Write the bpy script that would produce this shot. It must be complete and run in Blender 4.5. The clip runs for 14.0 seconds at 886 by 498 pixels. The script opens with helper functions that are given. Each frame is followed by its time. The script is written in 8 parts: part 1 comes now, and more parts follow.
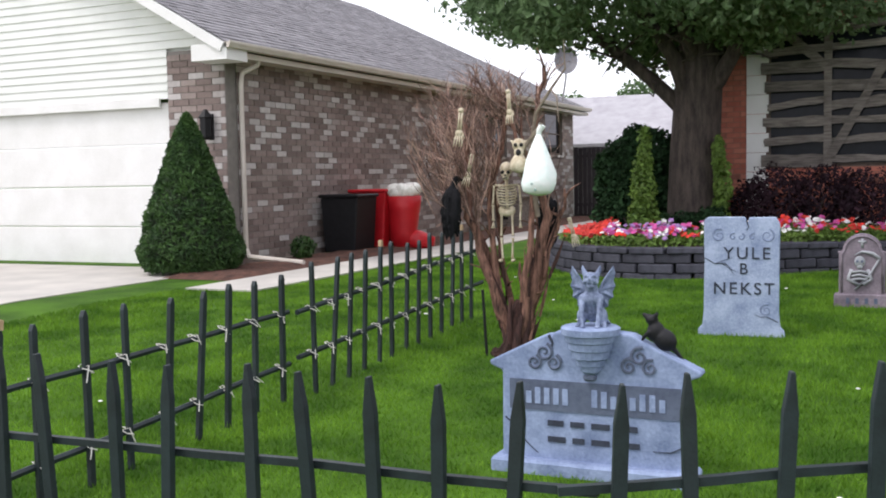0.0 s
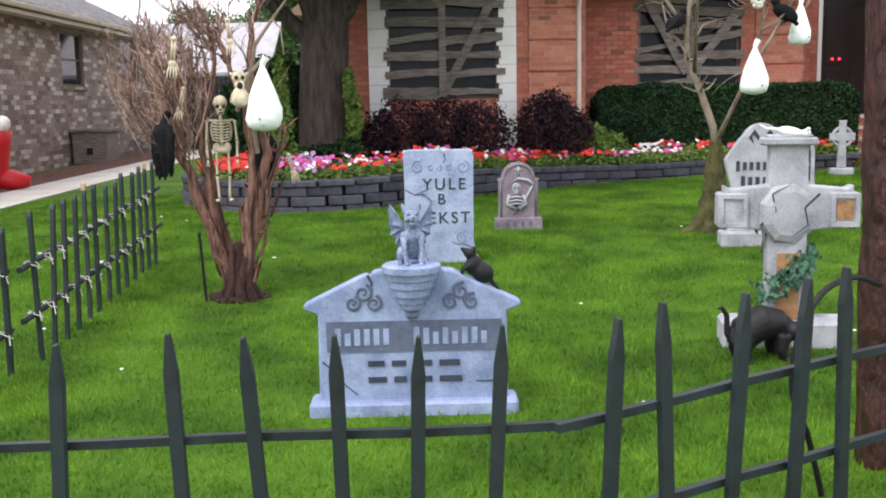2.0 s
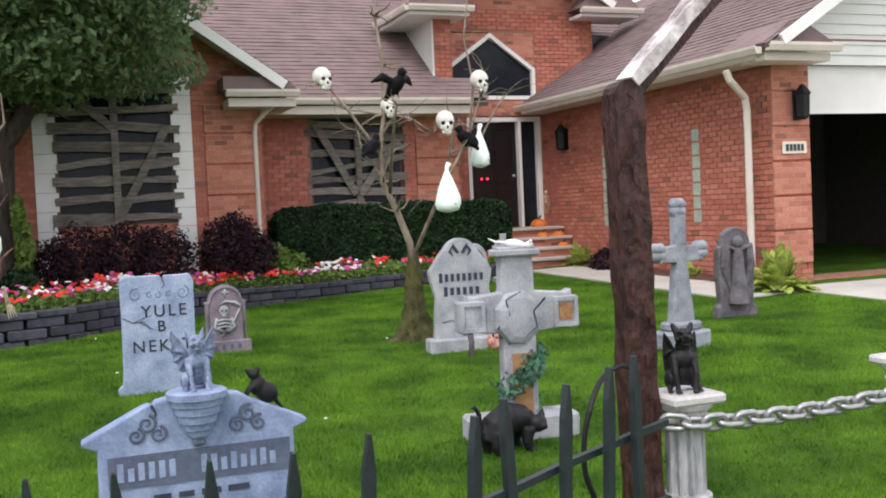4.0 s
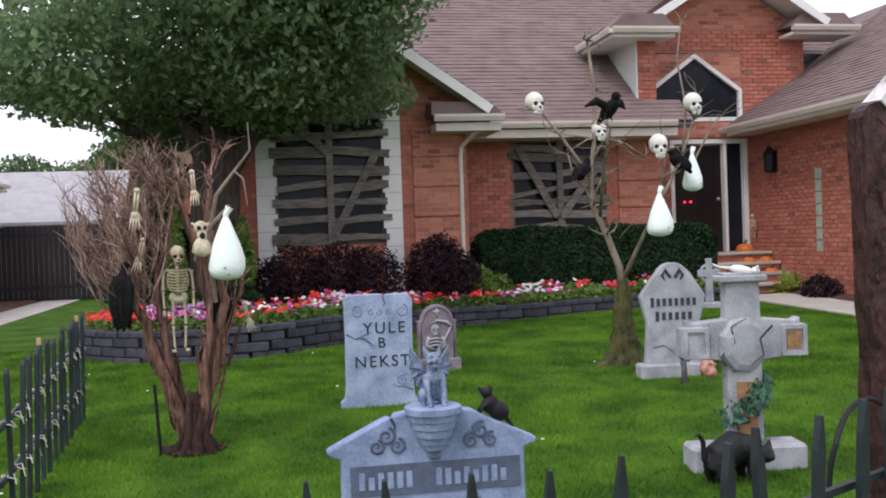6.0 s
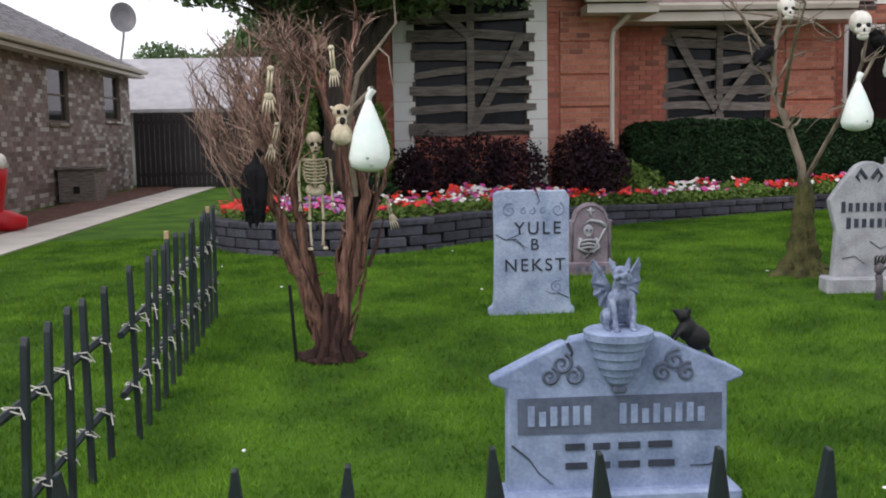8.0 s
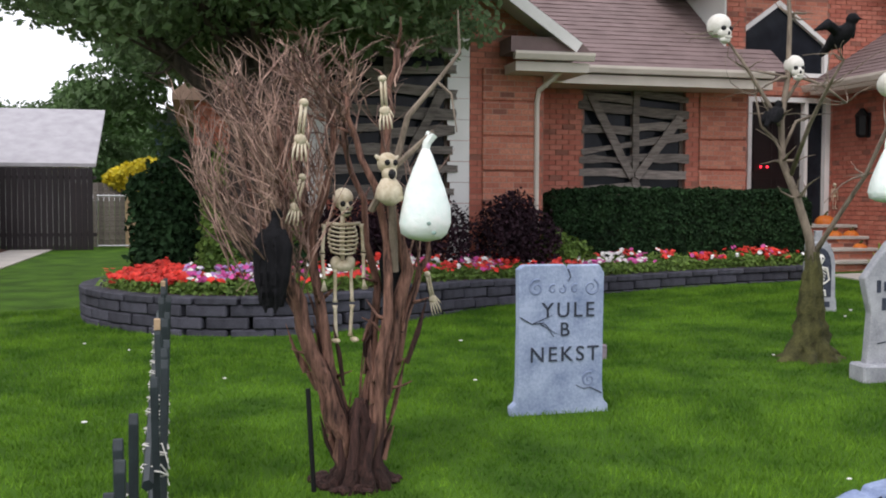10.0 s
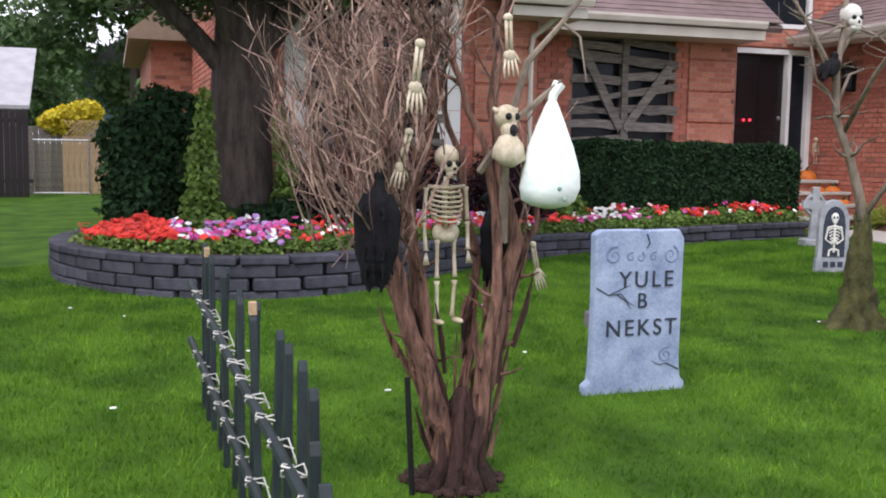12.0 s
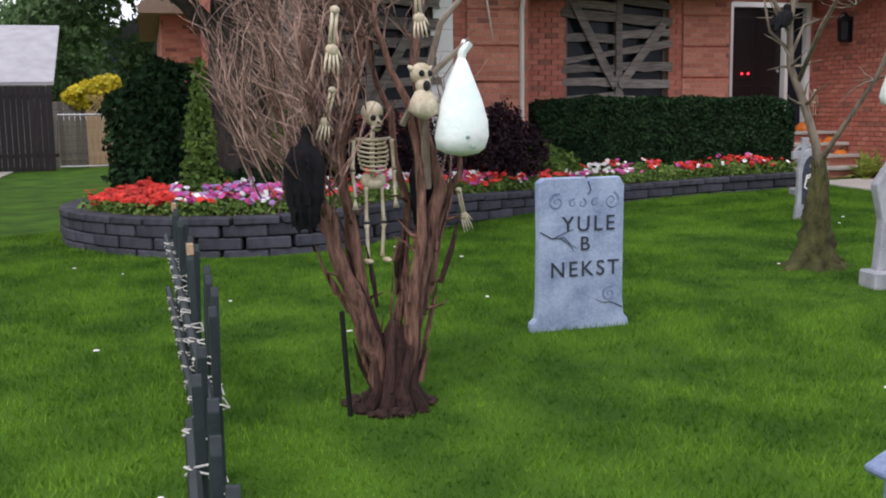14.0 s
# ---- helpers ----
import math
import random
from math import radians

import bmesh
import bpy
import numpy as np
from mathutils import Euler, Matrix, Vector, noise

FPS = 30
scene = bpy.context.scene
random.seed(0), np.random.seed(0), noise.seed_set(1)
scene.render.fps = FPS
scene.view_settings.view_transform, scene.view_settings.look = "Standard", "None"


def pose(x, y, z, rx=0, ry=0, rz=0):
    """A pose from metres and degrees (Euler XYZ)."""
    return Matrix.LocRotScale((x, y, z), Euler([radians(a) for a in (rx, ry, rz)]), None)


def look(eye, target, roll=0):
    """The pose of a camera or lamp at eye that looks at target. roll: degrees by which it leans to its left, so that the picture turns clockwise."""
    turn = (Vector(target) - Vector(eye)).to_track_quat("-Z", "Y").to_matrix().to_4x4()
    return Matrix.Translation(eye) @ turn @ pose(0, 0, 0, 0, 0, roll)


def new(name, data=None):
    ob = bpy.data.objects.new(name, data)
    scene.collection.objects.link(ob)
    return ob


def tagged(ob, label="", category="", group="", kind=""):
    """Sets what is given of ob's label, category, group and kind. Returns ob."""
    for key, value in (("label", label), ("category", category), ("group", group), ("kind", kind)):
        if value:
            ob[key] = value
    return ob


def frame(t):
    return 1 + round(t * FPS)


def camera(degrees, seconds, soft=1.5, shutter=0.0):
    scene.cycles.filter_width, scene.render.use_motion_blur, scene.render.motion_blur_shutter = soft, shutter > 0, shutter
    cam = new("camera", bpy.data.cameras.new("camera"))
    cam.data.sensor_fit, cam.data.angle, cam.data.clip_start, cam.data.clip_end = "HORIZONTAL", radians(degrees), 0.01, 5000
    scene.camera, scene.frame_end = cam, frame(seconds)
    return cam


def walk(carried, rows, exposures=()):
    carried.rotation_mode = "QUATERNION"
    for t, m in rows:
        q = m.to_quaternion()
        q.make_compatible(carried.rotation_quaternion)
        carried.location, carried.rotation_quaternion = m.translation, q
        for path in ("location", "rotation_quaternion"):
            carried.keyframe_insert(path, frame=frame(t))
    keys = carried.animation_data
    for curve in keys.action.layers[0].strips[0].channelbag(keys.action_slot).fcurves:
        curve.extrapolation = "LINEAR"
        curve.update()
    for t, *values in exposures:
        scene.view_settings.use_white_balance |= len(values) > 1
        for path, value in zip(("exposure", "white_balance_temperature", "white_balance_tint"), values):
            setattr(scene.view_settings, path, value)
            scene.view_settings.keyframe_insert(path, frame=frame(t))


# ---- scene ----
cam = camera(47.2, 14.0, soft=1.9)
PATH = [
    (0, (1.471, -8.286, 1.304), (0.643, -6.471, 1.163), -1.1),
    (0.5, (1.17, -8.393, 1.334), (0.506, -6.522, 1.09), -0.8),
    (1, (0.907, -8.319, 1.358), (0.45, -6.386, 1.128), -2.4),
    (1.5, (0.563, -8.402, 1.366), (0.419, -6.425, 1.096), -0.9),
    (2, (0.186, -8.402, 1.357), (0.218, -6.424, 1.064), -1.1),
    (2.5, (-0.045, -8.319, 1.337), (0.264, -6.356, 1.108), -1.7),
    (3, (-0.254, -8.283, 1.4), (0.381, -6.396, 1.211), -1.2),
    (3.2, (-0.422, -8.33, 1.361), (0.273, -6.463, 1.186), -2.7),
    (5.3, (-0.579, -8.547, 1.419), (0.186, -6.699, 1.428), -1.8),
    (5.5, (-0.625, -8.558, 1.401), (0.063, -6.68, 1.402), -1.7),
    (6, (-0.741, -8.515, 1.399), (-0.368, -6.551, 1.377), -2.0),
    (6.5, (-0.804, -8.45, 1.376), (-0.663, -6.457, 1.27), -1.4),
    (7, (-0.779, -8.208, 1.361), (-0.691, -6.217, 1.2), -0.6),
    (7.5, (-0.769, -7.956, 1.378), (-0.685, -5.966, 1.201), -0.6),
    (8, (-0.839, -7.624, 1.38), (-0.719, -5.64, 1.155), -1.1),
    (8.5, (-1.098, -7.271, 1.379), (-0.972, -5.281, 1.225), -1.8),
    (9, (-1.362, -6.859, 1.353), (-1.17, -4.872, 1.235), -2.7),
    (9.2, (-1.478, -6.711, 1.348), (-1.239, -4.728, 1.24), -1.7),
    (11.3, (-2.561, -5.301, 1.386), (-1.861, -3.432, 1.257), -1.6),
    (11.5, (-2.603, -5.282, 1.379), (-1.937, -3.402, 1.239), -1.4),
    (12, (-2.579, -5.178, 1.405), (-1.96, -3.287, 1.203), 0.9),
    (12.5, (-2.52, -5.178, 1.431), (-1.928, -3.268, 1.371), -1.0),
    (13, (-2.43, -5.336, 1.419), (-1.861, -3.419, 1.43), -1.1),
    (13.5, (-2.364, -5.568, 1.346), (-1.913, -3.622, 1.238), -1.5),
    (14, (-2.252, -5.773, 1.359), (-1.703, -3.869, 1.09), -0.8),
]
walk(cam, [(t, look(eye, target, roll)) for t, eye, target, roll in PATH],
     exposures=[(0, 0.35, 6300, 15), (0.6, 0.4, 6350, 15), (1.5, 0.52, 6400, 14.5), (2.0, 0.7, 6450, 14.5), (2.5, 0.82, 6450, 14), (3.0, 0.92, 6550, 14), (4.2, 0.3, 6400, 14), (5.5, 0.12, 6200, 17), (6.2, 0.1, 6250, 16), (7.5, -0.05, 6400, 14), (9.0, 0.08, 6400, 14), (11.5, 0.22, 6200, 17.5), (12.5, 0.55, 6100, 19), (13.2, 0.34, 6050, 21), (14, 0.05, 6200, 17)])

# ---- light ----
world = bpy.data.worlds.new("overcast_sky")
scene.world = world
world.use_nodes = True
wn, wl = world.node_tree.nodes, world.node_tree.links
bg = wn["Background"]
sky = wn.new("ShaderNodeTexSky")
sky.sky_type, sky.sun_disc = "NISHITA", False
sky.sun_elevation, sky.sun_rotation = radians(54), radians(225)
sky.dust_density = 4.0
veil = wn.new("ShaderNodeMix")
veil.data_type = "RGBA"
veil.inputs[0].default_value = 0.8
veil.inputs[7].default_value = (11.5, 11.6, 12.0, 1)
wl.new(sky.outputs[0], veil.inputs[6])
wl.new(veil.outputs[2], bg.inputs[0])
bg.inputs[1].default_value = 0.125
sun = new("sun", bpy.data.lights.new("sun", "SUN"))
sun.data.energy, sun.data.angle, sun.data.color = 1.2, radians(14), (1.0, 0.97, 0.92)
sun.matrix_world = look((-10, -10, 20), (0, 0, 0))


# ---- materials ----
def mat(name, a, b=None, scale=6.0, rough=0.8, bump=0.3, fine=60.0, metal=0.0, per_object=0.0, island=0.0,
        stretch=(1, 1, 1), dist=0.01, spec=0.4):
    """A surface of two tones with coarse mottling, fine grain and relief."""
    m = bpy.data.materials.new(name)
    m.use_nodes = True
    n, l = m.node_tree.nodes, m.node_tree.links
    p = n["Principled BSDF"]
    b = b or tuple(c * 0.7 for c in a)
    tc = n.new("ShaderNodeTexCoord")
    mp = n.new("ShaderNodeMapping")
    mp.inputs["Scale"].default_value = stretch
    l.new(tc.outputs["Object"], mp.inputs[0])
    big, small = n.new("ShaderNodeTexNoise"), n.new("ShaderNodeTexNoise")
    big.inputs["Scale"].default_value, big.inputs["Detail"].default_value = scale, 6
    small.inputs["Scale"].default_value, small.inputs["Detail"].default_value = fine, 4
    l.new(mp.outputs[0], big.inputs[0])
    l.new(mp.outputs[0], small.inputs[0])
    add = n.new("ShaderNodeMath")
    add.operation = "MULTIPLY_ADD"
    l.new(small.outputs[0], add.inputs[0])
    add.inputs[1].default_value = 0.45
    l.new(big.outputs[0], add.inputs[2])
    ramp = n.new("ShaderNodeValToRGB")
    e = ramp.color_ramp.elements
    e[0].position, e[1].position = 0.48, 0.92
    e[0].color, e[1].color = (*b, 1), (*a, 1)
    l.new(add.outputs[0], ramp.inputs[0])
    colour = ramp.outputs[0]
    if per_object or island:
        hsv = n.new("ShaderNodeHueSaturation")
        src = n.new("ShaderNodeObjectInfo").outputs["Random"] if per_object else n.new("ShaderNodeNewGeometry").outputs["Random Per Island"]
        mr = n.new("ShaderNodeMapRange")
        amount = per_object or island
        mr.inputs["To Min"].default_value, mr.inputs["To Max"].default_value = 1 - amount, 1 + amount
        l.new(src, mr.inputs[0])
        l.new(mr.outputs[0], hsv.inputs["Value"])
        l.new(colour, hsv.inputs["Color"])
        colour = hsv.outputs[0]
    l.new(colour, p.inputs["Base Color"])
    p.inputs["Roughness"].default_value, p.inputs["Metallic"].default_value = rough, metal
    p.inputs["Specular IOR Level"].default_value = spec
    if bump:
        bp = n.new("ShaderNodeBump")
        bp.inputs["Strength"].default_value, bp.inputs["Distance"].default_value = bump, dist
        l.new(add.outputs[0], bp.inputs["Height"])
        l.new(bp.outputs[0], p.inputs["Normal"])
    return m


def brick_mat(name, tones, mortar, w=0.2, h=0.075, per=False):
    """Brickwork for far or blocked-in walls: courses of bricks with mortar joints, on x+y along and z up."""
    m = bpy.data.materials.new(name)
    m.use_nodes = True
    n, l = m.node_tree.nodes, m.node_tree.links
    p = n["Principled BSDF"]
    g = n.new("ShaderNodeNewGeometry")
    sep, comb, add = n.new("ShaderNodeSeparateXYZ"), n.new("ShaderNodeCombineXYZ"), n.new("ShaderNodeMath")
    l.new(g.outputs["Position"], sep.inputs[0])
    l.new(sep.outputs[0], add.inputs[0])
    l.new(sep.outputs[1], add.inputs[1])
    l.new(add.outputs[0], comb.inputs[0])
    l.new(sep.outputs[2], comb.inputs[1])
    br = n.new("ShaderNodeTexBrick")
    br.inputs["Scale"].default_value = 1
    br.inputs["Brick Width"].default_value, br.inputs["Row Height"].default_value = w, h
    br.inputs["Mortar Size"].default_value, br.inputs["Mortar Smooth"].default_value = 0.006, 0.3
    br.inputs["Color1"].default_value, br.inputs["Color2"].default_value = (0, 0, 0, 1), (1, 1, 1, 1)
    br.inputs["Mortar"].default_value = (0.5, 0.5, 0.5, 1)
    l.new(comb.outputs[0], br.inputs[0])
    ramp = n.new("ShaderNodeValToRGB")
    e = ramp.color_ramp.elements
    while len(e) < len(tones):
        e.new(0.5)
    for k, (pos, c) in enumerate(tones):
        e[k].position, e[k].color = pos, (*c, 1)
    l.new(br.outputs[0], ramp.inputs[0])
    ns = n.new("ShaderNodeTexNoise")
    ns.inputs["Scale"].default_value, ns.inputs["Detail"].default_value = 40, 6
    l.new(g.outputs["Position"], ns.inputs[0])
    shade = n.new("ShaderNodeMix")
    shade.data_type, shade.blend_type = "RGBA", "OVERLAY"
    shade.inputs[0].default_value = 0.5
    l.new(ramp.outputs[0], shade.inputs[6])
    l.new(ns.outputs[0], shade.inputs[7])
    mx = n.new("ShaderNodeMix")
    mx.data_type = "RGBA"
    mx.inputs[7].default_value = (*mortar, 1)
    l.new(br.outputs["Fac"], mx.inputs[0])
    l.new(shade.outputs[2], mx.inputs[6])
    l.new(mx.outputs[2], p.inputs["Base Color"])
    p.inputs["Roughness"].default_value = 0.9
    bp = n.new("ShaderNodeBump")
    bp.inputs["Strength"].default_value, bp.inputs["Distance"].default_value = 0.6, 0.01
    inv = n.new("ShaderNodeMath")
    inv.operation = "SUBTRACT"
    inv.inputs[0].default_value = 1
    l.new(br.outputs["Fac"], inv.inputs[1])
    l.new(inv.outputs[0], bp.inputs["Height"])
    l.new(bp.outputs[0], p.inputs["Normal"])
    return m


GRASS_SOIL = mat("lawn", (0.066, 0.15, 0.01), (0.03, 0.075, 0.006), scale=1.6, spec=0.15, rough=0.9, bump=0.8, fine=90, dist=0.03)
GRASS_BLADE = mat("grass_blades", (0.155, 0.3, 0.024), (0.05, 0.13, 0.011), scale=1.6, rough=0.75, bump=0, fine=9, island=0.2, spec=0.15)
for grown in (GRASS_SOIL, GRASS_BLADE):
    e = grown.node_tree.nodes["Color Ramp"].color_ramp.elements
    e[0].position, e[1].position = 0.58, 0.88
ROOT = mat("dark_shaggy_bark", (0.075, 0.035, 0.028), (0.014, 0.007, 0.006), scale=14, rough=0.95, bump=1, fine=50, stretch=(3, 3, 0.6), dist=0.03)
MULCH = mat("mulch", (0.13, 0.06, 0.04), (0.04, 0.02, 0.015), scale=9, rough=0.95, bump=1, fine=45, dist=0.03)
CONCRETE = mat("concrete", (0.52, 0.49, 0.44), (0.38, 0.36, 0.33), scale=1.5, rough=0.9, bump=0.25, fine=80)
RED_BRICK = brick_mat("red_brick", [(0.0, (0.2, 0.08, 0.06)), (0.10, (0.38, 0.13, 0.085)), (0.55, (0.47, 0.17, 0.11)), (1.0, (0.53, 0.22, 0.145))], (0.36, 0.22, 0.17))
GREY_BRICK = brick_mat("mottled_brick", [(0.0, (0.12, 0.095, 0.08)), (0.45, (0.20, 0.155, 0.13)), (0.72, (0.27, 0.22, 0.19)), (0.86, (0.52, 0.49, 0.46))], (0.24, 0.22, 0.2), w=0.3, h=0.1)
SHINGLE = mat("shingle", (0.235, 0.17, 0.165), (0.16, 0.115, 0.11), scale=3, rough=0.95, bump=0.5, fine=120, per_object=0.1, island=0.16)
GREY_SHINGLE = mat("grey_shingle", (0.25, 0.24, 0.25), (0.17, 0.165, 0.175), scale=3, rough=0.95, bump=0.5, fine=120, island=0.14)
WHITE_PAINT = mat("white_paint", (0.8, 0.79, 0.77), (0.7, 0.69, 0.66), scale=2, rough=0.55, bump=0.1)
SIDING = mat("vinyl_siding", (0.78, 0.79, 0.75), (0.7, 0.71, 0.67), scale=2, rough=0.5, bump=0.05)
GUTTER = mat("beige_aluminium", (0.66, 0.6, 0.53), (0.56, 0.5, 0.44), scale=3, rough=0.45, bump=0.05)
BOARD = mat("weathered_board", (0.25, 0.22, 0.195), (0.085, 0.072, 0.064), scale=5, rough=0.9, bump=0.6, fine=50, per_object=0.22, stretch=(1, 1, 8))
DARK_PAINT = mat("dark_green_paint", (0.019, 0.03, 0.033), (0.008, 0.012, 0.014), scale=9, rough=0.5, bump=0.25, fine=70, per_object=0.15)
RAW_WOOD = mat("raw_wood", (0.5, 0.36, 0.22), (0.33, 0.22, 0.13), scale=6, rough=0.8, bump=0.3)
TWINE = mat("white_twine", (0.66, 0.64, 0.58), (0.45, 0.43, 0.4), scale=20, rough=0.9, bump=0.3)
FOAM_BLUE = mat("blue_grey_foam", (0.40, 0.47, 0.62), (0.17, 0.225, 0.36), scale=6, rough=0.85, bump=0.4, fine=70)
FOAM_SLATE = mat("slate_blue_foam", (0.3, 0.37, 0.54), (0.13, 0.175, 0.29), scale=7, rough=0.85, bump=0.6, fine=60)
FOAM_GREY = mat("grey_foam", (0.42, 0.43, 0.455), (0.2, 0.21, 0.235), scale=6, rough=0.85, bump=0.4, fine=70)
FOAM_STEEL = mat("steel_grey_foam", (0.34, 0.36, 0.4), (0.13, 0.14, 0.17), scale=7, rough=0.8, bump=0.5, fine=60)
HOSTA_LEAF = mat("hosta_leaf", (0.5, 0.55, 0.13), (0.17, 0.26, 0.04), scale=12, rough=0.5, bump=0, fine=20, island=0.3)
PALE_ROOF = mat("pale_shingle", (0.42, 0.41, 0.43), (0.32, 0.31, 0.33), scale=3, rough=0.95, bump=0.4, fine=120)
FOAM_MAUVE = mat("mauve_foam", (0.27, 0.225, 0.26), (0.11, 0.09, 0.11), scale=6, rough=0.85, bump=0.5, fine=50)
FOAM_DARK = mat("charcoal_resin", (0.17, 0.155, 0.17), (0.05, 0.045, 0.055), scale=8, rough=0.7, bump=0.5, fine=50)
INK = mat("dark_ink", (0.045, 0.055, 0.08), (0.025, 0.03, 0.045), scale=20, rough=0.9, bump=0)
SLATE_INK = mat("slate_ink", (0.115, 0.14, 0.2), (0.07, 0.085, 0.13), scale=10, rough=0.9, bump=0.2)
BLACK = mat("black_plastic", (0.011, 0.011, 0.013), (0.006, 0.006, 0.007), scale=12, rough=0.55, bump=0.2, spec=0.3)
FEATHER = mat("black_feather", (0.01, 0.01, 0.012), (0.003, 0.003, 0.004), scale=30, rough=0.85, bump=1.0, fine=110, stretch=(1, 1, 0.3), spec=0.2)
BONE = mat("bone_plastic", (0.68, 0.61, 0.46), (0.4, 0.32, 0.2), scale=14, rough=0.6, bump=0.3)
SKULL_WHITE = mat("white_skull_plastic", (0.82, 0.8, 0.74), (0.6, 0.57, 0.5), scale=10, rough=0.6, bump=0.2)
SACK = mat("white_cloth", (0.92, 0.93, 0.9), (0.74, 0.88, 0.82), scale=5, rough=0.85, bump=0.5, fine=30, dist=0.02)
BARK = mat("grey_bark", (0.1, 0.078, 0.066), (0.03, 0.024, 0.022), scale=5, rough=0.95, bump=1, fine=30, stretch=(3, 3, 0.6), dist=0.03)
RED_BARK = mat("stripped_bark", (0.3, 0.155, 0.11), (0.016, 0.007, 0.006), scale=13, rough=0.85, bump=0.9, fine=40, stretch=(3, 3, 0.5), dist=0.02)
TWIG = mat("pale_twig", (0.42, 0.285, 0.225), (0.07, 0.03, 0.026), scale=8, rough=0.85, bump=0.3, island=0.7)
POLE_WOOD = mat("pale_branch", (0.29, 0.235, 0.18), (0.11, 0.085, 0.066), scale=9, rough=0.9, bump=0.5, stretch=(2, 2, 0.6))
BURLAP = mat("burlap", (0.1, 0.098, 0.032), (0.022, 0.022, 0.008), scale=8, rough=0.95, bump=1, fine=50, dist=0.02)
RUST = mat("rusty_brown_timber", (0.07, 0.026, 0.021), (0.012, 0.005, 0.005), scale=11, rough=0.5, bump=1, fine=30, dist=0.03, spec=0.3, stretch=(1.6, 1.6, 0.7))
LEAF_DARK = mat("maple_leaf", (0.2, 0.29, 0.145), (0.12, 0.19, 0.09), scale=0.8, rough=0.7, spec=0.2, bump=0, fine=6, island=0.35)
LEAF_HEDGE = mat("hedge_leaf", (0.026, 0.06, 0.022), (0.008, 0.022, 0.009), scale=3, rough=0.8, spec=0.15, bump=0, fine=8, island=0.4)
LEAF_PURPLE = mat("purple_leaf", (0.042, 0.02, 0.028), (0.014, 0.008, 0.012), scale=3, rough=0.8, spec=0.15, bump=0, fine=8, island=0.45)
LEAF_CONE = mat("conifer_needle", (0.07, 0.14, 0.035), (0.02, 0.055, 0.015), scale=4, rough=0.6, bump=0, fine=8, island=0.35)
LEAF_LIGHT = mat("light_leaf", (0.2, 0.31, 0.06), (0.08, 0.15, 0.025), scale=3, rough=0.55, bump=0, fine=8, island=0.35)
LEAF_YELLOW = mat("yellow_leaf", (0.75, 0.62, 0.03), (0.45, 0.4, 0.03), scale=3, rough=0.6, bump=0, fine=8, island=0.25)
LEAF_FAR = mat("far_foliage", (0.13, 0.21, 0.08), (0.06, 0.11, 0.04), scale=0.8, rough=0.7, bump=0, fine=5, island=0.35)
PETAL = {"red": mat("red_petal", (0.72, 0.05, 0.03), (0.5, 0.025, 0.02), rough=0.6, bump=0, island=0.3),
         "white": mat("white_petal", (0.85, 0.83, 0.8), (0.7, 0.68, 0.66), rough=0.6, bump=0, island=0.15),
         "pink": mat("magenta_petal", (0.62, 0.1, 0.34), (0.42, 0.05, 0.22), rough=0.6, bump=0, island=0.3),
         "lilac": mat("lilac_petal", (0.5, 0.3, 0.6), (0.36, 0.2, 0.46), rough=0.6, bump=0, island=0.25)}
BLOCK = mat("charcoal_block", (0.07, 0.07, 0.09), (0.024, 0.024, 0.034), scale=7, rough=0.9, bump=0.8, fine=60, per_object=0.25, dist=0.015)
GLASS_DARK = mat("dark_glass", (0.02, 0.022, 0.026), (0.012, 0.013, 0.016), rough=0.06, bump=0, spec=0.8)
FENCE_BLACK = mat("black_stained_wood", (0.028, 0.022, 0.026), (0.014, 0.011, 0.013), scale=4, rough=0.7, bump=0.4, per_object=0.2)
RED_PLASTIC = mat("red_plastic", (0.52, 0.012, 0.018), (0.4, 0.008, 0.014), scale=4, rough=0.45, bump=0.1)
CHAIN = mat("galvanised_steel", (0.5, 0.5, 0.5), (0.28, 0.28, 0.29), scale=14, rough=0.4, metal=0.8, bump=0.2)
ORANGE = mat("pumpkin_skin", (0.72, 0.22, 0.03), (0.5, 0.12, 0.015), scale=5, rough=0.5, bump=0.2)

MORTAR_RED = mat("red_mortar", (0.32, 0.165, 0.125), (0.24, 0.12, 0.09), scale=8, rough=0.95, bump=0.3, fine=90)
MORTAR_GREY = mat("grey_mortar", (0.24, 0.22, 0.2), (0.18, 0.165, 0.15), scale=8, rough=0.95, bump=0.3, fine=90)
RESIN_BLACK = mat("black_resin", (0.012, 0.011, 0.012), (0.004, 0.004, 0.004), scale=12, rough=0.6, bump=0.5, fine=50)

for leaf in (LEAF_DARK, LEAF_LIGHT, LEAF_FAR, LEAF_CONE, HOSTA_LEAF, LEAF_YELLOW, GRASS_BLADE):
    # thin leaves let part of the light through
    n, l = leaf.node_tree.nodes, leaf.node_tree.links
    thin, both = n.new("ShaderNodeBsdfTranslucent"), n.new("ShaderNodeMixShader")
    both.inputs[0].default_value = 0.5 if leaf is LEAF_DARK else 0.3
    l.new(n["Principled BSDF"].inputs["Base Color"].links[0].from_socket, thin.inputs[0])
    l.new(n["Principled BSDF"].outputs[0], both.inputs[1])
    l.new(thin.outputs[0], both.inputs[2])
    l.new(both.outputs[0], n["Material Output"].inputs[0])


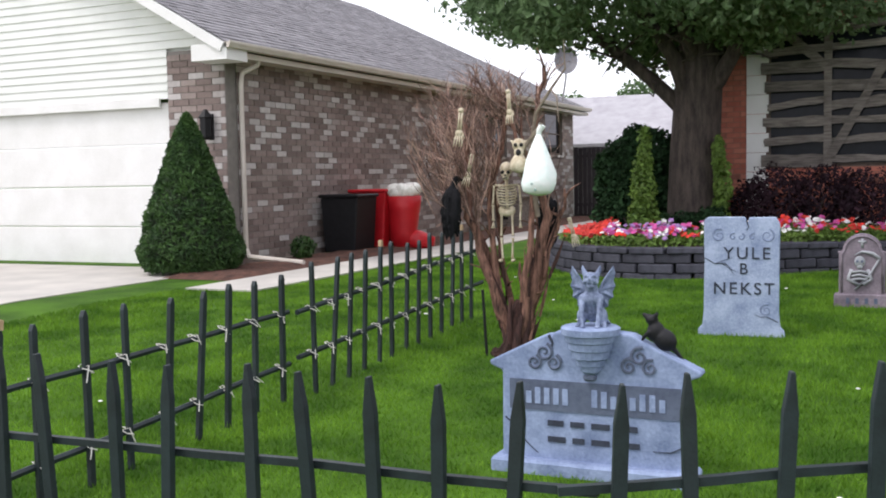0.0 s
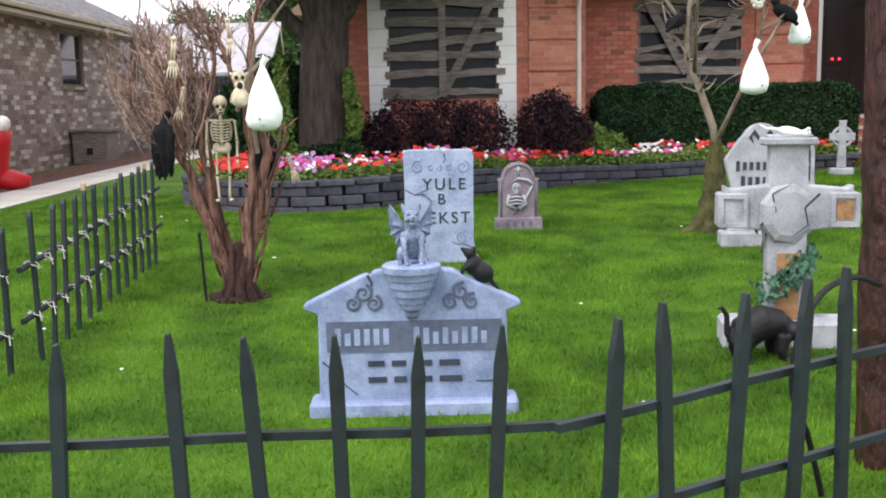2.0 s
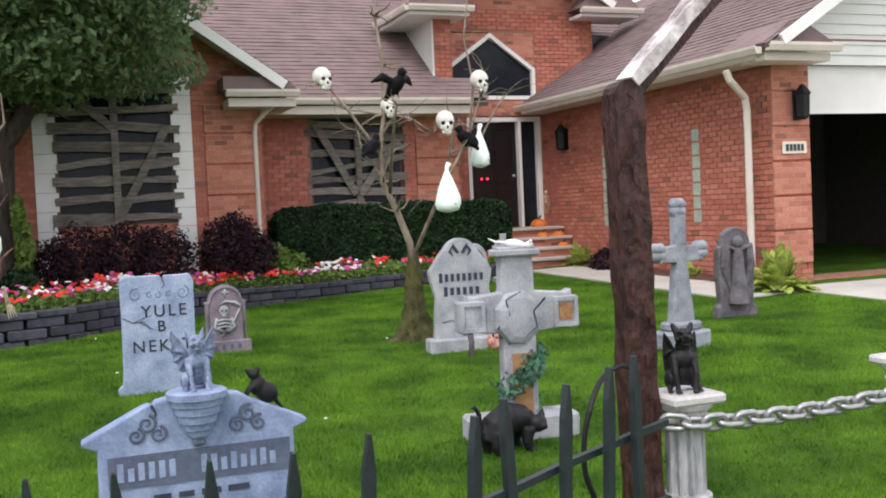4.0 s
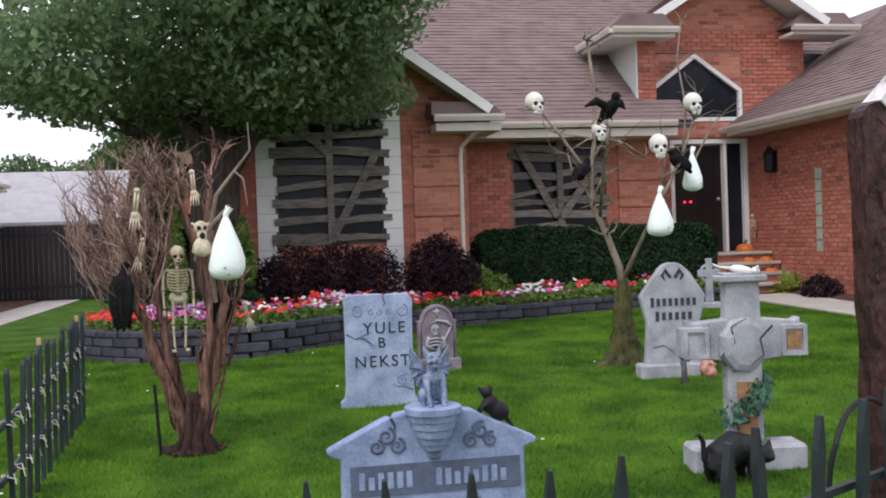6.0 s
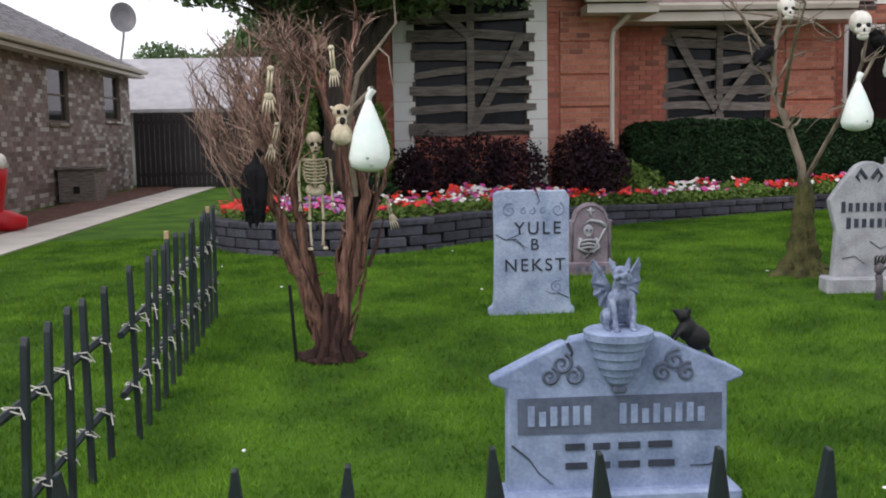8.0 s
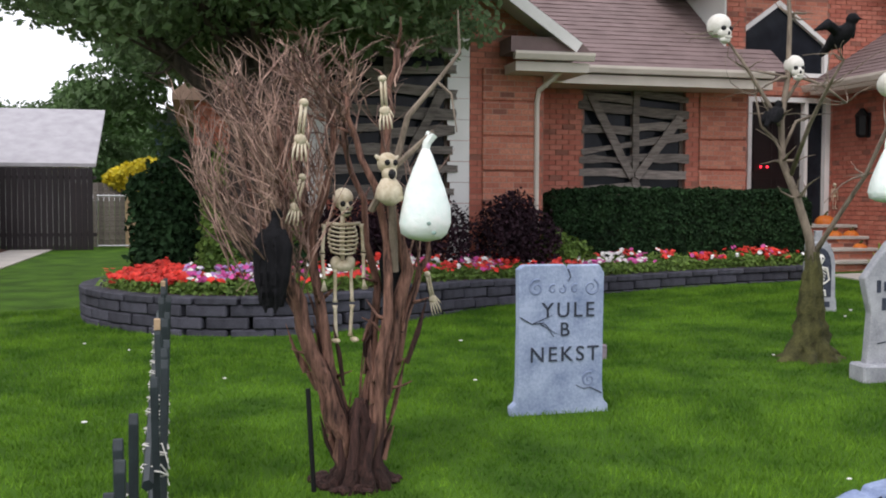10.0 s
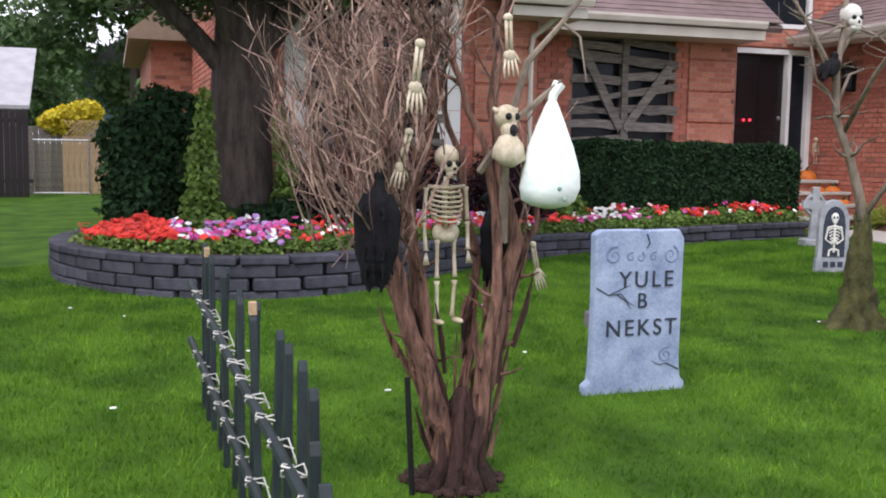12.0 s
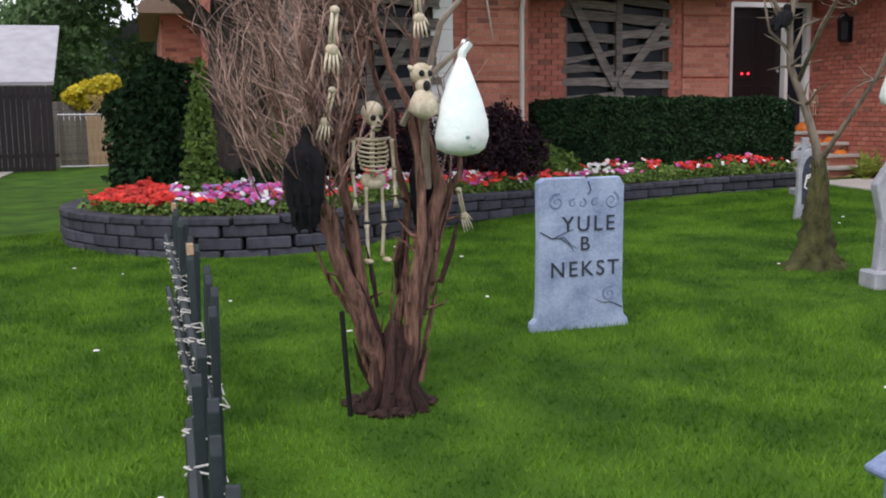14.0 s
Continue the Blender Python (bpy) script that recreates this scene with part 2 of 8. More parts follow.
def piece_mat(name, tones, source):
    """Fired brick: one tone for each brick, with grain over it."""
    m = mat(name, (0.5, 0.5, 0.5), (0.3, 0.3, 0.3), scale=14, rough=0.9, bump=0.5, fine=80)
    n, l = m.node_tree.nodes, m.node_tree.links
    p = n["Principled BSDF"]
    grain = p.inputs["Base Color"].links[0].from_socket
    src = n.new("ShaderNodeObjectInfo").outputs["Random"] if source == "object" else n.new("ShaderNodeNewGeometry").outputs["Random Per Island"]
    ramp = n.new("ShaderNodeValToRGB")
    e = ramp.color_ramp.elements
    while len(e) < len(tones):
        e.new(0.5)
    for k, (pos, c) in enumerate(tones):
        e[k].position, e[k].color = pos, (*c, 1)
    l.new(src, ramp.inputs[0])
    mx = n.new("ShaderNodeMix")
    mx.data_type, mx.blend_type = "RGBA", "OVERLAY"
    mx.inputs[0].default_value = 0.55
    l.new(ramp.outputs[0], mx.inputs[6])
    l.new(grain, mx.inputs[7])
    l.new(mx.outputs[2], p.inputs["Base Color"])
    return m


RED_TONES = [(0.0, (0.26, 0.11, 0.08)), (0.05, (0.33, 0.14, 0.1)), (0.07, (0.45, 0.142, 0.098)), (0.6, (0.5, 0.172, 0.118)), (1.0, (0.55, 0.215, 0.152))]
GREY_TONES = [(0.0, (0.17, 0.13, 0.115)), (0.4, (0.26, 0.2, 0.18)), (0.76, (0.33, 0.27, 0.245)), (0.84, (0.46, 0.42, 0.4)), (1.0, (0.56, 0.53, 0.51))]
BRICKS = {"red": (piece_mat("red_brick_piece", RED_TONES, "object"), piece_mat("red_bricks_rest", RED_TONES, "island"), 0.2, 0.075),
          "grey": (piece_mat("mottled_brick_piece", GREY_TONES, "object"), piece_mat("mottled_bricks_rest", GREY_TONES, "island"), 0.3, 0.1)}


# ---- building helpers ----
def mesh_of(name, bm, material, smooth=False):
    me = bpy.data.meshes.new(name)
    bm.to_mesh(me)
    bm.free()
    for one in material if isinstance(material, (list, tuple)) else [material]:
        me.materials.append(one)
    if smooth:
        me.polygons.foreach_set("use_smooth", [True] * len(me.polygons))
    return me


def thing(name, label, category, at=(0, 0, 0), rz=0.0, group="", rx=0.0, ry=0.0):
    ob = new(name)
    ob.matrix_world = pose(*at, rx, ry, rz)
    return tagged(ob, label, category, group)


def part(name, bm, material, parent, label="", smooth=False):
    ob = new(name, mesh_of(name, bm, material, smooth))
    ob.parent = parent
    if label:
        ob["label"] = label
    return ob


def solid(name, bm, material, label="", category="", kind="", smooth=False, at=None, group=""):
    ob = new(name, mesh_of(name, bm, material, smooth))
    if at is not None:
        ob.matrix_world = at
    return tagged(ob, label, category, group, kind)


def box(bm, x0, y0, z0, x1, y1, z1, m=None, bevel=0.0):
    vs = [bm.verts.new((x, y, z)) for x in (x0, x1) for y in (y0, y1) for z in (z0, z1)]
    fs = [bm.faces.new([vs[k] for k in q]) for q in ((0, 1, 3, 2), (4, 6, 7, 5), (0, 4, 5, 1), (2, 3, 7, 6), (0, 2, 6, 4), (1, 5, 7, 3))]
    if bevel:
        es = {e for f in fs for e in f.edges}
        out = bmesh.ops.bevel(bm, geom=list(es), offset=bevel, segments=1, affect="EDGES", profile=0.5)
        vs = list({v for f in out["faces"] for v in f.verts} | {v for v in vs if v.is_valid})
    if m is not None:
        for v in vs:
            v.co = m @ v.co
    return vs


def boxed(x0, y0, z0, x1, y1, z1, m=None, bevel=0.0):
    bm = bmesh.new()
    box(bm, x0, y0, z0, x1, y1, z1, m, bevel)
    return bm


def prism(bm, outline, y0, y1, m=None):
    """An outline in x and z, pushed through from y0 to y1."""
    a = [bm.verts.new((x, y0, z)) for x, z in outline]
    b = [bm.verts.new((x, y1, z)) for x, z in outline]
    bm.faces.new(a)
    bm.faces.new(b[::-1])
    n = len(a)
    for k in range(n):
        bm.faces.new((a[k], b[k], b[(k + 1) % n], a[(k + 1) % n]))
    if m is not None:
        for v in a + b:
            v.co = m @ v.co
    bmesh.ops.recalc_face_normals(bm, faces=bm.faces[:] if len(bm.faces) < 400 else bm.faces[-n - 2:])
    return a + b


def prismed(outline, y0, y1, bevel=0.0, m=None):
    bm = bmesh.new()
    prism(bm, outline, y0, y1)
    if bevel:
        bmesh.ops.bevel(bm, geom=bm.edges[:], offset=bevel, segments=2, affect="EDGES", profile=0.5)
    if m is not None:
        bm.transform(m)
    return bm


def tube(bm, pts, radii, sides=6, cap=True):
    """A tapered tube along points."""
    pts = [Vector(p) for p in pts]
    rings = []
    side = None
    for k, p in enumerate(pts):
        d = (pts[min(k + 1, len(pts) - 1)] - pts[max(k - 1, 0)]).normalized()
        if side is None:
            side = d.orthogonal().normalized()
        side = (side - d * side.dot(d)).normalized()
        up = d.cross(side)
        r = radii[k] if isinstance(radii, (list, tuple)) else radii
        rings.append([bm.verts.new(p + r * (math.cos(a) * side + math.sin(a) * up)) for a in (2 * math.pi * i / sides for i in range(sides))])
    for a, b in zip(rings, rings[1:]):
        for i in range(sides):
            bm.faces.new((a[i], a[(i + 1) % sides], b[(i + 1) % sides], b[i]))
    if cap:
        bm.faces.new(rings[0][::-1])
        bm.faces.new(rings[-1])
    return bm


def ball(bm, c, r, seg=10, rings=8, m=None):
    """A rounded lump; r may be three radii."""
    r = r if isinstance(r, (tuple, list)) else (r, r, r)
    t = Matrix.Translation(c) @ (m or Matrix()) @ Matrix.Diagonal((*r, 1))
    bmesh.ops.create_uvsphere(bm, u_segments=seg, v_segments=rings, radius=1, matrix=t)
    return bm


def turned(bm, profile, seg=16, c=(0, 0, 0)):
    """A turned shape: radius and height, from the bottom up."""
    rings = [[bm.verts.new((c[0] + r * math.cos(2 * math.pi * i / seg), c[1] + r * math.sin(2 * math.pi * i / seg), c[2] + z)) for i in range(seg)] for r, z in profile]
    for a, b in zip(rings, rings[1:]):
        for i in range(seg):
            bm.faces.new((a[i], a[(i + 1) % seg], b[(i + 1) % seg], b[i]))
    bm.faces.new(rings[0][::-1])
    bm.faces.new(rings[-1])
    return bm


def soup(name, verts, faces, material, parent=None, label="", category="", kind="stuff", indices=None, at=None):
    """One mesh from generated vertices and faces."""
    me = bpy.data.meshes.new(name)
    me.from_pydata([tuple(v) for v in verts], [], faces)
    for one in material if isinstance(material, (list, tuple)) else [material]:
        me.materials.append(one)
    if indices is not None:
        me.polygons.foreach_set("material_index", indices)
    ob = new(name, me)
    if parent:
        ob.parent = parent
    if at is not None:
        ob.matrix_world = at
    return tagged(ob, label, category, "", kind)


def rng(seed):
    return random.Random(seed)


def leaves(points, normals, size, r, spread=0.9, aspect=0.6):
    """Small folded leaves at points, turned roughly along normals."""
    verts, faces = [], []
    for p, nrm in zip(points, normals):
        d = Vector((r.gauss(0, spread), r.gauss(0, spread), r.gauss(0, spread))) + Vector(nrm)
        d = d.normalized() if d.length > 1e-4 else Vector((0, 0, 1))
        a = d.orthogonal().normalized()
        a = Matrix.Rotation(r.uniform(0, 6.28), 3, d) @ a
        b = d.cross(a)
        s = size * r.uniform(0.6, 1.35)
        k = len(verts)
        verts += [p - a * s, p + b * s * aspect + d * s * 0.25, p + a * s, p - b * s * aspect + d * s * 0.25]
        faces += [(k, k + 1, k + 2), (k, k + 2, k + 3)]
    return verts, faces


def ground_z(x, y):
    """The lawn rises gently from the street to the house."""
    low = 0.042 * min(y, 0.0)
    side = 0.02 * min(max(x - 1.6, 0.0), 7.0) * min(max((y + 5) / 4, 0.0), 1.0)
    return max(low, -0.42) + side + 0.02 * min(max(y, 0.0), 8.0) * min(max((x + 4) / 4, 0.0), 1.0)


def mark():
    """The things that stand so far."""
    return set(bpy.data.objects)


def settle(since, dx, dy=0.0, rise=0.0):
    """Sets what was built since a mark on the rising ground: things further to the garage stand higher."""
    for ob in [o for o in bpy.data.objects if o not in since and o.parent is None]:
        if ob.type == "EMPTY":
            xs = [(ob.matrix_world @ c.matrix_local @ Vector(k)).x for c in ob.children if c.type == "MESH" for k in c.bound_box]
        else:
            xs = [(ob.matrix_world @ Vector(k)).x for k in ob.bound_box]
        mid = (min(xs) + max(xs)) / 2 if xs else ob.matrix_world.translation.x
        ob.matrix_world = Matrix.Translation((dx, dy, rise * min(max(mid - 1.6, 0.0), 7.0))) @ ob.matrix_world


# ---- ground ----
def build_ground():
    xs = [-400, -120, -60, -30, -20] + [-14 + k * 0.5 for k in range(57)] + [20, 30, 60, 120, 400]
    ys = [-400, -120, -60, -30, -15] + [-10 + k * 0.5 for k in range(77)] + [35, 50, 80, 140, 400]
    verts = [(x, y, ground_z(x, y)) for y in ys for x in xs]
    nx = len(xs)
    faces = [(j * nx + i, j * nx + i + 1, (j + 1) * nx + i + 1, (j + 1) * nx + i) for j in range(len(ys) - 1) for i in range(nx - 1)]
    ob = soup("ground", verts, faces, GRASS_SOIL, label="mown green lawn rising gently towards the brick house", category="lawn", kind="structure")
    ob.data.polygons.foreach_set("use_smooth", [True] * len(ob.data.polygons))


build_ground()


def strip(name, pts, width, material, label, category, lift=0.015, thick=0.12):
    """A paved strip that follows the ground along a line."""
    bm = bmesh.new()
    prev = None
    for k, (x, y) in enumerate(pts):
        a, b = Vector(pts[max(k - 1, 0)]), Vector(pts[min(k + 1, len(pts) - 1)])
        d = (b - a).normalized()
        s = Vector((-d.y, d.x)) * width / 2
        row = []
        for sg, dz in ((1, lift - thick), (1, lift), (-1, lift), (-1, lift - thick)):
            px, py = x + sg * s.x, y + sg * s.y
            row.append(bm.verts.new((px, py, ground_z(px, py) + dz)))
        if prev:
            for i in range(3):
                bm.faces.new((prev[i], prev[i + 1], row[i + 1], row[i]))
        else:
            bm.faces.new(row)
        prev = row
    bm.faces.new(prev[::-1])
    bmesh.ops.recalc_face_normals(bm, faces=bm.faces[:])
    return solid(name, bm, material, label, category, "structure")


# concrete paths and drives
strip("path_side", [(-6.0, 1.6 + k * 1.0) for k in range(21)], 1.0, CONCRETE, "narrow pale concrete path along the neighbouring house", "path", 0.02)
strip("driveway_neighbour", [(-11.4, -12 + k * 1.0) for k in range(17)], 7.6, CONCRETE, "wide pale concrete driveway before a white garage door", "driveway", 0.012)
strip("path_front", [(7.6, 7.0 - 0.5 * k) for k in range(12)] , 1.1, CONCRETE, "pale concrete path from the drive to the front steps", "path", 0.02)
strip("driveway", [(11.6, -12 + k * 1.0) for k in range(15)], 6.9, CONCRETE, "pale concrete driveway before the open garage", "driveway", 0.012)


def mulch_bed(name, x0, y0, x1, y1, label):
    bm = bmesh.new()
    r = rng(name)
    nx, ny = max(2, int((x1 - x0) / 0.25)), max(2, int((y1 - y0) / 0.25))
    grid = [[bm.verts.new((x0 + (x1 - x0) * i / nx, y0 + (y1 - y0) * j / ny,
                           ground_z(x0 + (x1 - x0) * i / nx, y0 + (y1 - y0) * j / ny) + (0.05 + r.uniform(0, 0.03) if 0 < i < nx and 0 < j < ny else 0.005)))
             for i in range(nx + 1)] for j in range(ny + 1)]
    for j in range(ny):
        for i in range(nx):
            bm.faces.new((grid[j][i], grid[j][i + 1], grid[j + 1][i + 1], grid[j + 1][i]))
    return solid(name, bm, MULCH, label, "mulch bed", "structure")


mulch_bed("mulch_side", -7.75, 2.6, -6.5, 21.4, "reddish brown wood mulch between the brick wall and the path")
mulch_bed("mulch_garage", 7.9, 1.9, 8.6, 8.3, "reddish brown mulch between path and garage wall")

# ---- flower bed and its block wall ----
BED = [(-2.75, 7.2), (-3.05, 6.3), (-3.02, 5.5), (-2.66, 4.7), (-2.05, 4.05), (-1.25, 3.75), (-0.45, 3.9), (0.3, 4.45), (1.05, 5.1), (2.1, 5.72), (3.1, 6.12), (4.8, 6.5), (6.0, 6.62), (6.75, 6.65)]


def curve_points(pts, n):
    """Even points along a smooth line through pts."""
    out = []
    P = [Vector(p) for p in pts]
    P = [2 * P[0] - P[1]] + P + [2 * P[-1] - P[-2]]
    for k in range(1, len(P) - 2):
        for i in range(24):
            t = i / 24
            a, b, c, d = P[k - 1:k + 3]
            out.append(0.5 * (2 * b + (c - a) * t + (2 * a - 5 * b + 4 * c - d) * t * t + (3 * b - a - 3 * c + d) * t ** 3))
    out.append(P[-2])
    lens = [0.0]
    for a, b in zip(out, out[1:]):
        lens.append(lens[-1] + (b - a).length)
    res, j = [], 0
    for i in range(n + 1):
        s = lens[-1] * i / n
        while j < len(lens) - 2 and lens[j + 1] < s:
            j += 1
        f = (s - lens[j]) / max(lens[j + 1] - lens[j], 1e-6)
        res.append(out[j].lerp(out[j + 1], f))
    return res, lens[-1]


def bed_top(x):
    return 0.36 - 0.16 * min(max((x - 0.2) / 3.0, 0.0), 1.0)


def build_bed():
    wall = thing("retaining_wall", "low curved wall of charcoal concrete blocks edging the flower bed", "garden wall")
    wall["kind"] = "structure"
    r = rng(5)
    line, total = curve_points(BED, 400)
    courses = 3
    block = mesh_of("block", boxed(-0.205, -0.11, 0, 0.205, 0.09, 0.113, bevel=0.014), BLOCK)
    cap = mesh_of("cap_block", boxed(-0.21, -0.125, 0, 0.21, 0.11, 0.07, bevel=0.01), BLOCK)
    n = int(total / 0.42)
    for c in range(courses):
        for k in range(n):
            f = (k + (0.5 if c % 2 else 0.0)) / n
            if f > 1:
                continue
            i = min(int(f * 400), 399)
            p, d = line[i], (line[i + 1] - line[i]).normalized()
            top = bed_top(p.x)
            z = ground_z(p.x, p.y) + top - 0.06 - 0.118 * (c + 1)
            if z < ground_z(p.x, p.y) - 0.12:
                continue
            ob = new("block", block)
            ob.parent = wall
            ob.matrix_world = Matrix.Translation((p.x, p.y, z)) @ Matrix.Rotation(math.atan2(d.y, d.x), 4, "Z") @ pose(0, r.uniform(-0.012, 0.012), 0, 0, 0, r.uniform(-2, 2))
    for k in range(n):
        i = min(int((k + 0.25) / n * 400), 399)
        p, d = line[i], (line[i + 1] - line[i]).normalized()
        ob = new("cap_block", cap)
        ob.parent = wall
        ob.matrix_world = Matrix.Translation((p.x, p.y, ground_z(p.x, p.y) + bed_top(p.x) - 0.062)) @ Matrix.Rotation(math.atan2(d.y, d.x), 4, "Z")
    # soil inside
    pts, _ = curve_points(BED, 60)
    bm = bmesh.new()
    rows = []
    for p in pts:
        back = Vector((max(p.x, -2.2) if p.y < 6.9 else p.x + 0.3, 8.0))
        rows.append([bm.verts.new((*(p.lerp(back, f)), ground_z(p.x, p.y) + bed_top(p.x) - 0.09 + (0.06 + r.uniform(0, 0.05)) * (f > 0.03))) for f in (0.0, 0.04, 0.2, 0.4, 0.6, 0.8, 1.0)])
    for a, b in zip(rows, rows[1:]):
        for i in range(len(a) - 1):
            bm.faces.new((a[i], b[i], b[i + 1], a[i + 1]))
    solid("bed_soil", bm, MULCH, "dark mulch in the raised flower bed", "soil", "structure")


build_bed()


# ---- the brick house ----
STOOD = mark()
BRICK_JOBS = []


def wall_holes(name, x0, x1, z0, z1, holes, material, label, flip, thick=0.25):
    """A wall in the x-z plane, y from 0 to thick, with rectangular holes; flip is its placement."""
    bm = bmesh.new()
    xs = sorted({x0, x1, *(h[0] for h in holes), *(h[1] for h in holes)})
    zs = sorted({z0, z1, *(h[2] for h in holes), *(h[3] for h in holes)})
    for a, b in zip(xs, xs[1:]):
        for c, d in zip(zs, zs[1:]):
            if any(h[0] <= a and b <= h[1] and h[2] <= c and d <= h[3] for h in holes):
                continue
            box(bm, a, 0, c, b, thick, d)
    bmesh.ops.remove_doubles(bm, verts=bm.verts[:], dist=1e-4)
    ob = solid(name, bm, material, label, "wall", "structure")
    ob.matrix_world = flip
    kind = "red" if material is RED_BRICK else "grey"
    ob.data.materials[0] = MORTAR_RED if kind == "red" else MORTAR_GREY
    BRICK_JOBS.append((ob, x0, x1, max(z0, 0.0), z1, holes, kind))
    return ob


FLOOR = 0.84
wall_holes("wall_wing", -1.2, 2.72, -0.1, 3.5, [(-0.25, 1.42, 1.35, 3.4)], RED_BRICK, "orange red brick wall of the gabled wing", pose(0, 6.95, 0))
wall_holes("wall_main", 2.72, 6.45, -0.1, 3.1, [(3.75, 5.4, 1.35, 2.95)], RED_BRICK, "orange red brick wall behind the hedge", pose(0, 8.1, 0))
wall_holes("wall_wing_side", 0, 1.15, -0.1, 3.1, [], RED_BRICK, "short brick return of the wing", pose(2.72, 7.2, 0, 0, 0, 90))
wall_holes("wall_wing_left", 0, 8.0, -0.1, 3.3, [], RED_BRICK, "brick side wall of the wing", pose(-0.95, 7.2, 0, 0, 0, 90))
wall_holes("wall_porch_side", 0, 1.0, -0.1, 3.1, [], RED_BRICK, "brick return beside the porch", pose(6.45, 8.35, 0, 0, 0, 90))
wall_holes("wall_entry_bay", 6.03, 6.36, 3.45, 4.7, [], RED_BRICK, "narrow brick bay rising from the roof beside the entrance", pose(0, 8.05, 0), thick=1.0)
wall_holes("wall_entry", 6.2, 9.75, -0.1, 4.95, [(7.0, 8.53, FLOOR, 2.93), (6.62, 8.46, 3.27, 4.52)], RED_BRICK, "tall brick entry wall with door and pointed window", pose(0, 9.05, 0))
wall_holes("wall_garage_side", 0.25, 6.65, -0.1, 3.1, [], RED_BRICK, "brick side wall of the garage with glass block strips", pose(8.85, 2.45, 0, 0, 0, 90))
wall_holes("wall_garage_front", 8.6, 15.0, -0.1, 3.3, [(9.2, 14.2, 0.1, 3.28)], RED_BRICK, "brick garage front with an open doorway", pose(0, 2.45, 0))


def polygon_wall(name, outline, y, material, label, thick=0.25):
    return solid(name, prismed(outline, y, y + thick), material, label, "wall", "structure")


polygon_wall("wall_wing_gable", [(-0.6, 3.5), (2.72, 3.5), (1.06, 4.62)], 6.955, RED_BRICK, "brick gable over the boarded window")
polygon_wall("wall_entry_gable", [(6.45, 4.95), (9.75, 4.95), (8.12, 6.0)], 9.05, RED_BRICK, "brick gable over the entrance")


def shingled(name, origin, along, up, width, rise, material, label, clip=None, course=0.14):
    """A roof plane of overlapping shingle courses, built course by course and tab by tab."""
    along, up = Vector(along).normalized(), Vector(up).normalized()
    nrm = along.cross(up).normalized()
    verts, faces = [], []
    r = rng(name)
    n = int(rise / course) + 1
    for k in range(n):
        s0, s1 = k * course, (k + 1) * course + 0.02
        lo, hi = (0.0, width) if clip is None else clip(k * course + course / 2)
        if hi - lo < 0.05:
            continue
        x = lo
        while x < hi - 1e-3:
            w = r.choice((0.16, 0.2, 0.26, 0.33))
            e = min(x + w, hi)
            if hi - e < 0.05:
                e = hi
            lift = r.uniform(0.008, 0.018)
            o = Vector(origin)
            a = o + along * x + up * s0 + nrm * lift
            b = o + along * e + up * s0 + nrm * lift
            c = o + along * e + up * s1 + nrm * 0.002
            d = o + along * x + up * s1 + nrm * 0.002
            i = len(verts)
            verts += [a, b, c, d, a - nrm * lift, b - nrm * lift]
            faces += [(i, i + 1, i + 2, i + 3), (i + 4, i + 5, i + 1, i)]
            x = e
    ob = soup(name, verts, faces, material, label=label, category="roof", kind="structure")
    return ob


def deck(name, pts, material, thick=0.08):
    """The board under a roof plane."""
    bm = bmesh.new()
    a = [bm.verts.new(p) for p in pts]
    n = (Vector(pts[1]) - Vector(pts[0])).cross(Vector(pts[2]) - Vector(pts[0])).normalized()
    if n.z < 0:
        n = -n
    b = [bm.verts.new(Vector(p) - n * thick) for p in pts]
    bm.faces.new(a)
    bm.faces.new(b[::-1])
    for k in range(len(a)):
        bm.faces.new((a[k], b[k], b[(k + 1) % len(a)], a[(k + 1) % len(a)]))
    bmesh.ops.recalc_face_normals(bm, faces=bm.faces[:])
    return solid(name, bm, material, "sloping roof board below the shingles", "roof deck", "structure")


# main roof: eave at y 7.42, z 3.16, rising to the back
MAIN_UP = Vector((0, 1, 0.72)).normalized()
deck("roof_deck_main", [(2.2, 7.42, 3.14), (6.75, 7.42, 3.14), (6.75, 8.03, 3.579), (6.1, 8.03, 3.579), (6.1, 14.4, 8.15), (-1.0, 14.4, 8.15), (-1.0, 10.2, 5.15)], SHINGLE)
shingled("roof_main", (-1.0, 7.42, 3.16), (1, 0, 0), MAIN_UP, 12.5, 8.5, SHINGLE, "brownish mauve asphalt shingle roof",
         clip=lambda s: (max(0.0, 3.35 - s * 0.82), 7.75 if s < 0.72 else 7.1 if s < 2.5 else 12.0))
deck("roof_deck_back", [(-1.2, 14.4, 8.12), (12.0, 14.4, 8.12), (12.0, 22, 3.2), (-1.2, 22, 3.2)], SHINGLE)
# wing gable roof, ridge along y at x 1.06
for sgn, nm in ((1, "roof_wing_right"), (-1, "roof_wing_left")):
    upv = Vector((-sgn, 0, 0.68)).normalized()
    ex = 1.06 + sgn * 1.98
    o = (ex, 6.4, 3.37) if sgn > 0 else (ex, 11.0, 3.37)
    shingled(nm, o, (0, sgn, 0), upv, 4.6, 2.38, SHINGLE, "brownish mauve shingles on the wing's gable", clip=(lambda s: (0.0, min(4.6, 1.1 + s * 1.2))) if sgn > 0 else None)
    deck("roof_deck_wing", [(ex, 6.4, 3.35), (ex, 7.6 if sgn > 0 else 11.0, 3.35), (1.06, 10.2, 4.69), (1.06, 6.4, 4.69)], WHITE_PAINT)
